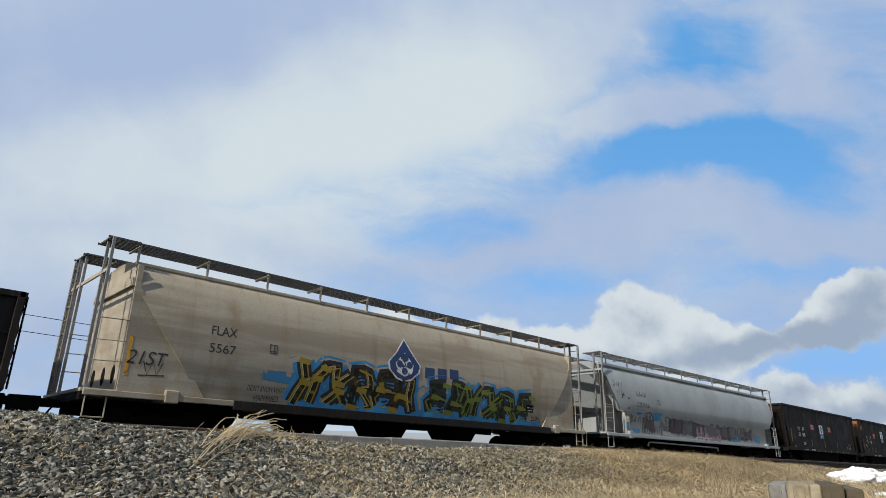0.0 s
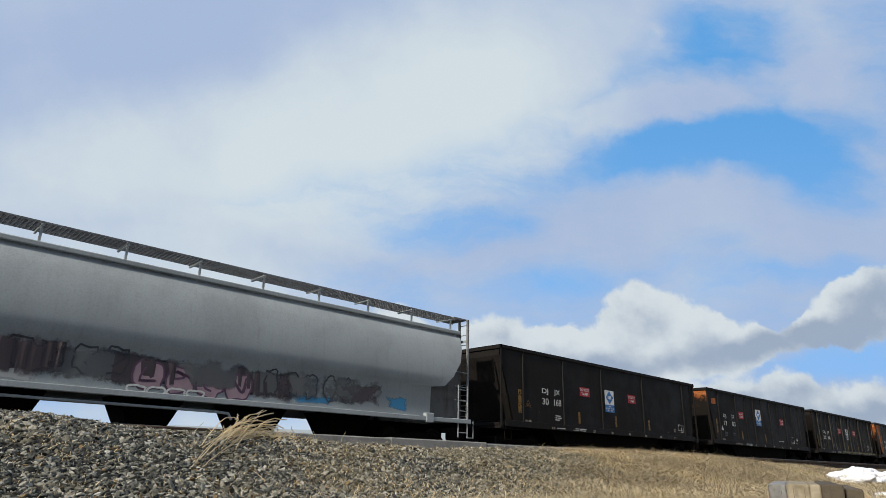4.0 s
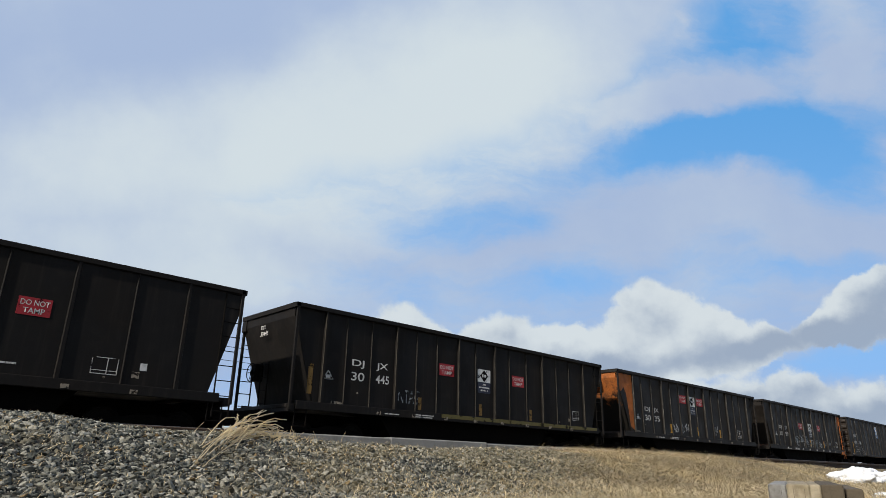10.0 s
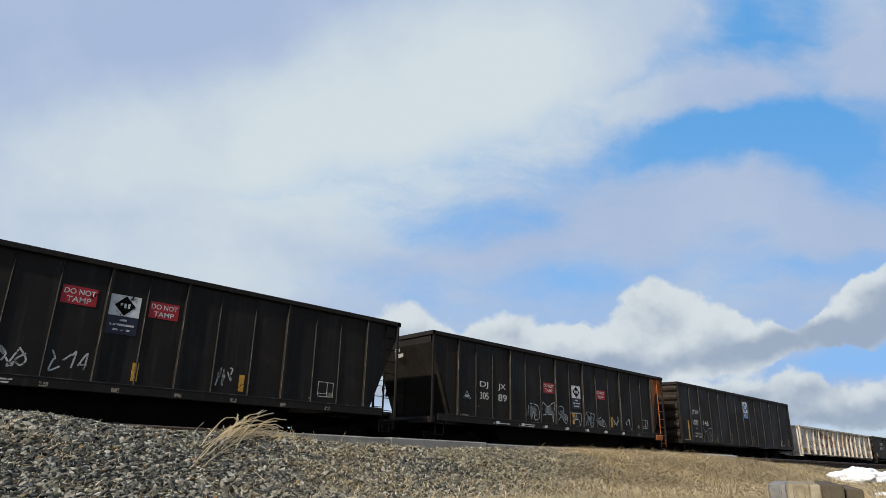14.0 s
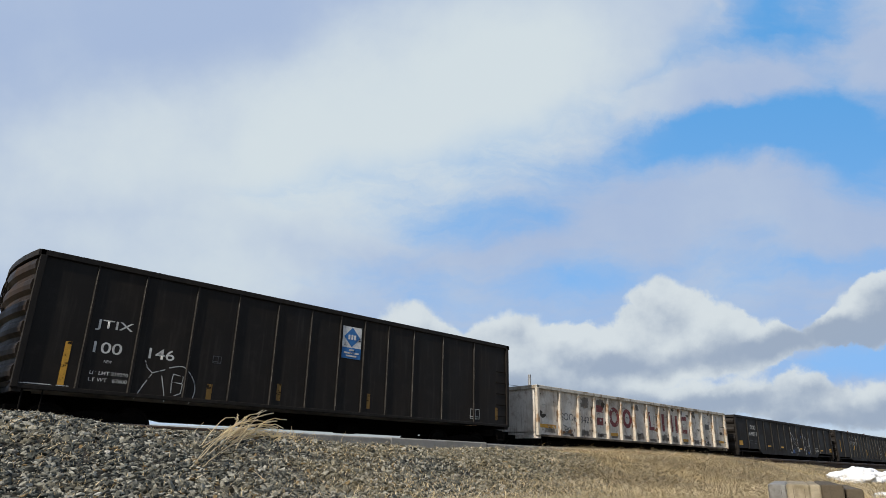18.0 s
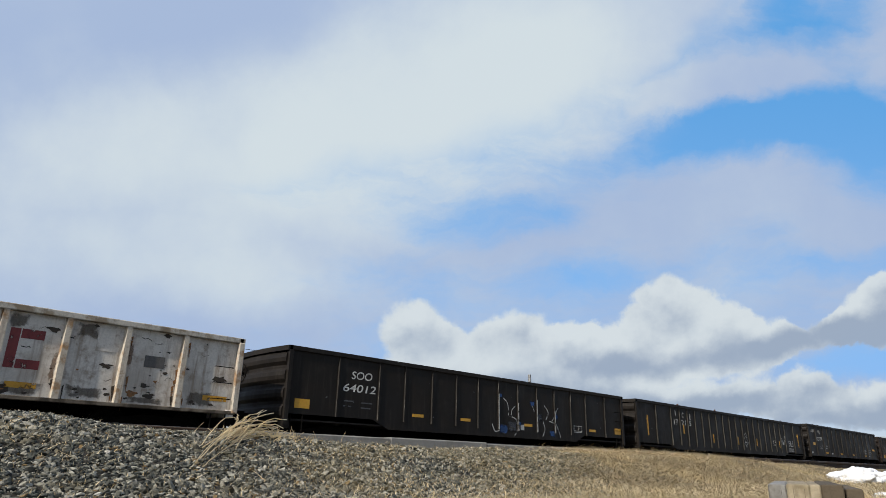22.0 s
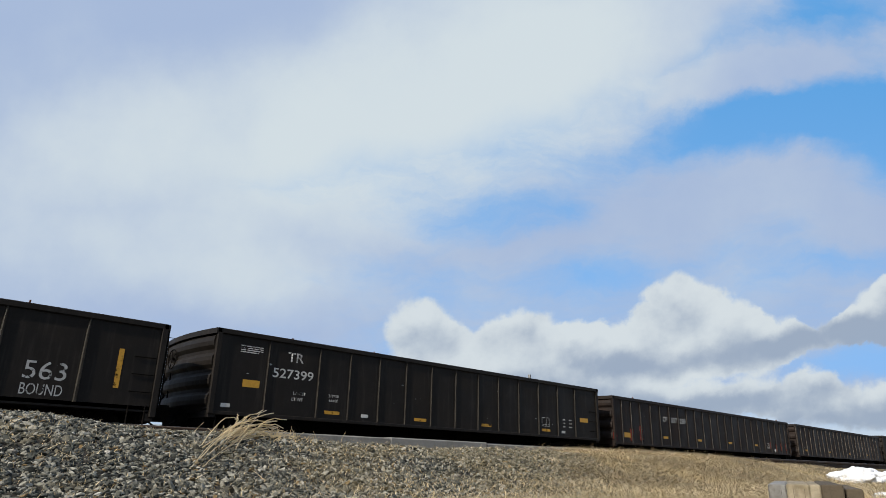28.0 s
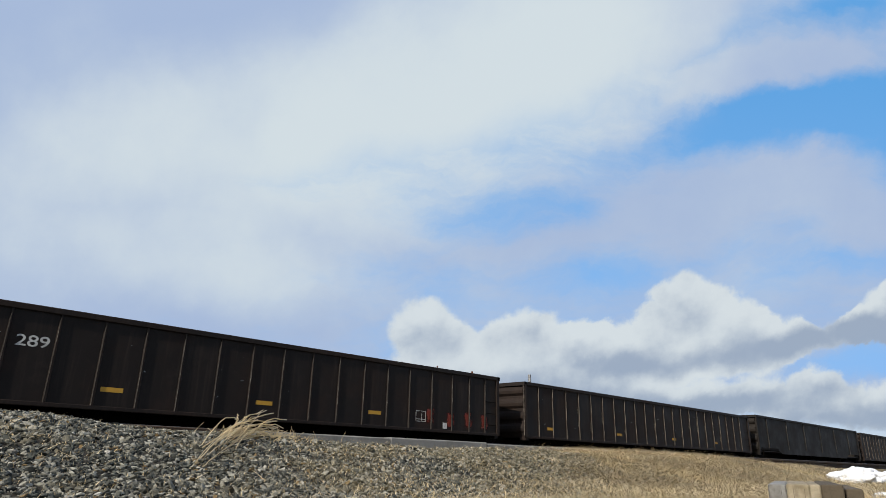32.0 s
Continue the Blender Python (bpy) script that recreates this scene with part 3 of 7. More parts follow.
def stone_mesh():
    """A few thousand broken stones on the shoulder."""
    rng = np.random.default_rng(5)
    ico = bmesh.new()
    bmesh.ops.create_icosphere(ico, subdivisions=1, radius=1.0)
    base = np.array([v.co[:] for v in ico.verts])
    tri = np.array([[v.index for v in f.verts] for f in ico.faces])
    ico.free()
    V, Fc, n = [], [], 0

    def lay(x, y, r, lift):
        nonlocal n
        sc = rng.uniform(0.6, 1.3, 3) * r
        sc[2] *= 0.46
        sc[0] *= 1.25
        w = base * (1 + rng.uniform(-0.34, 0.28, (len(base), 1)))
        a = Euler((rng.normal(0, 0.55), rng.normal(0, 0.55), rng.uniform(-3, 3))).to_matrix()
        w = (w * sc) @ np.array(a).T
        w += (x, y, ground_z(x, y) + lift)
        V.append(w)
        Fc.append(tri + n)
        n += len(base)

    for k in range(95000):
        a = radians(rng.uniform(2, 74))
        d = 1.9 + 4.0 * rng.random() ** 1.15
        x, y = d * math.sin(a), d * math.cos(a)
        if y > 4.35 or y < 1.2:
            continue
        if rng.random() < ease(-0.2, 1.5, x - 1.42 * y + 0.9 * noise.noise((x * 1.1, y * 1.1, 0))) * 0.97:
            continue
        r = (0.0042 + 0.0105 * rng.random() ** 1.7) * (0.85 + 0.05 * d)
        lay(x, y, r, r * 0.25)
    for k in range(520):
        a, d = radians(rng.uniform(0, 72)), rng.uniform(2.0, 4.6)
        x, y = d * math.sin(a), d * math.cos(a)
        if y < 4.2 and x < 4.5:
            lay(x, y, rng.uniform(0.013, 0.022), 0.005)
    # the shoulder goes on past the near stretch
    for k in range(17000):
        x, y = rng.uniform(-7, 3.2), rng.uniform(-1.2, 4.3)
        d = math.hypot(x, y)
        if d < 0.5 or (d > 1.9 and x > 0.05 and y > 1.2):
            continue
        lay(x, y, 0.007 + 0.016 * rng.random() ** 1.6, 0.004)
    V, Fc = np.concatenate(V), np.concatenate(Fc)
    T = Tree("broken_stone")
    r = T.island()
    p = T.coords()
    g = T.noise(p, 90.0, 4.0, 0.6)
    col = T.mix(T.ramp(r, 0.0, 0.30), (0.025, 0.028, 0.027), (0.090, 0.096, 0.087))
    col = T.mix(T.ramp(r, 0.30, 0.62), col, (0.205, 0.198, 0.162))
    col = T.mix(T.ramp(r, 0.62, 0.90), col, (0.42, 0.405, 0.345))
    col = T.mix(T.ramp(r, 0.935, 0.938), col, (0.20, 0.135, 0.065))
    col = T.mix(T.ramp(r, 0.965, 0.968), col, (0.045, 0.055, 0.062))
    col = T.mix(T.ramp(r, 0.990, 0.993), col, (0.48, 0.46, 0.42))
    col = T.mix(T.math("MULTIPLY", T.ramp(g, 0.35, 0.7), 0.5), col, (0.035, 0.031, 0.022))
    moss = T.noise(p, 1.8, 5.0, 0.65)
    mossy = T.ramp(T.math("ADD", moss, T.math("MULTIPLY", T.split(p)[0], 0.07)), 0.56, 0.78)
    col = T.mix(T.math("MULTIPLY", mossy, 0.32), col, (0.24, 0.19, 0.10))
    T.surface(col, 0.9, 0.0, g, 0.5, 0.006, 0.2)
    me = mesh_of("gravel", V.tolist(), Fc.tolist(), T.mat)
    return tagged(new("gravel", me), "loose grey broken ballast stones heaped on the shoulder", "gravel", kind="stuff")


def straw_material():
    T = Tree("dry_grass")
    r = T.island()
    p = T.coords()
    g = T.noise(p, 30.0, 3.0, 0.6)
    col = T.mix(r, (0.36, 0.275, 0.14), (0.86, 0.71, 0.46))
    col = T.mix(T.ramp(r, 0.90, 0.93), col, (0.62, 0.56, 0.43))
    tone = T.noise(p, 1.1, 5.0, 0.6)
    col = T.mix(T.math("MULTIPLY", T.ramp(tone, 0.44, 0.60), 0.4), col, (0.22, 0.165, 0.085))
    col = T.mix(T.math("MULTIPLY", T.ramp(tone, 0.50, 0.34), 0.5), col, (0.62, 0.45, 0.20))
    col = T.mix(T.math("MULTIPLY", T.ramp(g, 0.4, 0.7), 0.35), col, (0.24, 0.17, 0.085))
    return T.surface(col, 0.7, 0.0, None, specular=0.25)


class Blades:
    """Bent flat blades of dead grass, joined."""

    def __init__(self, seed):
        self.V, self.F, self.rng = [], [], np.random.default_rng(seed)

    def blade(self, x, y, length, lean, heading, width, droop=1.0, z=None, curl=0.0):
        n = len(self.V)
        z = ground_z(x, y) - 0.004 if z is None else z
        h = Vector((math.cos(heading), math.sin(heading), 0))
        side = Vector((-h.y, h.x, 0)) * width
        p = Vector((x, y, z))
        segs = 4
        for i in range(segs):
            w = side * (1 - 0.8 * i / segs)
            if curl:
                c = heading + curl * i / segs
                h = Vector((math.cos(c), math.sin(c), 0))
                w = Vector((-h.y, h.x, 0)) * width * (1 - 0.8 * i / segs)
            self.V += [(p - w)[:], (p + w)[:]]
            a = lean + droop * i / segs
            p = p + (h * math.sin(a) + Vector((0, 0, math.cos(a)))) * (length / segs)
            if p.z < z + 0.008:
                p.z = z + 0.008 + 0.006 * self.rng.random()
        self.V.append(p[:])
        for i in range(segs - 1):
            k = n + 2 * i
            self.F.append((k, k + 1, k + 3, k + 2))
        k = n + 2 * (segs - 1)
        self.F.append((k, k + 1, k + 2))

    def done(self, name, label):
        return tagged(new(name, mesh_of(name, self.V, self.F, M["straw"])), label, "dry grass", kind="stuff")


def build_grass():
    M["straw"] = straw_material()
    b = Blades(11)
    R = b.rng
    # matted grass of the verge: fine curled blades lying over one another
    for k in range(260000):
        a = radians(R.uniform(30, 87))
        d = 2.1 + 9.5 * R.random() ** 1.9
        x, y = d * math.sin(a), d * math.cos(a)
        if y > 4.6 or y < 0.35:
            continue
        if R.random() > 0.05 + 0.95 * ease(-1.1, 0.7, x - 1.42 * y + 0.8 * noise.noise((x * 1.3, y * 1.3, 7.0))) ** 1.6:
            continue
        lying = R.random() < 0.93
        b.blade(x, y, R.uniform(0.022, 0.075) * (1 + d * 0.05), R.uniform(1.25, 1.7) if lying else R.uniform(0.6, 1.3), R.uniform(0, 6.28), R.uniform(0.0006, 0.0013) * (1 + 0.10 * d),
                R.uniform(-0.35, 0.8), ground_z(x, y) + 0.022 * R.random() ** 1.6, R.uniform(-3.0, 3.0))
    for k in range(26000):
        a = radians(R.uniform(48, 84))
        d = 2.2 + 6.0 * R.random() ** 1.4
        x, y = d * math.sin(a), d * math.cos(a)
        if 0.5 < y < 4.3 and R.random() < ease(3.2, 5.6, x + 0.8 * noise.noise((x * 1.1, y * 1.1, 5.0))):
            b.blade(x, y, R.uniform(0.08, 0.22), R.uniform(1.35, 1.6), R.uniform(0, 6.28), R.uniform(0.0008, 0.0015) * (1 + 0.08 * d), R.uniform(-0.2, 0.5), ground_z(x, y) + 0.02 + 0.015 * R.random(), R.uniform(-1.5, 1.5))
    # fringe along the edge of the crossing
    for k in range(15000):
        x = R.uniform(2.0, 9.5)
        y = 3.95 + 0.20 * R.standard_normal()
        if y > 4.34:
            continue
        b.blade(x, y, R.uniform(0.02, 0.055), R.uniform(0.7, 1.5), R.uniform(0, 6.28), 0.0018, R.uniform(0.2, 1.2))
    # thin straws among the stones
    for k in range(42000):
        a, d = radians(R.uniform(4, 66)), R.uniform(1.9, 4.4)
        x, y = d * math.sin(a), d * math.cos(a)
        if y < 3.5 and R.random() < 0.14 + 0.5 * ease(-2.0, 0.0, x - 1.42 * y + 0.9 * noise.noise((x * 2.0, y * 2.0, 2.0))):
            b.blade(x, y, R.uniform(0.012, 0.04 + 0.09 * R.random() ** 4), R.uniform(1.2, 1.65), R.uniform(0, 6.28), R.uniform(0.0006, 0.0013), R.uniform(-0.4, 0.9), ground_z(x, y) + R.uniform(0.0, 0.010))
    # longer bleached stalks lying on the stones
    for k in range(210):
        a, d = radians(R.uniform(4, 62)), R.uniform(1.9, 3.1)
        x, y = d * math.sin(a), d * math.cos(a)
        b.blade(x, y, R.uniform(0.07, 0.24), R.uniform(1.2, 1.6), R.uniform(0, 6.28), R.uniform(0.0012, 0.0024), R.uniform(-0.2, 0.7), ground_z(x, y) + 0.012)
    b.done("dry_grass", "matted straw-coloured dead grass on the verge")


def build_tuft():
    """Stalks rooted up the slope, arched over and combed towards the crossing."""
    t = thing("grass_tuft", "bent bleached clump of dead grass stalks among gravel", "dry grass", at=pose(1.5, 3.1, -0.13))
    R = np.random.default_rng(3)
    for k in range(52):
        low = k < 24
        u = R.random() ** 0.45
        a = Vector((1.22 + 0.46 * u + R.normal(0, 0.035), 2.80 + 0.56 * u + R.normal(0, 0.05), 0))
        if k % 11 == 0:
            a.x, a.y = 1.16 + R.uniform(-0.05, 0.05), 2.68 + R.uniform(-0.05, 0.05)
        a.z = ground_z(a.x, a.y)
        if low:
            c = Vector((R.uniform(1.58, 2.04), R.uniform(3.2, 3.5), 0))
            c.z = ground_z(c.x, c.y) + R.uniform(0.01, 0.05)
            lift = R.uniform(0.02, 0.07)
        else:
            c = Vector((R.uniform(1.66, 1.97), R.uniform(3.32, 3.52), R.uniform(-0.035, 0.03 + 0.04 * R.random() ** 2)))
            lift = R.uniform(0.03, 0.12)
        m = a.lerp(c, R.uniform(0.35, 0.6)) + Vector((R.uniform(-0.04, 0.04), 0, lift))
        pts = [a * (1 - s) ** 2 + m * (2 * s * (1 - s)) + c * s * s + Vector((R.normal(0, 0.004), R.normal(0, 0.004), R.normal(0, 0.004))) for s in [q / 6 for q in range(7)]]
        pts = [q - Vector((1.5, 3.1, -0.13)) for q in pts]
        sh = Shape()
        r = (0.0016 if low else 0.0027) * R.uniform(0.6, 1.15)
        for p, q in zip(pts, pts[1:]):
            sh.tube(p, q, r, 5)
        part("stalk", sh, M["straw"], t)
    # short matted straw at its foot
    for k in range(170):
        x, y = R.normal(1.86, 0.15), R.normal(3.42, 0.08)
        p = Vector((x - 1.5, y - 3.1, ground_z(x, y) + 0.13))
        d = Vector((R.uniform(-0.5, 0.8), R.uniform(-0.7, 0.5), R.uniform(0.1, 0.7))).normalized() * R.uniform(0.03, 0.085)
        part("stalk", Shape().pipe([p, p + d * 0.5 + Vector((0, 0, 0.006)), p + d], 0.0013, 4), M["straw"], t)
    return t


def build_crossing():
    """Low cast edging between the verge and the siding's near rail."""
    t = thing("crossing_panel", "long grey weathered concrete crossing edging beside the rail", "crossing panel")
    x = 2.35
    k = 0
    while x < 8.6:
        w = 1.22
        sh = Shape().box(x, x + w - 0.008, 4.36, 4.475, -0.30, -0.004 + 0.006 * math.sin(k * 2.1), 0.008)
        part("panel", sh, M["concrete"], t)
        x += w
        k += 1
    return t


build_ground()
build_track(TRACK_Y, -320, 420, "ballasted railway track that carries the train", -12, 60)
build_track(SIDING_Y, -320, 420, "empty siding track with rusty rails and timber ties", -4, 30)
stone_mesh()
build_grass()
build_tuft()
build_crossing()
# ---- rolling stock ----
# every wagon: x from its left end, y = 0 on the track's centre line (near side is -y), z = 0 on the rails
HW = 1.55
WHEEL_R = 0.42


def wheelset_mesh():
    sh = Shape()
    sh.tube((0, -1.05, 0), (0, 1.05, 0), 0.075, 10)
    for s in (-1, 1):
        prof = [(0.68, 0.0), (0.68, 0.16), (0.705, 0.30), (0.70, 0.36), (0.672, 0.365), (0.672, 0.445), (0.70, 0.45), (0.708, WHEEL_R), (0.80, WHEEL_R - 0.006), (0.80, 0.36), (0.765, 0.35), (0.77, 0.17), (0.83, 0.14), (0.83, 0.0)]
        sh.lathe([(s * a, r) for a, r in prof], 28)
    return sh.mesh("wheelset", M["steel"])


def build_truck(parent, x, store={}):
    if not store:
        store["wheels"] = wheelset_mesh()
        f = Shape()
        f.prism([(-1.05, 0.50), (-0.98, 0.56), (-0.30, 0.70), (0.30, 0.70), (0.98, 0.56), (1.05, 0.50), (1.05, 0.36), (0.78, 0.34), (0.34, 0.20), (-0.34, 0.20), (-0.78, 0.34), (-1.05, 0.36)], -0.06, 0.06)
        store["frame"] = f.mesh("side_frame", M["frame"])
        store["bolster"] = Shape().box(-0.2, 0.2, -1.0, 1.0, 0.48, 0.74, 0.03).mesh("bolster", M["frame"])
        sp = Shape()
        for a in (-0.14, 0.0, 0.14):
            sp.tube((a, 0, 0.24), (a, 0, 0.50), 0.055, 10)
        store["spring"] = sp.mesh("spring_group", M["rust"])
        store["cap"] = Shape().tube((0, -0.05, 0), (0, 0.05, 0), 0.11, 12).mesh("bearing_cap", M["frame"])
    t = part("truck", store["bolster"], None, parent, "grimy two-axle freight truck darkened as if shaded", pose(x, 0, 0))
    wheels = []
    for s in (-0.864, 0.864):
        wheels.append(part("wheelset", store["wheels"], None, t, at=pose(s, 0, WHEEL_R)))
        for side in (-1, 1):
            part("bearing_cap", store["cap"], None, t, at=pose(s, side * 1.08, WHEEL_R))
    for side in (-1, 1):
        part("side_frame", store["frame"], None, t, at=pose(0, side * 1.02, 0))
        part("spring_group", store["spring"], None, t, at=pose(0, side * 1.02, 0))
    SPIN.extend(wheels)
    return t


def build_coupler(parent, x, way):
    sh = Shape().box(min(0, way * 0.55), max(0, way * 0.55), -0.09, 0.09, 0.80, 0.98, 0.01)
    a, b = sorted((way * 0.5, way * 0.86))
    sh.prism([(a, -0.10), (b, -0.13), (b + 0.03 * way, 0.02), (b, 0.13), (a, 0.10)], 0.62, 1.02, "z")
    c = part("coupler", sh, M["steel"], parent, "rusty knuckle coupler", pose(x, 0, 0))
    hose = Shape().pipe([(way * 0.25, -0.28, 0.86), (way * 0.4, -0.3, 0.62), (way * 0.62, -0.28, 0.48), (way * 0.85, -0.2, 0.52)], 0.022, 7)
    part("air_hose", hose, M["steel"], c)


def ladder(parent, x, y, z0, z1, along="x", width=0.42, mat=None, lean=0.0, gap=0.36):
    mat = mat or M["steel"]
    dx, dy = (width, 0) if along == "x" else (0, width)
    sh = Shape()
    for s in (0, 1):
        sh.tube((x + s * dx, y + s * dy, z0), (x + s * dx + lean, y + s * dy, z1), 0.02, 6)
    lad = part("ladder", sh, mat, parent)
    n = max(int((z1 - z0 - 0.15) / gap), 1)
    rung = Shape().tube((0, 0, 0), (dx, dy, 0), 0.012, 6).mesh("rung", mat)
    for k in range(n + 1):
        z = z0 + 0.15 + k * gap
        if z < z1:
            part("rung", rung, None, lad, at=pose(x + lean * (z - z0) / (z1 - z0), y, z))
    return lad


def grabs(parent, x0, x1, y, zs, mat):
    for z in zs:
        sh = Shape().pipe([(x0, y, z), (x0, y - 0.06, z), (x1, y - 0.06, z), (x1, y, z)], 0.011, 6)
        part("grab_iron", sh, mat, parent)


def stirrup(parent, x, y, mat, z=0.95, drop=0.48, width=0.36):
    sh = Shape().pipe([(x, y, z), (x, y, z - drop), (x + width, y, z - drop), (x + width, y, z)], 0.016, 6)
    part("stirrup_step", sh, mat, parent, "hanging sill step")


def brake_wheel(parent, x, y, z, mat):
    sh = Shape()
    pts = [(x, y + 0.26 * math.cos(k * math.tau / 14), z + 0.26 * math.sin(k * math.tau / 14)) for k in range(15)]
    sh.pipe(pts, 0.014, 6)
    for k in range(5):
        a = k * math.tau / 5
        sh.tube((x, y, z), (x, y + 0.26 * math.cos(a), z + 0.26 * math.sin(a)), 0.010, 5)
    sh.tube((x - 0.02, y, z), (x + 0.12, y, z), 0.04, 8)
    part("brake_wheel", sh, mat, parent, "hand brake wheel on the end")


def underframe(w, L, inset=1.75, sill_depth=0.42):
    sh = Shape().box(0.15, L - 0.15, -0.2, 0.2, 0.70, 1.05, 0.02)
    sh.prism([(3.0, 0.72), (3.6, sill_depth), (L - 3.6, sill_depth), (L - 3.0, 0.72)], -0.24, 0.24)
    part("centre_sill", sh, M["frame"], w)
    build_truck(w, inset)
    build_truck(w, L - inset)
    build_coupler(w, 0.12, -1)
    build_coupler(w, L - 0.12, 1)
    gear = Shape()
    gear.tube((L * 0.56, -0.5, 0.72), (L * 0.56 + 0.7, -0.5, 0.72), 0.16, 12)
    gear.box(L * 0.44, L * 0.44 + 0.35, -0.62, -0.3, 0.62, 0.86, 0.02)
    gear.tube((L * 0.2, -0.35, 0.80), (L * 0.8, -0.35, 0.80), 0.02, 6)
    part("brake_gear", gear, M["frame"], w, "brake cylinder, valve and pipe under the floor")


def v_y(me, p):
    return [me.vertices[k].co.y for k in p.vertices]


def rib_mesh(z0, z1, depth, width, mat, taper=0.0, edge=None):
    """A hat-section stake, wider at its foot, its -x edge coloured paler for sun catch and scraping."""
    sh = Shape()
    a, b = width / 2, width / 2 - 0.018
    c, d = a - 0.012, depth * 0.62
    v = [(-a - taper, 0, z0), (-c - taper, -d, z0), (-b - taper, -depth, z0), (b + taper, -depth, z0), (a + taper, 0, z0), (-a, 0, z1), (-c, -d, z1), (-b, -depth, z1), (b, -depth, z1), (a, 0, z1)]
    sh.add(v, [(0, 1, 6, 5), (1, 2, 7, 6), (2, 3, 8, 7), (3, 4, 9, 8), (5, 6, 7, 8, 9), (4, 3, 2, 1, 0), (0, 5, 9, 4)])
    me = sh.mesh("rib", mat)
    if edge:
        me.materials.append(edge)
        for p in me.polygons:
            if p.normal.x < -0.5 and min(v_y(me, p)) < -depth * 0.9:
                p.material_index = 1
    return me


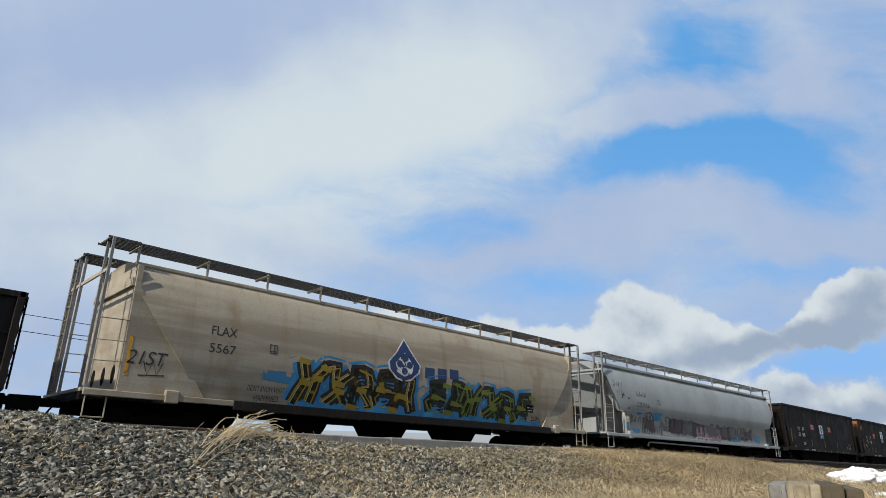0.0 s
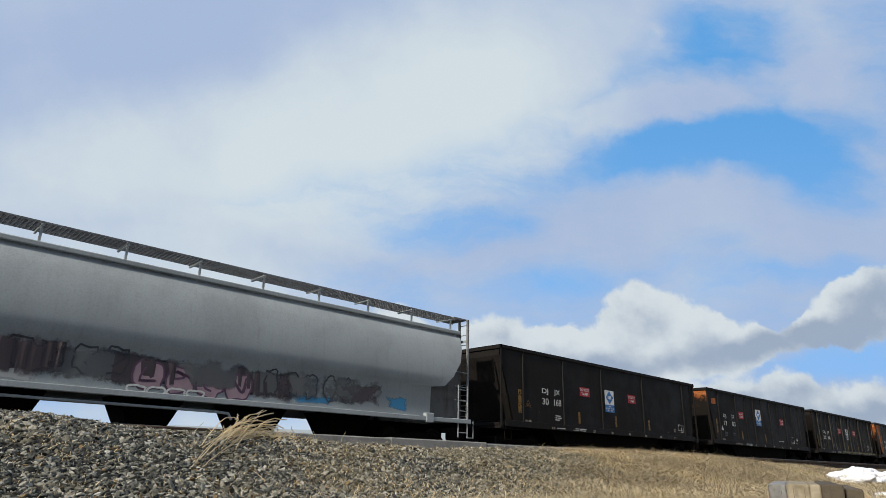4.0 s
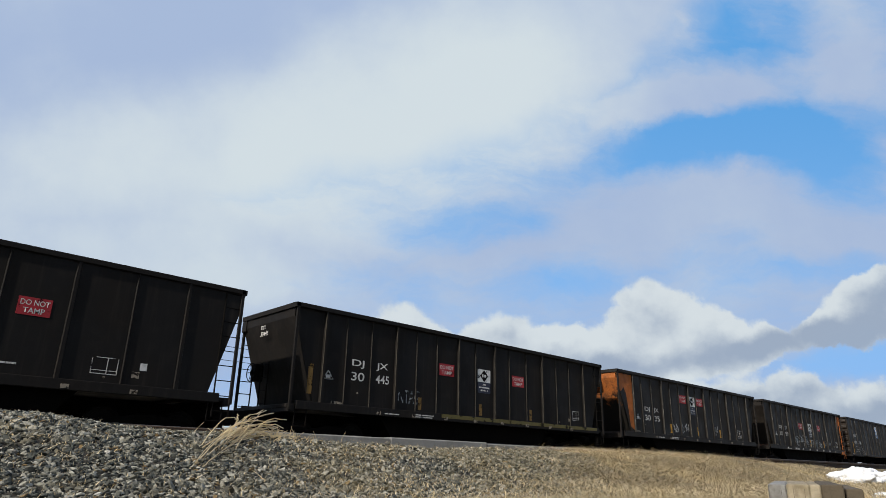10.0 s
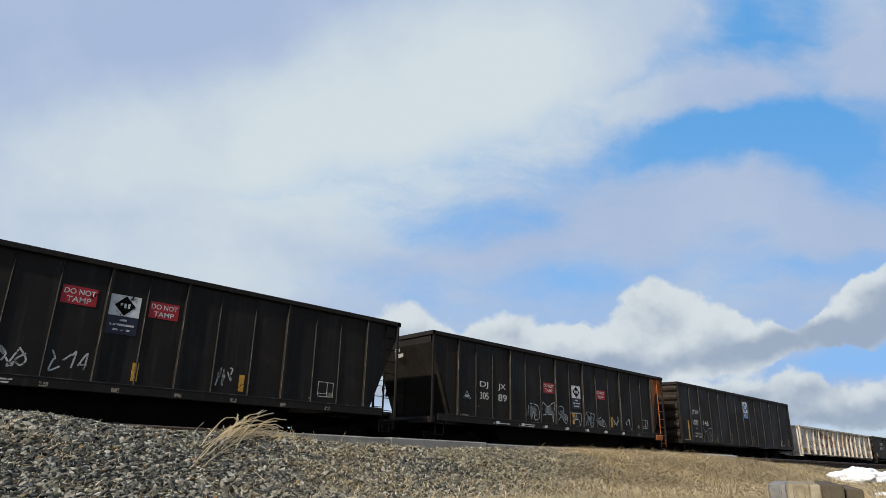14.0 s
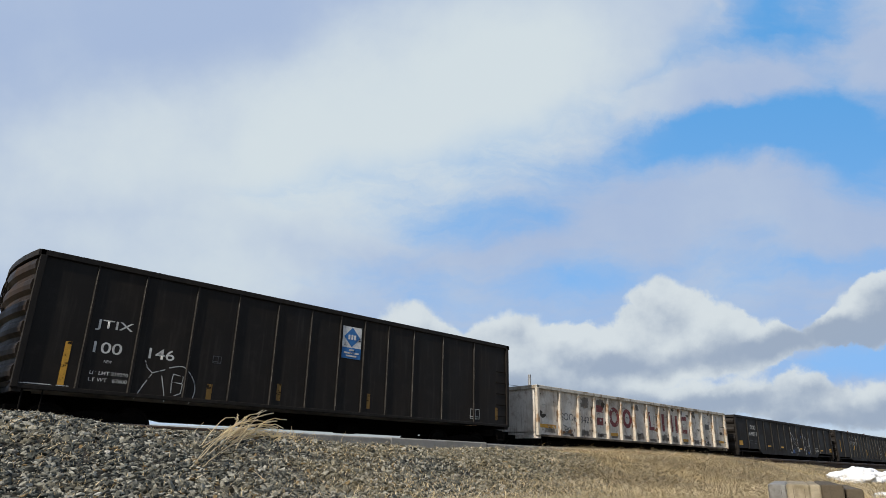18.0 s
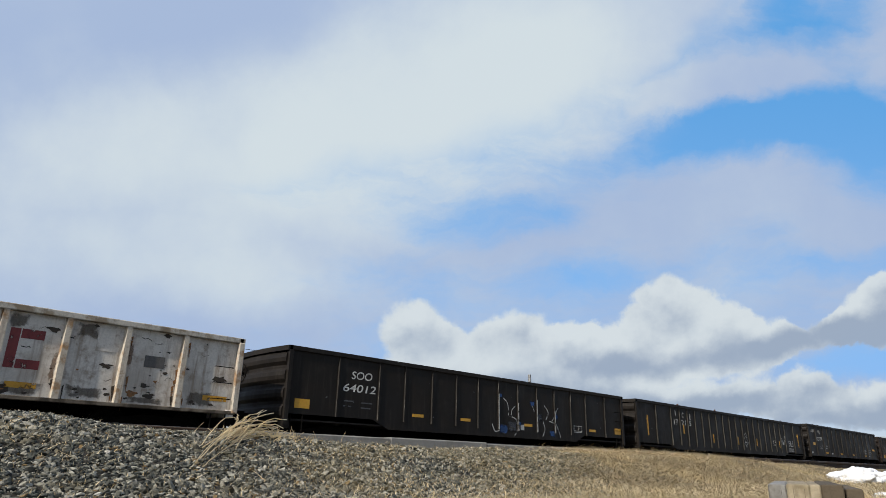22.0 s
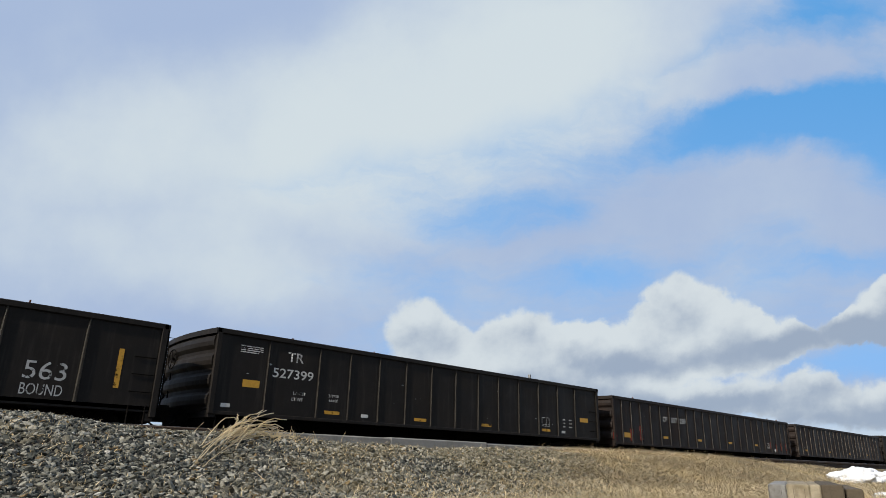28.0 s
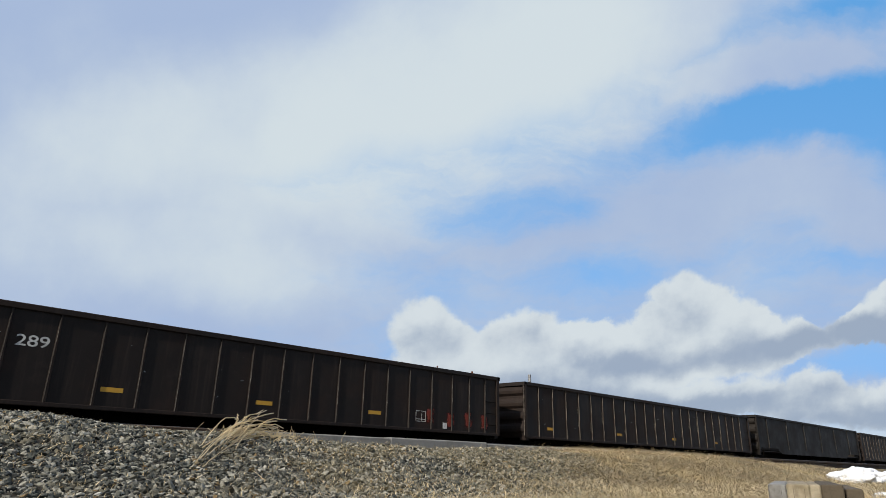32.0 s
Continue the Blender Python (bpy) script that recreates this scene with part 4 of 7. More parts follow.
def gondola(label, x0, x1, top, sill, ribs, mat, rib_mat=None, slope=0.0, ends="corrugated", thin=(), depth=0.09, belly=0.0, end_mat=None, chord_mat=None, group="open wagons of the freight train", width=0.09, edge=None, end_mat2=None, sill_depth=0.42, strip=0.17, slope_left=None, sill_mat=None):
    """An open wagon between the places x0 and x1. slope: how far the foot of each end is set in."""
    L = x1 - x0
    w = thing("gondola", label, "freight wagon", group)
    rib_mat, end_mat, chord_mat = rib_mat or mat, end_mat or mat, chord_mat or mat
    end_mats = (end_mat, end_mat2 or end_mat)
    sla = slope if slope_left is None else slope_left
    slopes = (sla, slope)
    yn = -HW + depth
    floor = sill + 0.12
    band = top - 0.35
    if slope:
        prof = [(0.0, top), (0.0, band), (sla, sill + 0.22), (sla, sill), (L - slope, sill), (L - slope, sill + 0.22), (L, band), (L, top)]
    elif belly:
        prof = [(0.0, top), (0.0, sill + belly), (2.9, sill + belly), (3.5, sill), (L - 3.5, sill), (L - 2.9, sill + belly), (L, sill + belly), (L, top)]
    else:
        prof = [(0.0, top), (0.0, sill), (L, sill), (L, top)]
    for s, name in ((-1, "side_wall"), (1, "side_wall")):
        a, b = sorted((s * abs(yn), s * (abs(yn) - 0.03)))
        part(name, Shape().prism(prof, a, b), mat, w)
        a, b = sorted((s * HW, s * (abs(yn) - 0.06)))
        part("top_chord", Shape().box(-0.02, L + 0.02, a, b, top - 0.10, top + 0.03, 0.015), chord_mat, w)
        a, b = sorted((s * (HW - 0.01), s * (abs(yn) - 0.01)))
        if not belly:
            part("side_sill", Shape().box(sla * 0.3, L - slope * 0.55, a, b, sill - 0.05, sill + strip, 0.012), sill_mat or mat, w)
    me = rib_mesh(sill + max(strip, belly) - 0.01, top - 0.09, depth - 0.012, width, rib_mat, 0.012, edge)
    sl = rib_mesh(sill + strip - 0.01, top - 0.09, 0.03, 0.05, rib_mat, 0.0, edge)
    for x in ribs:
        part("rib", me, None, w, at=pose(x - x0, yn, 0))
        part("rib", me, None, w, at=pose(x - x0, -yn, 0, 0, 0, 180))
    for x in thin:
        part("rib", sl, None, w, at=pose(x - x0, yn, 0))
    part("floor", Shape().box(slope, L - slope, yn + 0.03, -yn - 0.03, floor - 0.04, floor), mat, w)
    for s in (0, 1):
        X = lambda v: v if s == 0 else L - v
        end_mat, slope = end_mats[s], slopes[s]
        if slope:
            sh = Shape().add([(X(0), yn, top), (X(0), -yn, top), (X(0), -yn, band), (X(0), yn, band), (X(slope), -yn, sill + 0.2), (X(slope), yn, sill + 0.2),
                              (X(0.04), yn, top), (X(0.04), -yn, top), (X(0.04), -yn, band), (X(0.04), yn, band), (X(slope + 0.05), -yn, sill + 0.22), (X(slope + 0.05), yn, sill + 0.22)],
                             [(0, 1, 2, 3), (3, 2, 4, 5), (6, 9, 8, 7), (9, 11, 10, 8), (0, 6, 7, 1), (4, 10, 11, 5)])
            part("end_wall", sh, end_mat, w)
            a, b = sorted((X(0.0), X(slope + 0.2)))
            part("end_platform", Shape().box(a, b, -HW + 0.1, HW - 0.1, sill - 0.02, sill + 0.08, 0.01), mat, w)
            a, b = sorted((X(0.0), X(0.085)))
            for y in (-HW + 0.035, HW - 0.035):
                part("corner_post", Shape().box(a, b, y - 0.03, y + 0.03, sill - 0.08, top - 0.06, 0.012), chord_mat, w, "flat upright bar at the corner")
            part("end_bracket", Shape().box(*sorted((X(-0.05), X(0.2))), HW - 0.25, HW - 0.02, top - 0.45, top - 0.12, 0.02), mat, w)
        elif ends == "flat":
            a, b = sorted((X(0.0), X(0.05)))
            part("end_wall", Shape().box(a, b, yn, -yn, sill, top), end_mat, w)
            for y in (-HW + 0.04, HW - 0.04):
                a, b = sorted((X(-0.05), X(0.1)))
                part("corner_post", Shape().box(a, b, y - 0.06, y + 0.06, sill - 0.03, top - 0.08, 0.02), rib_mat, w)
        elif ends == "corrugated":
            n = max(int((top - sill) / 0.42), 3)
            step = (top - sill - 0.12) / n
            poly = [(X(0.09), sill)]
            for k in range(n):
                z = sill + 0.06 + step * k
                poly += [(X(0.05), z + 0.04), (X(-0.03), z + step * 0.28), (X(-0.045), z + step * 0.5), (X(-0.03), z + step * 0.72), (X(0.05), z + step - 0.04)]
            poly += [(X(0.05), top), (X(0.09), top)]
            sh = Shape()
            m = len(poly)
            ys_ = np.linspace(yn + 0.04, -yn - 0.04, 9)
            way = -1 if s == 0 else 1
            for y in ys_:
                sh.v += [(a + way * 0.14 * (1 - (y / yn) ** 2), float(y), z) for a, z in poly]
            sh.f += [(j * m + i, j * m + i + 1, (j + 1) * m + i + 1, (j + 1) * m + i) for j in range(8) for i in range(m - 1)]
            sh.f += [tuple(range(m)), tuple(range(8 * m + m - 1, 8 * m - 1, -1))]
            part("end_wall", sh, end_mat, w, "end wall pressed with horizontal ridges")
            for y in (-HW + 0.04, HW - 0.04):
                a, b = sorted((X(-0.01), X(0.12)))
                part("corner_post", Shape().box(a, b, y - 0.045, y + 0.045, sill - 0.03, top - 0.08, 0.01), chord_mat, w)
        bow = 0.14 if ends == "corrugated" and not slope else 0.0
        way = -1 if s == 0 else 1
        sh = Shape()
        u, v = sorted((X(-0.05), X(0.08)))
        for y in np.linspace(-HW, HW, 9):
            o = way * bow * (1 - float(y / HW) ** 2)
            sh.v += [(u + o, float(y), top - 0.11), (v + o, float(y), top - 0.11), (v + o, float(y), top + 0.02), (u + o, float(y), top + 0.02)]
        sh.f += [(4 * j + i, 4 * j + (i + 1) % 4, 4 * j + 4 + (i + 1) % 4, 4 * j + 4 + i) for j in range(8) for i in range(4)] + [(0, 1, 2, 3), (35, 34, 33, 32)]
        part("end_chord", sh, chord_mat, w)
        a, b = sorted((X(0.02), X(0.2)))
        part("end_sill", Shape().box(a, b, -HW + 0.05, HW - 0.05, sill - 0.12, sill + 0.05, 0.01), mat, w)
        a, b = sorted((X(-0.25), X(0.6)))
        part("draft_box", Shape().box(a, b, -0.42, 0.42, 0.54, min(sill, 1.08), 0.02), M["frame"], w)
        # Added block: keeps sky from showing in the dark gap below the end.
        part("end_step", Shape().box(*sorted((X(0.02), X(0.30))), -1.25, 1.25, 0.50, 0.74, 0.02), M["frame"], w, "low near-black block closing the gap under the end")
    underframe(w, L, sill_depth=sill_depth)
    return w, L, -HW - 0.003, yn - 0.003


def end_gear(w, L, top, sill, mat, slope=0.0, wheel=True, mat2=None):
    """Ladders, steps and the brake wheel, the same after half a turn."""
    if slope:
        ladder(w, 0.05, HW - 0.05, sill, top - 0.3, "x", 0.4, mat)
        ladder(w, L - 0.47, -HW + 0.05, sill - 0.4, top - 0.12, "x", 0.42, mat2 or mat)
        ladder(w, 0.10, -0.1, sill, sill + 1.3, "y", 0.4, mat)
    else:
        ladder(w, -0.07, HW - 0.62, sill, top - 0.05, "y", 0.45, mat, 0.0)
        ladder(w, L + 0.07, -HW + 0.12, sill, top - 0.05, "y", 0.45, mat2 or mat, 0.0)
        grabs(w, L - 0.62, L - 0.16, -HW + 0.09, [sill + 0.3 + 0.38 * k for k in range(int((top - sill - 0.5) / 0.38))], mat)
    stirrup(w, 0.22, -HW + 0.06, mat, sill)
    stirrup(w, L - 0.58, -HW + 0.06, mat, sill)
    if wheel:
        brake_wheel(w, 0.02 if slope else -0.16, 0.75, top - (1.7 if slope else 0.55), mat)
        part("brake_box", Shape().box(*((0.08, 0.34) if slope else (-0.10, 0.02)), 0.6, 0.9, top - (1.95 if slope else 0.8), top - (1.45 if slope else 0.3), 0.03), mat, w)


def place(w, x0):
    w.matrix_basis = pose(x0, TRACK_Y, 0)
    TRAIN.append((w, x0))


def warn_board(w, x0, x1, z0, z1, y):
    b = decal("warning_board", x0, x1, z0, z1, M["red_board"], w, y, 0.006, "faded red board with white warning words")
    h = (z1 - z0)
    lettering("warning_word", "DO NOT", x0 + 0.04, z0 + h * 0.56, h * 0.30, M["letter"], b, y - 0.009, x1 - x0 - 0.08)
    lettering("warning_word", "TAMP", x0 + 0.11, z0 + h * 0.12, h * 0.30, M["letter"], b, y - 0.009, x1 - x0 - 0.22)


def owner_panel(w, x0, x1, z0, z1, y, dark=False):
    """The owner's sign: a diamond on white over a band of small print, as plain shapes."""
    base, mark = (M["white_board"], M["blue_board"]) if not dark else (M["white_board"], M["steel"])
    split = z0 + (z1 - z0) * (0.46 if dark else 0.34)
    b = decal("owner_panel", x0, x1, split, z1, base, w, y, 0.006, "weathered owner's sign with a diamond")
    cx, cz, r = (x0 + x1) / 2, (split + z1) / 2, min(x1 - x0, z1 - split) * 0.47
    polydecal("diamond", [(cx - r, cz), (cx, cz - r), (cx + r, cz), (cx, cz + r)], mark, b, y - 0.008)
    for k in (-1, 0, 1):
        decal("bar", cx + k * r * 0.36 - r * 0.11, cx + k * r * 0.36 + r * 0.11, cz - r * 0.24, cz + r * 0.24, base, b, y - 0.012)
    decal("lower_band", x0, x1, z0, split, M["navy_dark"] if dark else mark, b, y, 0.006)
    for k, wd in enumerate((0.25, 0.8, 0.55)):
        zz = split - (split - z0) * (0.22 + 0.27 * k)
        decal("print_bar", cx - wd * (x1 - x0) / 2, cx + wd * (x1 - x0) / 2, zz - 0.022, zz + 0.022, M["letter_worn"], b, y - 0.010)


TRAIN, SPIN = [], []
def stroke(name, pts, width, mat, parent, y, label=""):
    """A painted line: a flat ribbon through (x, z) points on a wall that faces -y."""
    V, F = [], []
    n = len(pts)
    for i, (x, z) in enumerate(pts):
        a, b = pts[max(i - 1, 0)], pts[min(i + 1, n - 1)]
        dx, dz = b[0] - a[0], b[1] - a[1]
        q = math.hypot(dx, dz) or 1.0
        nx, nz = -dz / q * width / 2, dx / q * width / 2
        V += [(x + nx, y, z + nz), (x - nx, y, z - nz)]
    F = [(2 * i, 2 * i + 1, 2 * i + 3, 2 * i + 2) for i in range(n - 1)]
    return part(name, mesh_of(name, V, F, mat), None, parent, label)


def curve_pts(*ctrl, n=6):
    """A smooth line through control points."""
    out = []
    c = [ctrl[0], *ctrl, ctrl[-1]]
    for i in range(1, len(c) - 2):
        for k in range(n):
            t = k / n
            out.append(tuple(0.5 * ((2 * c[i][j]) + (c[i + 1][j] - c[i - 1][j]) * t + (2 * c[i - 1][j] - 5 * c[i][j] + 4 * c[i + 1][j] - c[i + 2][j]) * t * t + (3 * c[i][j] - c[i - 1][j] - 3 * c[i + 1][j] + c[i + 2][j]) * t ** 3) for j in (0, 1)))
    return out + [ctrl[-1]]


def end_words(w, words, y, z, height, mat, x):
    """Small lettering on an end that faces -x."""
    ob = lettering("end_number", words, 0, 0, height, mat, w, 0.0)
    ob.data.transform(Matrix(((0, 1, 0, x), (-1, 0, 0, y), (0, 0, 1, z), (0, 0, 0, 1))))
    return ob


def small_print(w, x, z, y, rows, mat, gap=0.075, h=0.035):
    """Lines of print too small to read."""
    for k, wd in enumerate(rows):
        decal("print_bar", x, x + wd, z - gap * k - h, z - gap * k, mat, w, y, 0.002)


def frame_box(w, x0, x1, z0, z1, y, mat):
    """A stencilled box with two cells."""
    t = 0.016
    sh = Shape()
    for a, b, c, d in ((x0, x1, z1 - t, z1), (x0, x1, z0, z0 + t), (x0, x0 + t, z0, z1), (x1 - t, x1, z0, z1), (x0 * 0.42 + x1 * 0.58, x0 * 0.42 + x1 * 0.58 + t, z0, z1), (x0, x1, z0 * 0.8 + z1 * 0.2, z0 * 0.8 + z1 * 0.2 + t)):
        sh.box(a, b, y - 0.002, y, c, d)
    part("stencil_box", sh, mat, w)


def triangle(w, x, z, y, r=0.17, mat="letter"):
    """A worn stencilled triangle: an outline with a bar in it."""
    pts = [(x - r, z), (x + r, z), (x, z + r * 1.35)]
    b = stroke("warning_triangle", pts + pts[:2], 0.035, M[mat], w, y, "small worn warning triangle")
    stroke("bar", [(x - r * 0.45, z + r * 0.4), (x + r * 0.45, z + r * 0.4)], 0.09, M[mat], b, y - 0.001)


def scribble(w, rng, x0, x1, z0, z1, mat, y, n=3, width=0.03):
    """An unreadable spray tag."""
    for k in range(n):
        a = x0 + (x1 - x0) * k / n
        b = a + (x1 - x0) / n * 1.15
        pts = [(rng.uniform(a, b), rng.uniform(z0, z1)) for _ in range(5)]
        stroke("graffiti", curve_pts(*pts, n=5), width, mat, w, y)


def bubble(w, rng, x0, x1, z0, z1, fill, line, y, wobble=0.09):
    """A rounded graffiti letter as a plain blob with an outline."""
    cx, cz, n = (x0 + x1) / 2, (z0 + z1) / 2, 16
    pts = []
    for k in range(n):
        a = k * math.tau / n
        s = 1 + rng.uniform(-wobble, wobble)
        c, d = math.cos(a), math.sin(a)
        pts.append((cx + (x1 - x0) / 2 * s * math.copysign(abs(c) ** 0.7, c), cz + (z1 - z0) / 2 * s * math.copysign(abs(d) ** 0.7, d)))
    b = None
    if fill:
        b = polydecal("graffiti", pts, fill, w, y, 0.002)
    stroke("graffiti_outline", pts + pts[:1], 0.045, line, b or w, y - 0.0045)


ANGLES = [[[(0.05, 0.98), (0.22, 0.55), (0.02, 0.02)], [(0.20, 0.50), (0.62, 0.62), (0.50, 0.05)], [(0.62, 0.62), (0.95, 1.0)]],
          [[(0.90, 0.98), (0.25, 0.92), (0.34, 0.55), (0.05, 0.35), (0.30, 0.02), (0.80, 0.12)], [(0.30, 0.56), (0.86, 0.50)]],
          [[(0.0, 0.90), (0.40, 1.0), (0.52, 0.45), (0.95, 0.05)], [(0.55, 0.40), (0.10, 0.08)], [(0.50, 0.55), (0.98, 0.80)]],
          [[(0.05, 0.05), (0.30, 0.60), (0.18, 1.0), (0.78, 0.90), (0.72, 0.45), (0.95, 0.0)], [(0.32, 0.36), (0.72, 0.30)]],
          [[(0.20, 0.02), (0.10, 0.96), (0.66, 0.86), (0.80, 0.52), (0.30, 0.48)], [(0.45, 0.46), (0.98, 0.05), (0.55, 0.0)]]]


THROW = [[[(0.0, 0.55), (0.05, 0.95), (0.45, 0.74), (1.0, 1.0), (0.95, 0.5), (0.86, 0.0), (0.80, 0.34), (0.45, 0.36), (0.08, 0.32)], [(0.45, 0.74), (0.46, 0.36)]],
         [[(0.22, 0.55), (0.12, 0.75), (0.25, 0.97), (0.5, 1.0), (0.68, 0.84), (0.62, 0.62), (0.9, 0.5), (1.0, 0.25), (0.85, 0.02), (0.62, 0.2), (0.4, 0.42)], [(0.22, 0.55), (0.4, 0.45), (0.15, 0.18), (0.0, 0.1)], [(0.72, 0.36), (0.82, 0.42), (0.88, 0.3), (0.78, 0.22), (0.72, 0.36)]],
         [[(0.0, 0.55), (0.1, 0.85), (0.15, 0.98), (0.55, 0.98), (1.0, 0.95), (1.0, 0.5), (0.88, 0.0), (0.76, 0.45), (0.4, 0.4)], [(0.56, 0.96), (0.52, 0.5), (0.3, 0.42)], [(0.34, 0.38), (0.32, 0.0)]],
         [[(0.1, 0.0), (0.12, 0.5), (0.25, 0.9), (0.55, 1.0), (0.7, 0.9), (1.0, 0.85), (0.92, 0.4), (0.86, 0.0), (0.6, 0.1), (0.5, 0.62), (0.38, 0.4), (0.36, 0.0)], [(0.0, 0.32), (0.18, 0.3), (0.18, 0.0)], [(0.70, 0.9), (0.62, 0.3)]],
         [[(0.0, 0.65), (0.3, 0.5), (0.15, 0.35), (0.5, 0.1), (1.0, 0.0), (0.85, 0.55), (0.62, 0.85), (0.55, 1.0), (0.3, 0.92), (0.02, 0.66)]],
         [[(0.0, 0.2), (0.1, 0.9), (0.5, 1.0), (0.9, 0.85), (1.0, 0.2), (0.6, 0.05), (0.5, 0.5), (0.3, 0.1)]]]


def wild(w, rng, x0, x1, z0, z1, n, fill, light, gold, y):
    """A row of tangled angular shapes in spray paint: blue halo, black outline, blended fill and pale edges."""
    W, H = (x1 - x0) / n, z1 - z0
    t = 0.36 * min(W, 0.95)
    k = 0
    for i in range(n):
        lean, rise = rng.uniform(-0.12, 0.25) * W, rng.uniform(-0.06, 0.06) * H
        for line in ANGLES[(i * 2 + n) % 5]:
            pts = [(x0 + W * (i - 0.04 + 1.08 * u) + lean * v + rng.uniform(-0.05, 0.05) * W, z0 + rise + H * v + rng.uniform(-0.03, 0.03) * H) for u, v in line]
            pts = [q for a, b in zip(pts, pts[1:]) for q in (a, ((a[0] + b[0]) / 2 + rng.uniform(-0.03, 0.03), (a[1] + b[1]) / 2))] + [pts[-1]]
            d = 0.00012 * k
            body = stroke("graffiti", pts, t + 0.13, M["g_black"], w, y - 0.003 - d)
            stroke("graffiti_halo", pts, t + 0.38, M["spray_blue"], body, y - 0.0008 - d * 0.15)
            stroke("graffiti_fill", pts, t * 0.66, fill, body, y - 0.0065 - d)
            for side, mat, wide in ((-1, gold, 0.055), (1, gold, 0.04), (-0.55, light, 0.020)):
                edge = [(a + side * t * 0.36, b - side * t * 0.10) for a, b in pts]
                m = rng.randint(0, max(len(edge) - 5, 0))
                stroke("graffiti_edge", edge[m:m + 5], wide, mat, body, y - 0.0105 - d - 0.001 * (side > 0))
            (xa, za), (xb, zb) = pts[0], pts[-1]
            polydecal("graffiti_cap", [(xa - 0.16, za - 0.05), (xa + 0.20, za - 0.09), (xa + 0.24, za + 0.05), (xa - 0.12, za + 0.10)], gold, body, y - 0.0118 - d, 0.0005)
            k += 1


def spray(w, rng, x0, x1, z0, z1, mat, y):
    """A ragged patch of sprayed colour behind the letters."""
    n = 26
    top = [(x0 + (x1 - x0) * k / n, z1 + (z1 - z0) * rng.uniform(-0.10, 0.05)) for k in range(n + 1)]
    bot = [(x1 - (x1 - x0) * k / n, z0 + (z1 - z0) * rng.uniform(-0.03, 0.08)) for k in range(n + 1)]
    V = [(x, y, z) for x, z in top] + [(x, y, z) for x, z in reversed(bot)]
    F = [(k, k + 1, n + 2 + k, n + 1 + k) for k in range(n)]
    part("graffiti_ground", mesh_of("graffiti_ground", V, F, mat), None, w)


# ---- covered hoppers ----
def section_y(section, z):
    pts = [(b, -a) for a, b in section]
    return -float(np.interp(z, [p[0] for p in pts], [p[1] for p in pts]))


def conform(w, before, section, y0):
    """Lay what was painted since on the curved side."""
    for ob in w.children_recursive:
        if ob.name in before or ob.type != "MESH":
            continue
        for v in ob.data.vertices:
            v.co.y += section_y(section, v.co.z) - y0


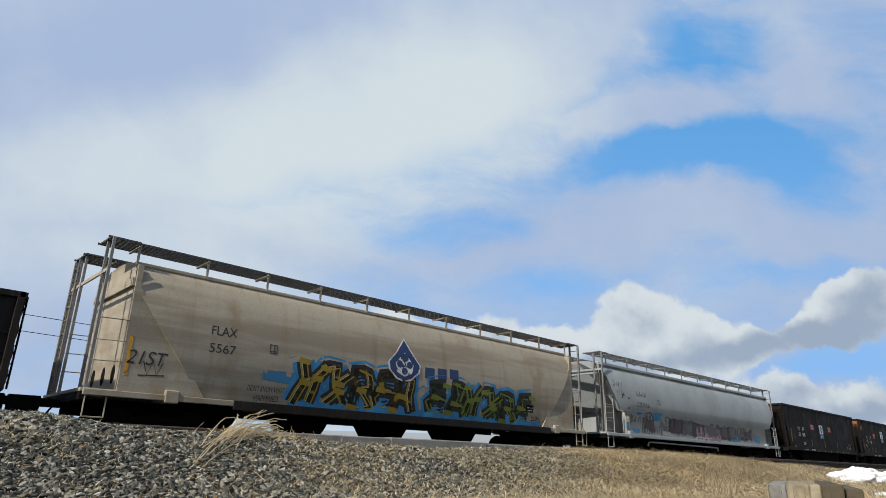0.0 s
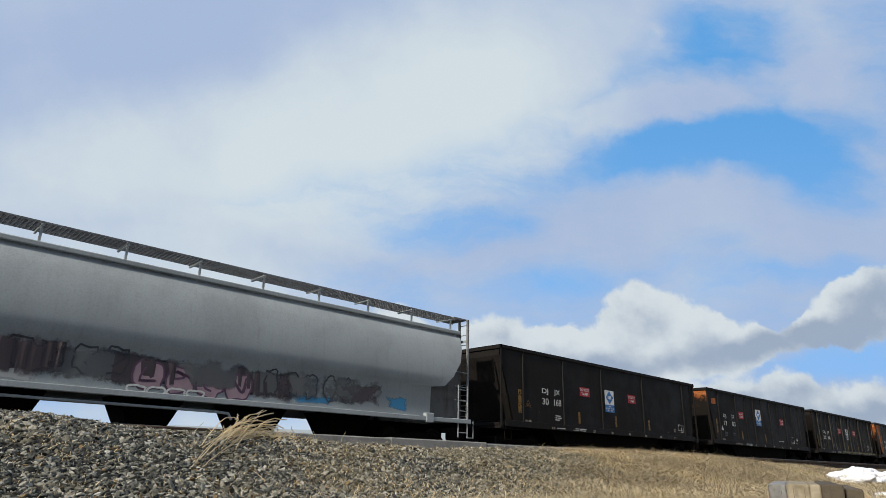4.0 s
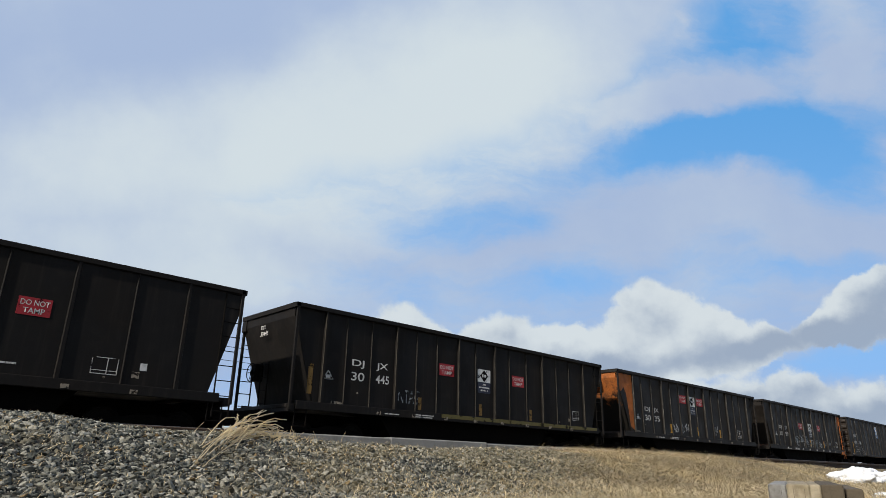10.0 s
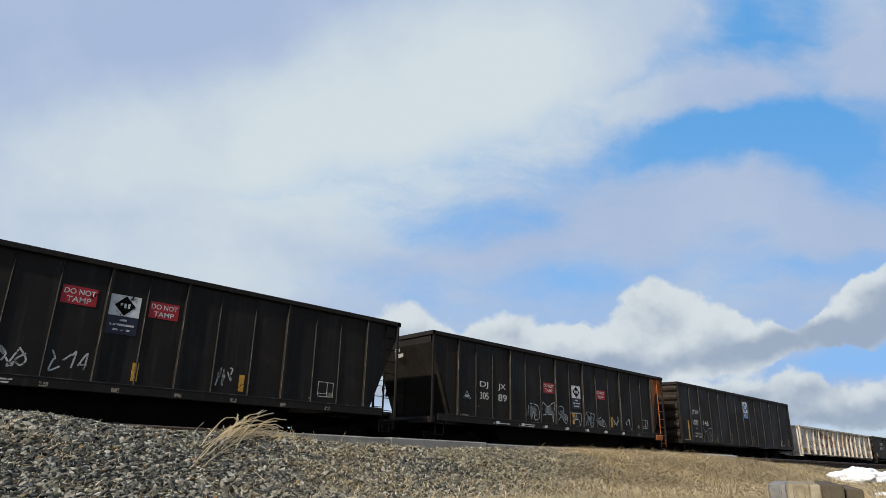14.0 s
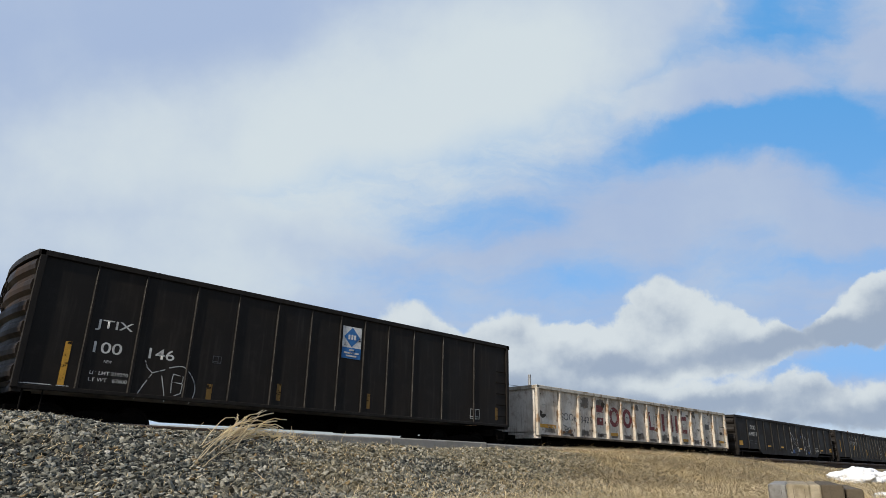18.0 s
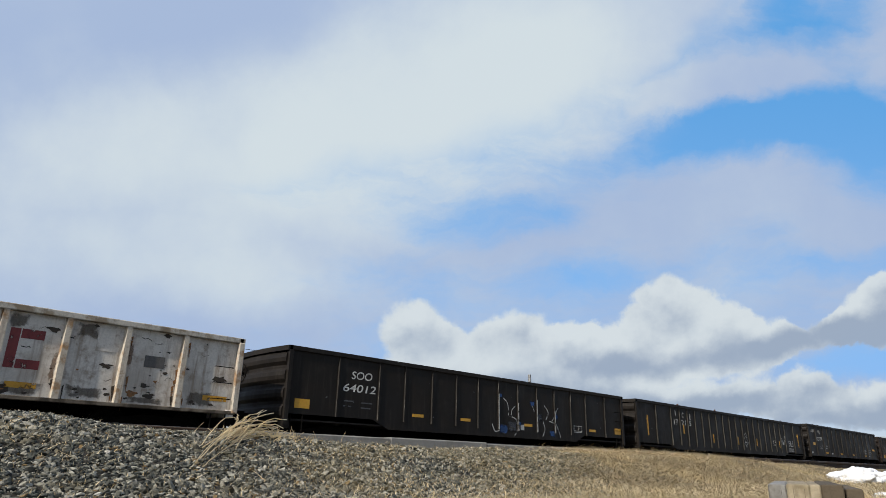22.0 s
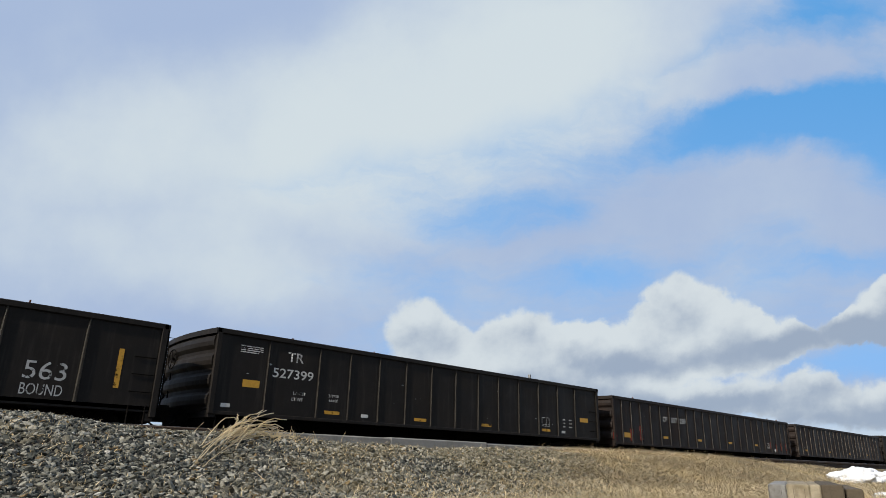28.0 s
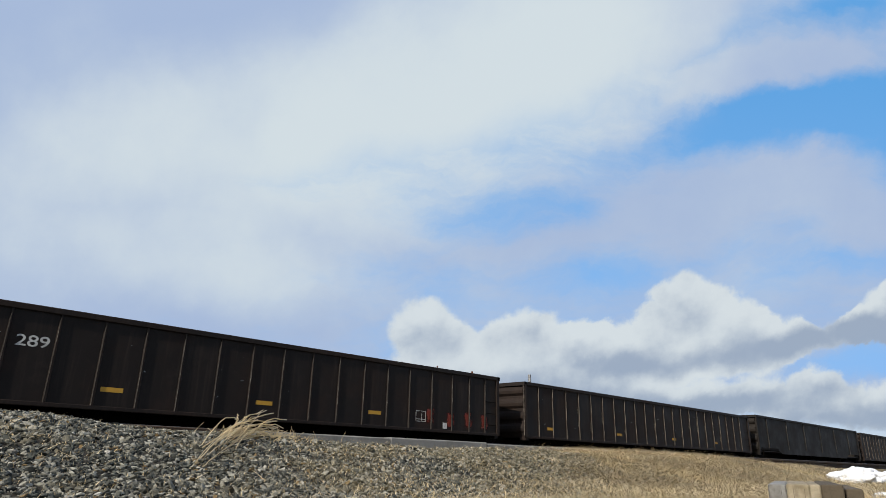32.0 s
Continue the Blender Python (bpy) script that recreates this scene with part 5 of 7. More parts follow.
def hopper(label, x0, x1, section, mat, ends, chutes, roof_walk=4.58, open_ends=False, sill_mat=None):
    L = x1 - x0
    deck_mat = M["deck_grey"] if open_ends else M["walkway"]
    w = thing("covered_hopper", label, "freight wagon", "covered hoppers of the freight train")
    top = max(b for a, b in section)
    # shell
    ring = section + [(-a, b) for a, b in reversed(section[:-1])]
    V, F, nx = [], [], 14
    for a, z in ring:
        s = float(np.interp(z, [q[0] for q in ends], [q[1] for q in ends]))
        V += [(s + (L - 2 * s) * k / nx, a, z) for k in range(nx + 1)]
    for r in range(len(ring) - 1):
        for k in range(nx):
            i = r * (nx + 1) + k
            F.append((i, i + 1, i + nx + 2, i + nx + 1))
    for e in (0, nx):
        m = len(V)
        V += [V[r * (nx + 1) + e] for r in range(len(ring))]
        F.append(tuple(range(m, m + len(ring))))
    me = mesh_of("body_shell", V, F, mat)
    for p in me.polygons:
        p.use_smooth = len(p.vertices) == 4
    me.update()
    bm = bmesh.new()
    bm.from_mesh(me)
    bmesh.ops.recalc_face_normals(bm, faces=bm.faces[:])
    bm.to_mesh(me)
    bm.free()
    part("body_shell", me, None, w)
    zb = section[0][1]
    for s in (-1, 1):
        a, b = sorted((s * 1.44, s * 1.56))
        part("side_sill", Shape().box(0.05, L - 0.05, a, b, zb - 0.11, zb + 0.02, 0.012), mat, w)
        if sill_mat:
            a, b = sorted((s * 1.43, s * 1.575))
            part("lower_sill", Shape().box(3.4, L - 2.3, a, b, zb - 0.20, zb + 0.025, 0.012), sill_mat, w, "grimy black sill plate")
        a, b = sorted((s * 1.40, s * 1.28))
        part("roof_rail", Shape().box(0.3, L - 0.3, *sorted((s * 1.16, s * 1.28)), 4.00, 4.12, 0.02) if open_ends else Shape().box(0.72, L - 0.72, *sorted((s * 1.10, s * 1.22)), 4.06, 4.15, 0.02), mat, w)
        # running board on brackets
        a, b = sorted((s * 0.52, s * 1.28))
        ys = np.linspace(a, b, 8)
        walk_part = part("running_board", Shape().box(0.05, L - 0.05, ys[0] - 0.012, ys[0] + 0.012, roof_walk - 0.035, roof_walk), deck_mat, w, "grating walkway along the roof")
        bar = Shape().box(0.05, L - 0.05, -0.012, 0.012, roof_walk - 0.035, roof_walk).mesh("long_bar", deck_mat)
        for y in ys[1:]:
            part("long_bar", bar, None, walk_part, at=pose(0, y, 0))
        bar = Shape().box(0.0, 0.025, a + 0.002, b - 0.002, roof_walk - 0.03, roof_walk - 0.004).mesh("cross_bar", deck_mat)
        for k in range(int(L / 0.1) - 1):
            part("cross_bar", bar, None, walk_part, at=pose(0.1 + k * 0.1, 0, 0))
        br = Shape().box(-0.02, 0.02, a, b, roof_walk - 0.10, roof_walk - 0.04).box(-0.025, 0.025, min(s * 1.24, s * 1.20), max(s * 1.24, s * 1.20), 4.1, roof_walk + 0.01).mesh("bracket", mat)
        for k in range(11):
            part("bracket", br, None, walk_part, at=pose(0.75 + (L - 1.5) * k / 10, 0, 0))
    hatch = Shape().box(1.6, L - 1.6, -0.30, 0.30, top - 0.02, top + 0.14, 0.03)
    part("roof_hatch", hatch, mat, w, "long trough hatch on the roof")
    for e in (0, 1):
        X = lambda v: v if e == 0 else L - v
        bx = lambda sh, a, b, *r: sh.box(*sorted((X(a), X(b))), *r)
        if not open_ends:
            part("end_wall", bx(Shape(), 0.74, 0.80, -1.40, 1.40, zb + 0.05, 4.02), mat, w)
        # Dark ovals painted for the blackness inside access holes; the wall stays uncut.
        for y in (-0.95, -0.25, 0.5, 1.0) if not open_ends else ():
            pts = [(y + 0.13 * math.cos(k * math.tau / 12), zb + 0.42 + 0.22 * math.sin(k * math.tau / 12)) for k in range(12)]
            part("access_hole", Shape().prism(pts, *sorted((X(0.735), X(0.741))), "x"), M["steel"], w)
        part("end_beam", bx(Shape(), 0.66, 0.78, -1.42, 1.42, 3.52, 3.70) if not open_ends else bx(Shape(), 0.16, 0.26, -1.1, 1.1, 3.62, 3.76), mat, w)
        for s in (-1, 1):
            y0, y1 = sorted((s * 1.475, s * 1.435)) if not open_ends else sorted((s * 1.22, s * 1.18))
            xg = 0.22 if open_ends else 0.72
            g = [(xg, zb), (xg, 4.02)] + [(q[1] + 0.12, min(q[0], 4.02)) for q in reversed(ends)]
            # On open ends the plate's darker grey carries the shadow of the recess.
            part("end_gusset", Shape().prism([(X(a), b) for a, b in g], y0, y1), mat if not open_ends else M["shade_grey"], w, "flat side plate over the slope sheet")
            part("jacking_lug", bx(Shape(), 1.74, 2.06, *sorted((s * 1.58, s * 1.40)), zb - 0.16, zb + 0.13, 0.02), mat, w)
        part("end_platform", bx(Shape(), 0.0, 0.76, -1.5, 1.5, zb - 0.06, zb + 0.04, 0.01), mat, w)
        part("end_sill", bx(Shape(), 0.0, 0.14, -1.5, 1.5, zb - 0.22, zb - 0.02, 0.01), M["steel"], w)
        # end landing on posts
        for ya, yb in ((-1.36, -0.55), (0.55, 1.36)):
            deck = part("landing", bx(Shape(), 0.0, 0.72, ya, ya + 0.03, roof_walk - 0.05, roof_walk), deck_mat, w, "grating landing at the roof's end")
            part("edge_bar", bx(Shape(), 0.0, 0.72, yb - 0.03, yb, roof_walk - 0.05, roof_walk), deck_mat, deck)
            for k in range(7):
                part("cross_bar", bx(Shape(), 0.05 + 0.11 * k, 0.08 + 0.11 * k, ya + 0.03, yb - 0.03, roof_walk - 0.04, roof_walk - 0.002), deck_mat, deck)
        for y in (-1.42, -1.02, 0.62, 1.02, 1.42):
            part("post", bx(Shape(), 0.08, 0.14, y - 0.03, y + 0.03, zb, roof_walk - 0.03), M["post"], w)
        part("crossbar", bx(Shape(), 0.09, 0.13, -1.42, 1.42, 3.75, 3.83), mat, w)
        far = 1 if e == 0 else -1
        ladder(w, X(0.06), 1.02 if far > 0 else -1.42, zb, roof_walk - 0.05, "y", 0.40, M["post"], 0.0, 0.34)
        for z in (1.75, 2.2, 2.68):
            for s in (-1, 1):
                part("handrail", Shape().pipe([(X(0.11), s * 1.45, z), (X(0.74), s * 1.47, z + 0.02)], 0.012, 6), mat, w)
    # side ladder and steps
    ladder(w, L - 0.62, -1.52, zb - 0.55, zb + 1.1, "x", 0.42, mat, 0.0, 0.34)
    stirrup(w, 0.12, -1.5, mat, zb, 0.55, 0.42)
    if open_ends:
        ladder(w, 0.12, -1.46, zb, zb + 1.45, "x", 0.60, mat, 0.0, 0.34)
        part("brake_rack", Shape().box(2.6, 4.1, -0.7, 0.7, 0.50, 1.0, 0.03), M["frame"], w, "brake gear hung under the floor")
    stirrup(w, L - 0.2, -1.5, mat, zb, 0.55, 0.3)
    # outlets
    for cx in chutes:
        cx -= x0
        o = Shape()
        pts = [(-1.40, 1.12), (1.40, 1.12)]
        hi, lo = 0.74, 0.42
        V = [(cx - hi, -0.70, zb), (cx + hi, -0.70, zb), (cx + hi, 0.70, zb), (cx - hi, 0.70, zb), (cx - lo, -0.38, 0.34), (cx + lo, -0.38, 0.34), (cx + lo, 0.38, 0.34), (cx - lo, 0.38, 0.34)]
        o.add(V, [(0, 1, 5, 4), (1, 2, 6, 5), (2, 3, 7, 6), (3, 0, 4, 7), (4, 5, 6, 7), (3, 2, 1, 0)])
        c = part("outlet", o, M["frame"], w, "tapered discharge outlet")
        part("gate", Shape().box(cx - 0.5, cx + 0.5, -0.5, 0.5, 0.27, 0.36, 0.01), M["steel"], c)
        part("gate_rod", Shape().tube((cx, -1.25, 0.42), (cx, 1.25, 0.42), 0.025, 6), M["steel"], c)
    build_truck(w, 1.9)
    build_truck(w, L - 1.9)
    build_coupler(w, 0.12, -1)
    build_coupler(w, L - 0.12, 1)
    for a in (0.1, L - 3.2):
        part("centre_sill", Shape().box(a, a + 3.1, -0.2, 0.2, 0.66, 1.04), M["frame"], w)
    place(w, x0)
    return w, L


def build_hoppers():
    rng = random.Random(8)
    # beige hopper
    x0 = -105.85
    sec = [(-1.40, 1.12), (-1.47, 1.5), (-1.535, 1.95), (-1.56, 2.4), (-1.54, 2.9), (-1.46, 3.4), (-1.32, 3.85), (-1.15, 4.12), (-0.6, 4.24), (0.0, 4.27)]
    w, L = hopper("weathered beige covered hopper with bright graffiti", x0, -87.5, sec, M["beige"], [(1.1, 2.6), (1.47, 2.33), (3.5, 0.72), (4.3, 0.72)], [-102.45, -99.65, -96.65, -93.45], sill_mat=M["black"])
    had = {o.name for o in w.children_recursive}
    y0 = -1.56
    y = y0 - 0.004
    lettering("reporting_mark", "FLAX", -103.23 - x0, 2.66, 0.22, M["letter_dark"], w, y, 0.66)
    lettering("number", "5567", -103.24 - x0, 2.23, 0.22, M["letter_dark"], w, y, 0.68)
    # owner's sign: a blue drop with a white field and dark petals, and three dark bars
    cx, cz = -97.07 - x0, 2.69
    drop = [(cx, 3.39), (cx - 0.33, 2.95), (cx - 0.60, 2.67), (cx - 0.55, 2.45), (cx - 0.28, 2.23), (cx, 2.17), (cx + 0.28, 2.23), (cx + 0.55, 2.45), (cx + 0.60, 2.67), (cx + 0.33, 2.95)]
    rim = [(cx + (a - cx) * 1.10, cz + (b - cz) * 1.10) for a, b in drop]
    d = polydecal("owner_sign", rim, M["white_board"], w, y - 0.016, 0.002, "blue drop-shaped sign with white petals")
    polydecal("drop", drop, M["navy"], d, y - 0.019, 0.002)
    fld = [(cx, 3.01), (cx - 0.36, 2.65), (cx - 0.30, 2.39), (cx, 2.27), (cx + 0.30, 2.39), (cx + 0.36, 2.65)]
    polydecal("field", fld, M["white_board"], d, y - 0.022, 0.002)
    for px, pz in ((0, 0.20), (-0.20, 0.02), (0.20, 0.02), (0, -0.18)):
        ring = [(cx + px + 0.12 * math.cos(k * math.tau / 10), 2.62 + pz + 0.11 * math.sin(k * math.tau / 10)) for k in range(10)]
        polydecal("petal", ring, M["navy"], d, y - 0.025, 0.002)
    for k in range(3):
        a = -96.2 - x0 + 0.54 * k
        decal("sign_bar", a, a + 0.40, 2.32 + 0.04 * k, 2.66 + 0.03 * k, M["navy"], w, y, 0.002)
    frame_box(w, -101.64 - x0, -101.42 - x0, 2.40, 2.63, y, M["letter_dark"])
    lettering("graffiti_word", "DON'T KNOW WHAT", -102.09 - x0, 1.42, 0.15, M["letter_dark"], w, y, 1.05)
    lettering("graffiti_word", "HAPPENED.", -101.88 - x0, 1.2, 0.14, M["letter_dark"], w, y, 0.72)
    spray(w, rng, -101.9 - x0, -96.2 - x0, 1.12, 2.52, M["spray_halo"], y)
    spray(w, rng, -102.2 - x0, -100.2 - x0, 1.62, 2.02, M["spray_halo"], y - 0.0003)
    spray(w, rng, -96.6 - x0, -90.2 - x0, 1.10, 2.42, M["spray_halo"], y - 0.0002)
    spray(w, rng, -100.9 - x0, -90.3 - x0, 1.08, 1.32, M["spray_blue"], y - 0.0004)
    spray(w, rng, -96.9 - x0, -95.5 - x0, 1.25, 2.05, M["spray_blue"], y - 0.0005)
    wild(w, rng, -100.75 - x0, -96.6 - x0, 1.20, 2.32, 5, M["wild_gold"], M["g_cream"], M["g_gold"], y)
    wild(w, rng, -96.0 - x0, -91.0 - x0, 1.24, 2.18, 6, M["wild_green"], M["g_lime"], M["g_moss"], y)
    scribble(w, rng, -91.6 - x0, -91.0 - x0, 1.9, 2.28, M["letter_dark"], y - 0.012, 4, 0.035)
    plate = decal("data_plate", -91.18 - x0, -90.77 - x0, 1.62, 1.88, M["steel"], w, y - 0.012, 0.003, "small black data plate")
    for k in range(2):
        decal("print_bar", -91.14 - x0, -90.82 - x0, 1.67 + 0.09 * k, 1.71 + 0.09 * k, M["letter_worn"], plate, y - 0.016, 0.002)
    scribble(w, rng, -90.85 - x0, -89.8 - x0, 1.2, 1.52, M["letter_dark"], y, 5, 0.03)
    small_print(w, -89.2 - x0, 1.86, y, (0.5, 0.42, 0.5, 0.3), M["spray_grime"], 0.09, 0.03)
    conform(w, had, sec, y0)
    decal("reflector_strip", 0.80, 0.88, 1.50, 2.38, M["yellow"], w, -1.478)
    lettering("graffiti_word", "21ST", 0.80, 1.76, 0.31, M["letter_dark"], w, -1.481, 0.90, slant=0.25)
    stroke("graffiti", [(1.18, 1.84), (1.28, 1.56), (1.40, 1.84), (1.5, 1.56), (1.62, 1.84)], 0.025, M["letter_dark"], w, -1.481)
    stroke("graffiti", [(1.1, 1.52), (1.68, 1.56)], 0.03, M["letter_dark"], w, -1.481)
    # grey hopper
    x0 = -85.95
    sec = [(-1.43, 1.15), (-1.46, 2.10), (-1.52, 2.16), (-1.56, 2.5), (-1.54, 3.0), (-1.43, 3.5), (-1.28, 3.85), (-1.08, 4.08), (-0.6, 4.22), (0.0, 4.26)]
    w, L = hopper("grey round-sided covered hopper with faded graffiti", x0, -66.82, sec, M["grey"], [(1.1, 1.8), (2.1, 1.8), (2.16, 1.25), (2.75, 0.62), (3.6, 0.36), (4.3, 0.24)], [-79.75, -76.8, -73.95, -71.1], 4.56, True)
    had = {o.name for o in w.children_recursive}
    lettering("reporting_mark", "NAHX", -83.4 - x0, 2.82, 0.23, M["letter_dark"], w, y, 0.90)
    lettering("number", "320466", -83.42 - x0, 2.36, 0.23, M["letter_dark"], w, y, 1.14)
    scribble(w, rng, -85.2 - x0, -84.45 - x0, 3.0, 3.4, M["letter_dark"], y, 4, 0.022)
    scribble(w, rng, -85.1 - x0, -84.35 - x0, 2.62, 3.0, M["letter_dark"], y, 4, 0.022)
    frame_box(w, -81.57 - x0, -81.27 - x0, 2.58, 2.80, y, M["letter_dark"])
    decal("reflector_strip", -84.12 - x0, -83.98 - x0, 2.22, 2.72, M["yellow_dim"], w, y)
    spray(w, rng, -84.2 - x0, -83.75 - x0, 1.5, 2.08, M["spray_buff"], y)
    spray(w, rng, -83.9 - x0, -68.6 - x0, 1.18, 2.12, M["spray_grime"], y)
    for a, b, c, d in ((-83.9, -83.0, 1.22, 1.46), (-83.5, -82.7, 1.95, 2.3), (-82.2, -80.9, 1.75, 2.25), (-73.8, -72.0, 1.2, 1.5), (-70.6, -69.4, 1.2, 1.7)):
        spray(w, rng, a - x0, b - x0, c, d, M["spray_cyan"], y - 0.001)
    for a, b, c, d in ((-83.2, -81.4, 1.25, 2.1), (-80.9, -78.6, 1.22, 2.2), (-78.9, -76.0, 1.2, 2.1), (-76.3, -73.2, 1.16, 2.08), (-72.6, -70.2, 1.2, 2.0)):
        spray(w, rng, a - x0, b - x0, c, d, M["spray_maroon"], y - 0.002)
    spray(w, rng, -81.9 - x0, -79.0 - x0, 1.14, 1.5, M["spray_pale"], y - 0.003)
    # scrawled letters in black, a skull-like bubble over them
    scribble(w, rng, -83.85 - x0, -82.95 - x0, 1.68, 2.02, M["letter_dark"], y - 0.004, 4, 0.03)
    bubble(w, rng, -82.75 - x0, -81.95 - x0, 1.72, 2.16, None, M["letter_dark"], y - 0.004, 0.10)
    for a in (-82.5, -82.25):
        bubble(w, rng, a - x0, a + 0.14 - x0, 1.92, 2.04, None, M["letter_dark"], y - 0.004, 0.05)
    for k, a in enumerate((-82.9, -82.62, -82.3, -82.0, -81.7, -81.35)):
        stroke("graffiti", [(a - x0, 1.26), (a + 0.03 - x0, 1.66), (a + 0.16 - x0, 1.42 + 0.1 * (k % 2)), (a + 0.2 - x0, 1.24)], 0.045, M["letter_dark"], w, y - 0.005)
    for k in range(5):
        a = -80.75 - x0 + 0.62 * k
        bubble(w, rng, a, a + 0.5, 1.5, 2.06, None, M["letter_dark"], y - 0.004, 0.22)
        scribble(w, rng, a + 0.08, a + 0.44, 1.55, 1.98, M["letter_dark"], y - 0.004, 1, 0.06)
    for k in range(4):
        a = -77.6 - x0 + 0.72 * k
        bubble(w, rng, a, a + 0.66, 1.22 - 0.02 * k, 1.86 - 0.03 * k, M["g_pink"], M["g_plum"], y - 0.005, 0.16)
        scribble(w, rng, a + 0.12, a + 0.5, 1.3, 1.75, M["g_plum"], y - 0.010, 1, 0.05)
    for k in range(5):
        a = -74.4 - x0 + 0.6 * k
        bubble(w, rng, a, a + 0.36, 1.38, 2.02, None, M["letter_dark"], y - 0.004, 0.2)
    for k in range(4):
        a = -77.7 - x0 + 0.45 * k
        bubble(w, rng, a, a + 0.4, 1.14, 1.30, None, M["letter"], y - 0.012, 0.12)
    conform(w, had, sec, y0)
    decal("pale_plate", 1.62, 1.95, 1.24, 1.92, M["white"], w, -1.478)
    spray(w, rng, 1.64, 1.93, 1.3, 1.7, M["spray_cyan"], -1.483)
    pipe = Shape().pipe([(3.55, -1.38, 0.72), (3.62, -1.40, 0.88), (3.9, -1.40, 0.90), (10.4, -1.40, 0.86), (10.7, -1.40, 0.84), (10.8, -1.38, 0.70)], 0.032, 8)
    part("side_pipe", pipe, M["grey"], w, "pipe rail below the side sill")


# ---- open wagons ----
def djj(label, x0, x1, ribs, thin, left_mat, right_mat, edge="coal", body="coal", left=0.95, right=0.92):
    w, L, y, ys = gondola(label, x0, x1, 3.88, 1.12, ribs, M[body], None, right, thin=thin, end_mat=left_mat, end_mat2=right_mat, depth=0.05 if edge == "coal" else 0.09, edge=M[edge], group="high-sided open wagons of the freight train", slope_left=left)
    end_gear(w, L, 3.88, 1.12, M["steel"], 0.95, mat2=right_mat if right_mat is M["orange"] else None)
    part("belly_tub", Shape().prism([(3.3, 1.12), (3.9, 0.36), (L - 3.9, 0.36), (L - 3.3, 1.12)], -1.15, 1.15), M["frame"], w, "deep trough floor between the trucks")
    # stencils and small pale plates along the sill
    ysill = -HW + 0.007
    small_print(w, 3.2, 1.16, ysill, (0.55,), M["letter_worn"], 0.06, 0.03)
    small_print(w, 4.4, 1.20, ysill, (0.75, 0.7), M["letter_worn"], 0.06, 0.03)
    for k in range(8):
        decal("sill_plate", 2.9 + 1.36 * k, 3.06 + 1.36 * k, 1.10, 1.19, M["pale_patch"], w, ysill, 0.002)
    for a, b, c in ((1.35, 0.40, 1.22), (2.2, 0.05, 1.62), (L - 2.4, 0.16, 1.44), (L - 3.0, 0.06, 1.36)):
        decal("pale_mark", a, a + b, c, c + min(b, 0.14), M["pale_patch"], w, ys, 0.002)
    if edge == "pale":
        part("sill_edge", Shape().box(0.6, L - 0.6, -HW + 0.002, -HW + 0.012, 1.275, 1.295), M["pale"], w, "scraped pale upper edge of the sill")
    place(w, x0)
    return w, L, ys


def marks(w, x0, y, left, right, z, mat):
    """Reporting mark and number, two letters and two or three figures each side of a rib."""
    (a, b, xa, wa), (c, d, xc, wc) = left, right
    lettering("reporting_mark", a, xa - x0, z + 0.36, 0.24, mat, w, y, wa)
    lettering("number", b, xa - x0, z, 0.24, mat, w, y, wa * 1.05)
    lettering("reporting_mark", c, xc - x0, z + 0.36, 0.24, mat, w, y, wc)
    lettering("number", d, xc - x0, z, 0.24, mat, w, y, wc * 1.15)


def orange_patches(w, x0, L, y, left=True):
    """Bare primer where the paint of the end bay has peeled."""
    f = (lambda v: v) if left else (lambda v: L - v)
    p = [(f(0.02), 3.74), (f(0.02), 3.2), (f(0.3), 2.95), (f(0.55), 3.15), (f(0.72), 2.9), (f(0.86), 2.2), (f(0.95), 1.5), (f(1.08 if not left else 1.26), 1.36), (f(1.08 if not left else 1.26), 3.74)]
    polydecal("bare_primer", p, M["orange"], w, y, 0.003, "peeled patch of orange primer")


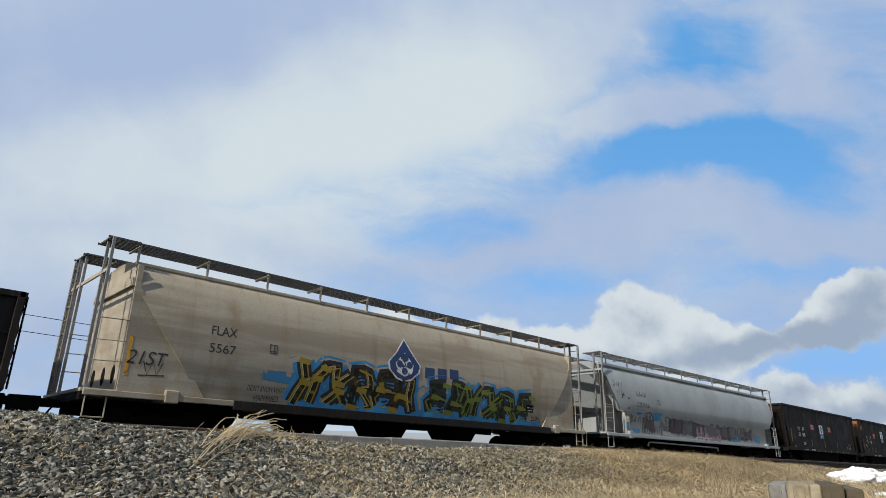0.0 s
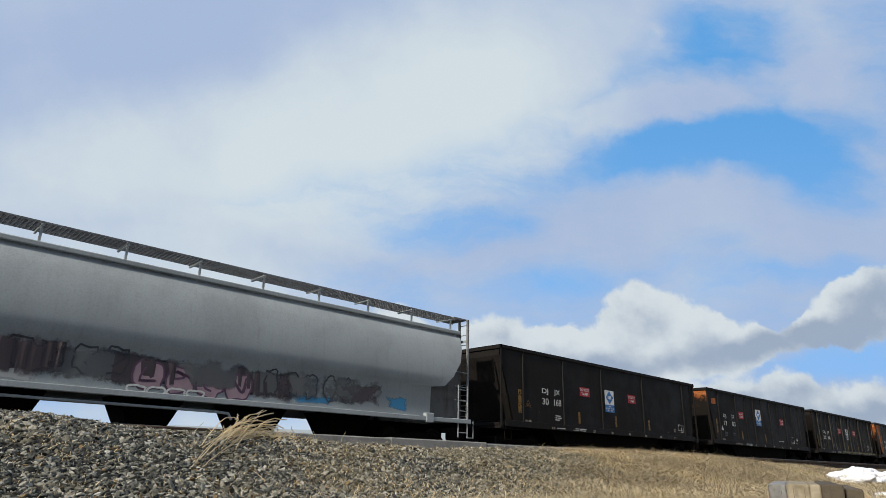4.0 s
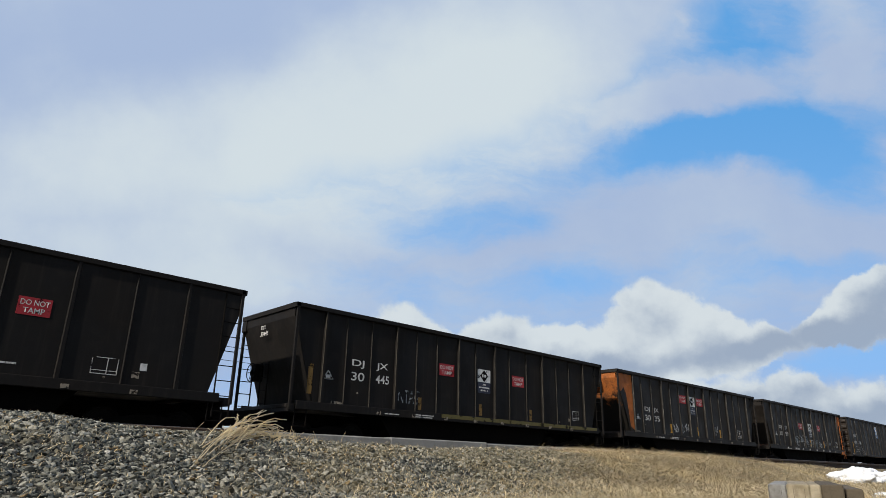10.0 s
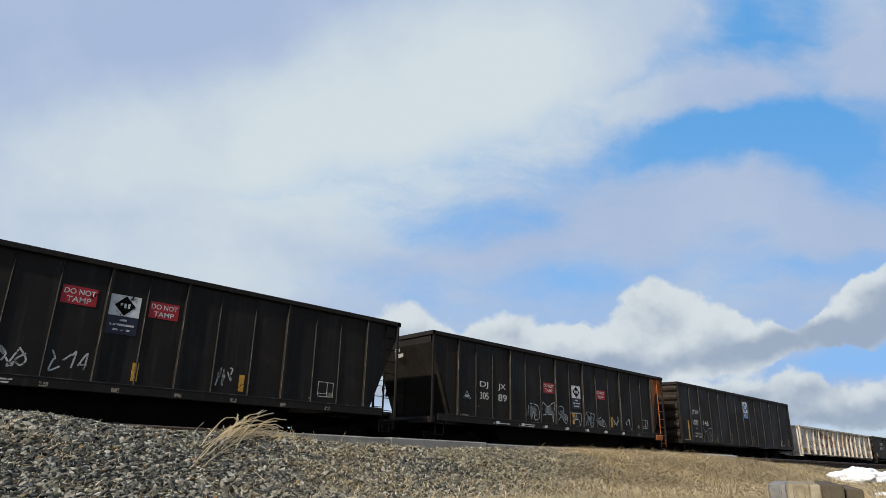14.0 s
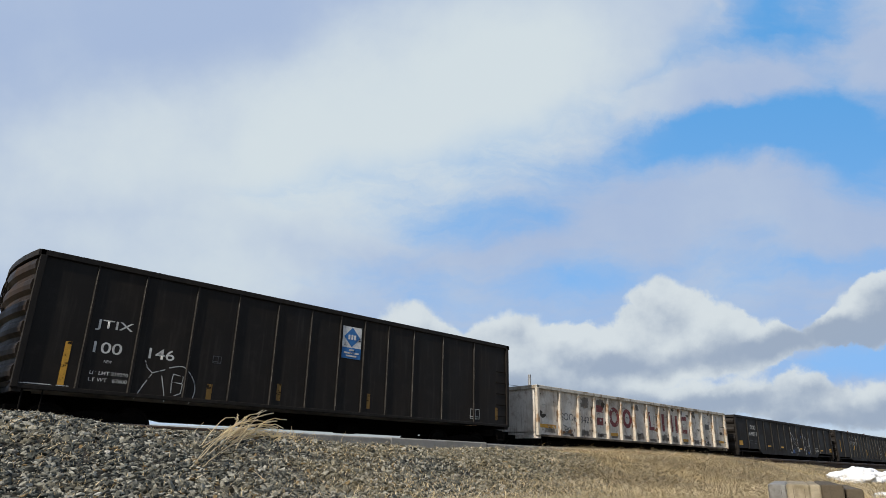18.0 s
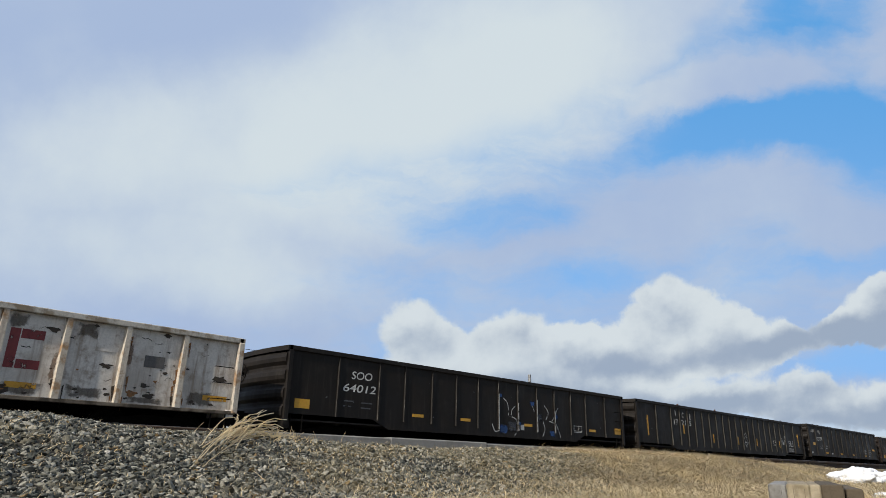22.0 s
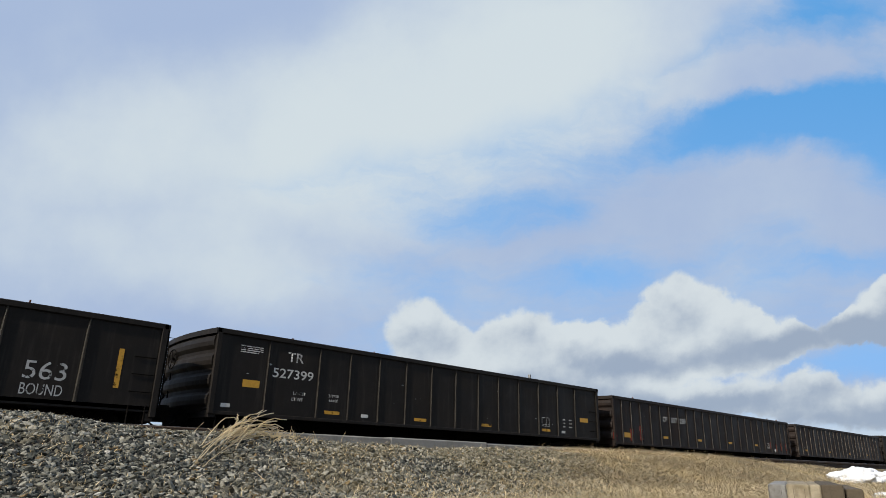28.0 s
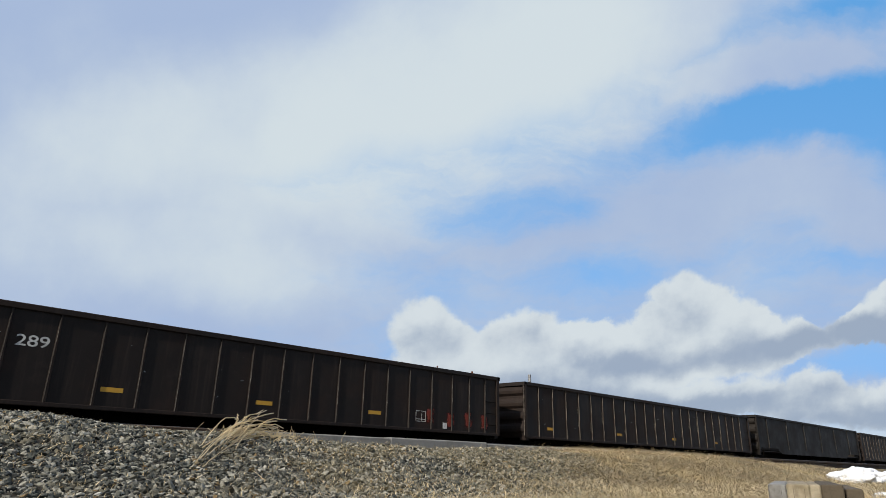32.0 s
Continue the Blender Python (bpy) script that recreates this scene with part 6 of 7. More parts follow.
def build_train():
    rng = random.Random(21)
    # wagon ahead of the hoppers
    w, L, y, ys = gondola("dark open wagon coupled ahead of a hopper", -122.2, -107.2, 2.9, 1.0, [-121.5 + 1.05 * k for k in range(14)], M["black"])
    end_gear(w, L, 2.9, 1.0, M["steel"])
    place(w, -122.2)

    x0 = -65.35
    w, L, y = djj("black high-sided open wagon with sloped ends and owner's sign", x0, -50.42, [-64.07, -61.6, -58.9, -55.55, -51.7], [], M["coal"], M["coal"], left=0.75, right=0.62)
    marks(w, x0, y, ("DJ", "30", -62.96, 0.38), ("JX", "168", -62.22, 0.38), 1.97, M["letter"])
    warn_board(w, -60.5 - x0, -59.8 - x0, 2.48, 2.84, y)
    owner_panel(w, -58.68 - x0, -57.98 - x0, 1.98, 2.88, y)
    warn_board(w, -56.83 - x0, -56.2 - x0, 2.48, 2.84, y)
    frame_box(w, -52.35 - x0, -51.86 - x0, 1.45, 1.80, y, M["letter_worn"])
    for a in (-60.66, -57.98, -55.2):
        decal("reflector_strip", a - x0, a + 0.13 - x0, 1.40, 1.84, M["yellow_dim"], w, y)
    decal("reflector_strip", -64.36 - x0, -64.18 - x0, 1.58, 2.40, M["yellow_dim"], w, y)
    triangle(w, -63.8 - x0, 1.82, y, mat="yellow_dim")
    small_print(w, -62.2 - x0, 1.62, y, (0.35, 0.42, 0.3), M["letter_worn"])

    x0 = -48.86
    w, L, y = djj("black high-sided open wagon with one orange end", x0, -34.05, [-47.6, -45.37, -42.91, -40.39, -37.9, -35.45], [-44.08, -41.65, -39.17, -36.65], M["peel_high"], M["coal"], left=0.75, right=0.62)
    marks(w, x0, y, ("DJ", "13", -47.1, 0.36), ("JX", "03", -46.05, 0.36), 2.06, M["letter"])
    polydecal("warning_triangle", [(-47.52 - x0, 1.80), (-47.22 - x0, 1.80), (-47.37 - x0, 2.03)], M["letter"], w, y, 0.002, "small white warning triangle")
    small_print(w, -47.1 - x0, 1.72, y, (0.34, 0.38, 0.3), M["letter_faded"], 0.09, 0.04)
    small_print(w, -46.1 - x0, 1.70, y, (0.34, 0.38), M["letter_faded"], 0.09, 0.04)
    decal("reflector_strip", -48.05 - x0, -47.92 - x0, 1.58, 2.35, M["yellow_dim"], w, y)
    warn_board(w, -45.02 - x0, -44.4 - x0, 2.52, 2.90, y)
    owner_panel(w, -42.62 - x0, -41.86 - x0, 2.26, 3.18, y)
    warn_board(w, -38.86 - x0, -38.25 - x0, 2.48, 2.85, y)
    for a in (-44.9, -41.55):
        decal("reflector_strip", a - x0, a + 0.15 - x0, 1.40, 1.84, M["yellow_dim"], w, y)
    frame_box(w, -37.3 - x0, -36.76 - x0, 1.46, 1.82, y, M["letter_worn"])
    decal("pale_plate", -36.3 - x0, -36.15 - x0, 1.62, 1.78, M["letter"], w, y)
    small_print(w, -39.4 - x0, 1.52, y, (0.75,), M["letter_worn"])
    decal("bare_patch", -48.4 - x0, -47.9 - x0, 3.1, 3.4, M["orange"], w, y)

    x0 = -32.5
    w, L, y = djj("black high-sided open wagon with sloped ends and grimy sill", x0, -17.7, [-31.5, -28.9, -26.2, -24.4, -21.7, -19.0], [-30.75, -29.85, -28.06, -27.18, -25.36, -23.6, -22.64, -20.8, -19.97], M["coal"], M["coal"], edge="dim_edge", left=0.75, right=0.75)
    marks(w, x0, y, ("DJ", "30", -30.52, 0.44), ("JX", "445", -29.64, 0.44), 1.99, M["letter"])
    warn_board(w, -27.08 - x0, -26.40 - x0, 2.50, 2.88, y)
    owner_panel(w, -25.26 - x0, -24.62 - x0, 2.1, 2.9, y, True)
    warn_board(w, -23.45 - x0, -22.78 - x0, 2.48, 2.86, y)
    for a in (-27.95, -25.18, -22.5):
        decal("reflector_strip", a - x0, a + 0.14 - x0, 1.34, 1.72, M["yellow_dim"], w, y)
    triangle(w, -31.3 - x0, 1.95, y)
    end_words(w, "DJJX", 0.35, 3.34, 0.13, M["letter"], -0.024)
    end_words(w, "30445", 0.35, 3.16, 0.13, M["letter"], -0.024)
    lettering("graffiti_word", "NTAG", -28.75 - x0, 1.5, 0.40, M["chalk_dim"], w, y, 0.85)
    frame_box(w, -19.8 - x0, -19.4 - x0, 1.5, 1.85, y, M["letter_worn"])
    decal("grimy_sill", -27.0 - x0, -18.25 - x0, 1.16, 1.28, M["olive_grime"], w, -HW + 0.008, 0.002, "olive-yellow grime along the sill")
    decal("reflector_strip", -31.95 - x0, -31.8 - x0, 1.5, 2.3, M["yellow_dim"], w, y)

    x0 = -16.4
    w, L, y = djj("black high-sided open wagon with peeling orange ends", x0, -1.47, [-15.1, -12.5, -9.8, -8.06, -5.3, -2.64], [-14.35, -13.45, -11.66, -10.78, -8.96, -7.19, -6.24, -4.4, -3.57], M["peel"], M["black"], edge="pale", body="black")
    orange_patches(w, x0, L, y)
    marks(w, x0, y, ("DJ", "30", -14.15, 0.46), ("JX", "35", -13.32, 0.42), 1.84, M["letter_worn"])
    warn_board(w, -10.72 - x0, -10.02 - x0, 2.86, 3.25, y)
    owner_panel(w, -9.75 - x0, -9.1 - x0, 2.36, 3.24, y, True)
    warn_board(w, -8.9 - x0, -8.22 - x0, 2.84, 3.22, y)
    triangle(w, -14.78 - x0, 1.86, y)
    for a, b in ((-11.6, -11.1), (-10.7, -10.0), (-7.1, -6.7)):
        scribble(w, rng, a - x0, b - x0, 1.42, 1.92, M["chalk"], y, 3, 0.035)
    for a in (-11.85, -9.05, -6.5):
        decal("reflector_strip", a - x0, a + 0.14 - x0, 1.38, 1.78, M["yellow"], w, y)
    frame_box(w, -4.2 - x0, -3.7 - x0, 1.45, 1.85, y, M["letter_worn"])
    plate = decal("number_plate", 0, 0.9, 0, 0.5, M["steel"], w, 0.0, 0.004)
    plate.data.transform(Matrix(((0, 1, 0, -0.024), (-1, 0, 0, 0.2), (0, 0, 1, 3.15), (0, 0, 0, 1))))
    end_words(w, "DJJX", 0.1, 3.42, 0.15, M["letter"], -0.032)
    end_words(w, "3035", 0.1, 3.20, 0.15, M["letter"], -0.032)

    x0 = -0.04
    w, L, y = djj("black high-sided open wagon with graffiti and an orange end", x0, 14.94, [1.19, 3.84, 6.53, 8.37, 11.15, 13.82], [2.06, 2.9, 4.71, 5.6, 7.44, 9.32, 10.24, 12.06, 12.92], M["black"], M["orange"], edge="pale", body="black")
    orange_patches(w, x0, L, y, False)
    part("orange_step", Shape().box(L - 1.0, L - 0.42, -HW - 0.02, -HW + 0.10, 1.00, 1.22, 0.02), M["orange"], w, "orange corner step")
    marks(w, x0, y, ("DJ", "305", 2.26, 0.42), ("JX", "89", 3.2, 0.40), 1.90, M["letter"])
    warn_board(w, 5.77 - x0, 6.45 - x0, 2.42, 2.80, y)
    owner_panel(w, 7.6 - x0, 8.2 - x0, 1.96, 2.86, y, True)
    warn_board(w, 9.34 - x0, 10.0 - x0, 2.46, 2.84, y)
    triangle(w, 1.63 - x0, 1.88, y)
    end_words(w, "DJJX", 0.35, 3.34, 0.13, M["letter"], -0.024)
    end_words(w, "30589", 0.35, 3.16, 0.13, M["letter"], -0.024)
    for (a, b, lo, hi), lines in zip(((5.68, 6.44, 1.36, 2.10), (6.57, 7.27, 1.34, 1.98), (7.42, 8.20, 1.34, 1.80), (8.38, 9.12, 1.34, 1.90), (9.26, 9.97, 1.38, 1.72), (4.82, 5.5, 1.36, 1.95)), THROW):
        for n, line in enumerate(lines):
            pts = [(a + (b - a) * u - x0, lo + (hi - lo) * v) for u, v in curve_pts(*line, n=4)]
            if n == 0:
                body = polydecal("graffiti", pts, M["throw_fill"], w, y, 0.001, "grey filled spray shape")
            stroke("graffiti_outline", pts, 0.030, M["chalk"], body, y - 0.003 - 0.0005 * n)
    scribble(w, rng, 10.5 - x0, 11.0 - x0, 1.45, 1.85, M["chalk"], y, 3, 0.025)
    scribble(w, rng, 11.4 - x0, 11.9 - x0, 1.45, 1.8, M["chalk"], y, 2, 0.025)
    frame_box(w, 12.92 - x0, 13.42 - x0, 1.46, 1.84, y, M["letter"])
    for a in (7.6, 10.35):
        decal("reflector_strip", a - x0, a + 0.14 - x0, 1.38, 1.80, M["yellow"], w, y)
    for k in range(7):
        decal("sill_reflector", 3.0 - x0 + 1.35 * k, 3.16 - x0 + 1.35 * k, 1.12, 1.21, M["letter"], w, -HW - 0.001)

    # tall smooth wagon
    x0 = 16.5
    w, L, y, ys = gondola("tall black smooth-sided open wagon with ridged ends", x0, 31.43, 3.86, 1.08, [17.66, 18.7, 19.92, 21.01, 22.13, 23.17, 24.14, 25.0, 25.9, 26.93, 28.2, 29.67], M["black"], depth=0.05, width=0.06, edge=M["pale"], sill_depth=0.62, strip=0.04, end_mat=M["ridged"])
    end_gear(w, L, 3.86, 1.08, M["steel"])
    place(w, x0)
    y = ys
    lettering("reporting_mark", "JTIX", 17.8 - x0, 2.38, 0.24, M["letter"], w, y, 0.78)
    lettering("number", "100", 17.84 - x0, 1.90, 0.24, M["letter"], w, y, 0.58)
    lettering("number", "146", 19.0 - x0, 1.91, 0.24, M["letter"], w, y, 0.58)
    lettering("data_line", "LD LMT 219200", 17.86 - x0, 1.44, 0.08, M["letter_worn"], w, y, 0.78)
    lettering("data_line", "LT WT   67800", 17.86 - x0, 1.30, 0.08, M["letter_worn"], w, y, 0.78)
    lettering("data_line", "NEW", 18.1 - x0, 1.70, 0.06, M["letter_worn"], w, y, 0.16)
    frame_box(w, 20.5 - x0, 20.72 - x0, 1.98, 2.16, y, M["letter_faded"])
    decal("reflector_strip", 20.45 - x0, 20.58 - x0, 1.12, 1.48, M["yellow_dim"], w, y)
    small_print(w, 16.62 - x0, 1.16, y, (0.9,), M["letter_worn"], 0.05, 0.02)
    small_print(w, 20.4 - x0, 1.08, y, (0.4,), M["letter_worn"], 0.05, 0.02)
    owner_panel(w, 24.22 - x0, 24.88 - x0, 2.58, 3.50, y)
    decal("reflector_strip", 17.3 - x0, 17.42 - x0, 1.16, 2.06, M["yellow"], w, y)
    for a in (22.3, 25.2, 30.75):
        decal("reflector_strip", a - x0, a + 0.12 - x0, 1.24, 1.66, M["yellow_dim"], w, y)
    frame_box(w, 29.5 - x0, 29.95 - x0, 1.22, 1.54, y, M["letter"])
    for pts in ([(18.95, 1.86), (19.02, 1.70), (19.14, 1.60), (19.42, 1.70)], [(19.14, 1.58), (18.98, 1.30), (18.84, 1.0)], [(19.36, 1.56), (19.46, 1.2), (19.5, 0.98)],
                [(19.62, 1.62), (19.86, 1.58), (19.84, 1.42), (19.6, 1.44)], [(19.86, 1.42), (19.84, 1.2), (19.7, 1.14)], [(19.62, 1.62), (19.6, 1.44), (19.62, 1.2)]):
        stroke("graffiti", [(a - x0, b) for a, b in pts], 0.022, M["chalk"], w, y)
    stroke("graffiti", [(a - x0, b) for a, b in curve_pts((19.5, 1.75), (19.85, 1.80), (20.12, 1.5), (20.16, 1.2), (20.05, 0.98))], 0.022, M["chalk"], w, y)
    lettering("end_mark", "JTIX 100146", 0, 0, 0.13, M["letter"], w, 0).data.transform(Matrix(((0, 1, 0, -0.06), (-1, 0, 0, -0.2), (0, 0, 1, 3.52), (0, 0, 0, 1))))

    # white wagon
    x0 = 33.07
    w, L, y, ys = gondola("chipped white open wagon with rusty ribs and maroon marks", x0, 49.31, 2.64, 0.86, [34.51, 35.75, 36.88, 37.86, 38.92, 40.0, 41.1, 42.2, 43.2, 44.25, 45.4, 46.6, 47.9], M["white"], M["white_rib"], depth=0.12, width=0.14, ends="flat", chord_mat=M["cream_chord"], strip=0.03, sill_mat=M["grimy_white"])
    end_gear(w, L, 2.64, 0.86, M["steel"])
    place(w, x0)
    y = ys
    lettering("reporting_mark", "SOO", 34.62 - x0, 1.48, 0.27, M["letter_faded"], w, y, 0.84)
    lettering("number", "6", 35.5 - x0, 1.47, 0.25, M["letter_faded"], w, y, 0.16)
    lettering("number", "3425", 35.95 - x0, 1.45, 0.25, M["letter_faded"], w, y, 0.80)
    for a, b in ((38.04, 38.84), (39.10, 39.86)):
        ring = [(math.cos(k * math.tau / 20), math.sin(k * math.tau / 20)) for k in range(20)]
        cx, cz, rx, rz = (a + b) / 2 - x0, 1.81, (b - a) / 2, 0.41
        V = [(cx + rx * c, y, cz + rz * s) for c, s in ring] + [(cx + rx * 0.5 * c, y, cz + rz * 0.56 * s) for c, s in ring]
        F = [(k, (k + 1) % 20, 20 + (k + 1) % 20, 20 + k) for k in range(20)]
        part("maroon_ring", mesh_of("maroon_ring", V, F, M["maroon"]), None, w, "large worn maroon ring")
    # the owner's name as plain maroon bars
    for a, b, lo, hi in ((37.08, 37.62, 1.94, 2.22), (37.05, 37.58, 1.42, 1.72), (41.30, 41.50, 1.58, 2.22), (41.30, 41.82, 1.42, 1.57), (42.56, 42.78, 1.42, 2.21),
                         (43.38, 43.58, 1.42, 2.21), (43.86, 44.06, 1.42, 2.21), (44.40, 44.58, 1.42, 2.21), (44.60, 45.02, 2.02, 2.21), (44.60, 45.02, 1.42, 1.60)):
        decal("maroon_bar", a - x0, b - x0, lo, hi, M["maroon"], w, y, 0.002)
    for k in range(40):
        a = rng.choice((34.51, 35.75, 36.88, 37.86, 38.92, 40.0, 41.1, 42.2, 43.2, 44.25, 45.4, 46.6, 47.9)) + rng.choice((-1, 1)) * rng.uniform(0.09, 0.15) - x0
        z, h, r = rng.uniform(1.0, 2.45), rng.uniform(0.08, 0.45), rng.uniform(0.012, 0.04)
        polydecal("rust_run", [(a - r, z), (a + r * 0.3, z - h), (a + r, z - h * 0.3), (a + r * 0.8, z + 0.04)], M["rust_run"] if k % 3 else M["chip"], w, y - 0.0004 * (k % 4), 0.001)
    for k in range(26):
        a, z = rng.uniform(33.4, 48.9) - x0, rng.uniform(0.95, 2.48)
        stroke("scratch", [(a + q * rng.uniform(0.03, 0.10), z + rng.uniform(-0.05, 0.05)) for q in range(4)], rng.uniform(0.008, 0.022), M["chip"], w, y - 0.0025)
    part("data_plate", Shape().box(46.0 - x0, 46.35 - x0, y - 0.008, y, 1.95, 2.45, 0.003), M["white"], w, "bare white placard")
    part("data_plate", Shape().box(47.05 - x0, 47.5 - x0, y - 0.006, y, 1.72, 1.98, 0.002), M["shade_grey"], w, "small dark data plate")
    decal("reflector_strip", 33.25 - x0, 34.3 - x0, 1.14, 1.27, M["yellow"], w, y)
    for a in (38.1, 44.5):
        decal("reflector_strip", a - x0, a + 0.55 - x0, 1.04, 1.16, M["yellow"], w, y)
    decal("reflector_strip", 48.5 - x0, 49.1 - x0, 1.1, 1.22, M["yellow"], w, y)
    # bands of soot and rust where the sides meet the floor and beside the ribs
    for a in (34.0, 35.1, 36.3, 37.4, 38.4, 39.5, 40.5, 41.6, 42.7, 43.7, 44.8, 46.0, 47.2, 48.5):
        spray(w, rng, a - 0.55 - x0, a + 0.5 - x0, 0.90, rng.uniform(1.05, 1.35), M["soot"], y - 0.0012)
        if rng.random() < 0.6:
            spray(w, rng, a - 0.5 - x0, a + rng.uniform(-0.1, 0.5) - x0, rng.uniform(1.9, 2.2), 2.54, M["soot"], y - 0.0012)
    for a in (34.51, 35.75, 36.88, 37.86, 38.92, 40.0, 41.1, 42.2, 43.2, 44.25, 45.4, 46.6, 47.9):
        for side in (-1, 1):
            if rng.random() < 0.75:
                lo = rng.uniform(0.95, 1.7)
                spray(w, rng, a + side * 0.13 - 0.07 - x0, a + side * 0.13 + 0.07 - x0, lo, lo + rng.uniform(0.4, 0.9), M["rust_stain"], y - 0.0016)
    for pts in (curve_pts((34.75, 1.30), (35.0, 1.22), (35.1, 1.05), (34.85, 1.10)), curve_pts((35.0, 1.12), (35.2, 1.24), (35.3, 1.02)), curve_pts((35.3, 1.16), (35.42, 1.02), (35.5, 1.18))):
        stroke("graffiti", [(p - x0, q) for p, q in pts], 0.03, M["letter_faded"], w, y - 0.003)
    for k in range(120):
        a, b = rng.uniform(33.2, 49.0), rng.uniform(0.95, 2.5) if k % 3 else rng.uniform(0.9, 1.12)
        r = rng.uniform(0.015, 0.06) if k % 4 else rng.uniform(0.06, 0.17)
        n = 11
        pts = [(a - x0 + r * 1.6 * rng.uniform(0.35, 1.0) * math.cos(q * math.tau / n), b + r * 0.8 * rng.uniform(0.35, 1.0) * math.sin(q * math.tau / n)) for q in range(n)]
        polydecal("paint_chip", pts, M["chip"] if k % 7 else M["rust_run"], w, y - 0.0005 * (k % 5), 0.002)

    low = [("black low open wagon with yellow reflectors and spray marks", 50.65, 67.07, 2.68, 0.70, [52.28, 53.73, 54.73, 55.86, 56.94, 57.98, 59.01, 60.06, 61.14, 62.22, 63.28, 64.3, 65.69], "black", 0.25),
           ("long black open wagon with closely set ribs", 68.23, 89.29, 2.70, 0.66, [70.0, 71.43] + [72.3 + 0.8125 * k for k in range(18)] + [87.64], "black", 0.20),
           ("black open wagon with worn white numbers", 90.5, 107.04, 2.83, 0.84, [91.95, 93.5, 94.53, 95.59, 96.63, 97.69, 98.77, 99.85, 100.88, 101.98, 103.12, 104.3, 105.44], "black", 0.0),
           ("long dark brown open wagon with red scrapes at its foot", 108.2, 128.65, 2.68, 0.76, [108.9, 109.66, 110.45] + [111.35 + 0.883 * k for k in range(14)] + [123.7, 124.57, 125.5, 126.4, 127.2, 127.97], "brown", 0.0),
           ("long rusty brown open wagon with scraped ribs", 130.1, 150.2, 2.68, 0.76, [130.05 + 0.86 * k for k in range(23)], "brown", 0.0),
           ("long black smooth-sided open wagon with a rounded top edge", 151.4, 171.5, 2.86, 0.76, [153 + 3.2 * k for k in range(6)], "black", 0.3),
           ("brown open wagon with pale scraped ribs", 172.5, 192.5, 2.80, 0.76, [173.3 + 0.9 * k for k in range(22)], "brown", 0.0)]
    made = []
    for k, (label, x0, x1, top, sill, ribs, mat, belly) in enumerate(low):
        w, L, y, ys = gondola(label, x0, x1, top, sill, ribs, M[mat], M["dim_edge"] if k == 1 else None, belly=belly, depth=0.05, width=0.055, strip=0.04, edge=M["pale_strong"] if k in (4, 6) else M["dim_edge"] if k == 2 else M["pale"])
        end_gear(w, L, top, sill + belly, M["steel"])
        place(w, x0)
        made.append((w, x0, ys))
    # scuffs and small chips on the sides
    for w, x0, y in made[:5]:
        span = 15.5
        for k in range(16):
            a, z, r = rng.uniform(0.8, span), rng.uniform(1.1, 2.3), rng.uniform(0.012, 0.05)
            pts = [(a + r * 1.8 * rng.uniform(0.3, 1.0) * math.cos(q * math.tau / 7), z + r * 0.6 * rng.uniform(0.3, 1.0) * math.sin(q * math.tau / 7)) for q in range(7)]
            polydecal("scuff", pts, M["chalk_dim"] if k % 3 else M["letter_faded"], w, y - 0.0003 * (k % 3), 0.001)
    w, x0, y = made[0]
    lettering("reporting_mark", "SOO", 52.72 - x0, 2.02, 0.22, M["letter"], w, y, 0.74, slant=0.15)
    lettering("number", "64012", 52.46 - x0, 1.66, 0.22, M["letter"], w, y, 1.15, slant=0.15)
    small_print(w, 52.5 - x0, 1.42, y, (0.35, 0.3), M["letter_faded"], 0.14)
    small_print(w, 53.1 - x0, 1.40, y, (0.4, 0.36), M["letter_faded"], 0.14)
    for a in (55.06, 57.15, 60.4, 64.5):
        decal("reflector_strip", a - x0, a + 0.46 - x0, 1.12, 1.21, M["yellow_solid"], w, y)
    for a in (50.95, 66.4):
        decal("reflector_plate", a - x0, a + 0.46 - x0, 1.1, 1.34, M["yellow_solid"], w, y)
    frame_box(w, 63.45 - x0, 64.0 - x0, 1.05, 1.3, y, M["letter"])
    decal("pale_plate", 60.2 - x0, 60.4 - x0, 0.98, 1.16, M["letter"], w, y)
    for pts in (curve_pts((59.28, 2.02), (59.51, 1.83), (59.54, 1.45)), curve_pts((59.91, 1.78), (59.74, 1.64), (59.69, 1.46)), curve_pts((59.72, 1.41), (59.97, 1.31), (60.03, 1.0), (59.86, 0.76)),
                curve_pts((58.68, 1.12), (58.83, 0.88), (59.06, 0.92)), curve_pts((60.89, 1.86), (61.0, 1.68)), curve_pts((61.61, 1.92), (61.83, 1.69), (61.69, 1.42)),
                curve_pts((61.5, 1.35), (61.61, 1.08), (61.45, 0.78)), curve_pts((62.44, 1.89), (62.24, 1.59), (62.06, 1.39)), curve_pts((62.29, 1.31), (62.46, 1.04), (62.58, 0.8)), curve_pts((61.9, 1.38), (62.3, 1.28))):
        stroke("graffiti", [(a - x0, b) for a, b in pts], 0.032, M["chalk"], w, y)
    for a, z0, z1 in ((59.01, 0.95, 2.14), (61.14, 0.95, 2.1), (62.22, 0.96, 1.77), (60.06, 0.95, 1.9)):
        decal("graffiti", a - 0.02 - x0, a + 0.02 - x0, z0, z1, M["chalk"], w, -HW + 0.009)
    for a, b, r in ((59.28, 0.98, 0.24), (59.12, 2.08, 0.13), (60.9, 1.95, 0.15), (62.06, 0.92, 0.20), (62.3, 1.53, 0.15), (60.15, 1.2, 0.10)):
        pts = [(a - x0 + 1.2 * r * math.cos(q * math.tau / 12), b + r * rng.uniform(0.6, 1) * math.sin(q * math.tau / 12)) for q in range(12)]
        polydecal("graffiti", pts, M["spray_navy"], w, y, 0.001)
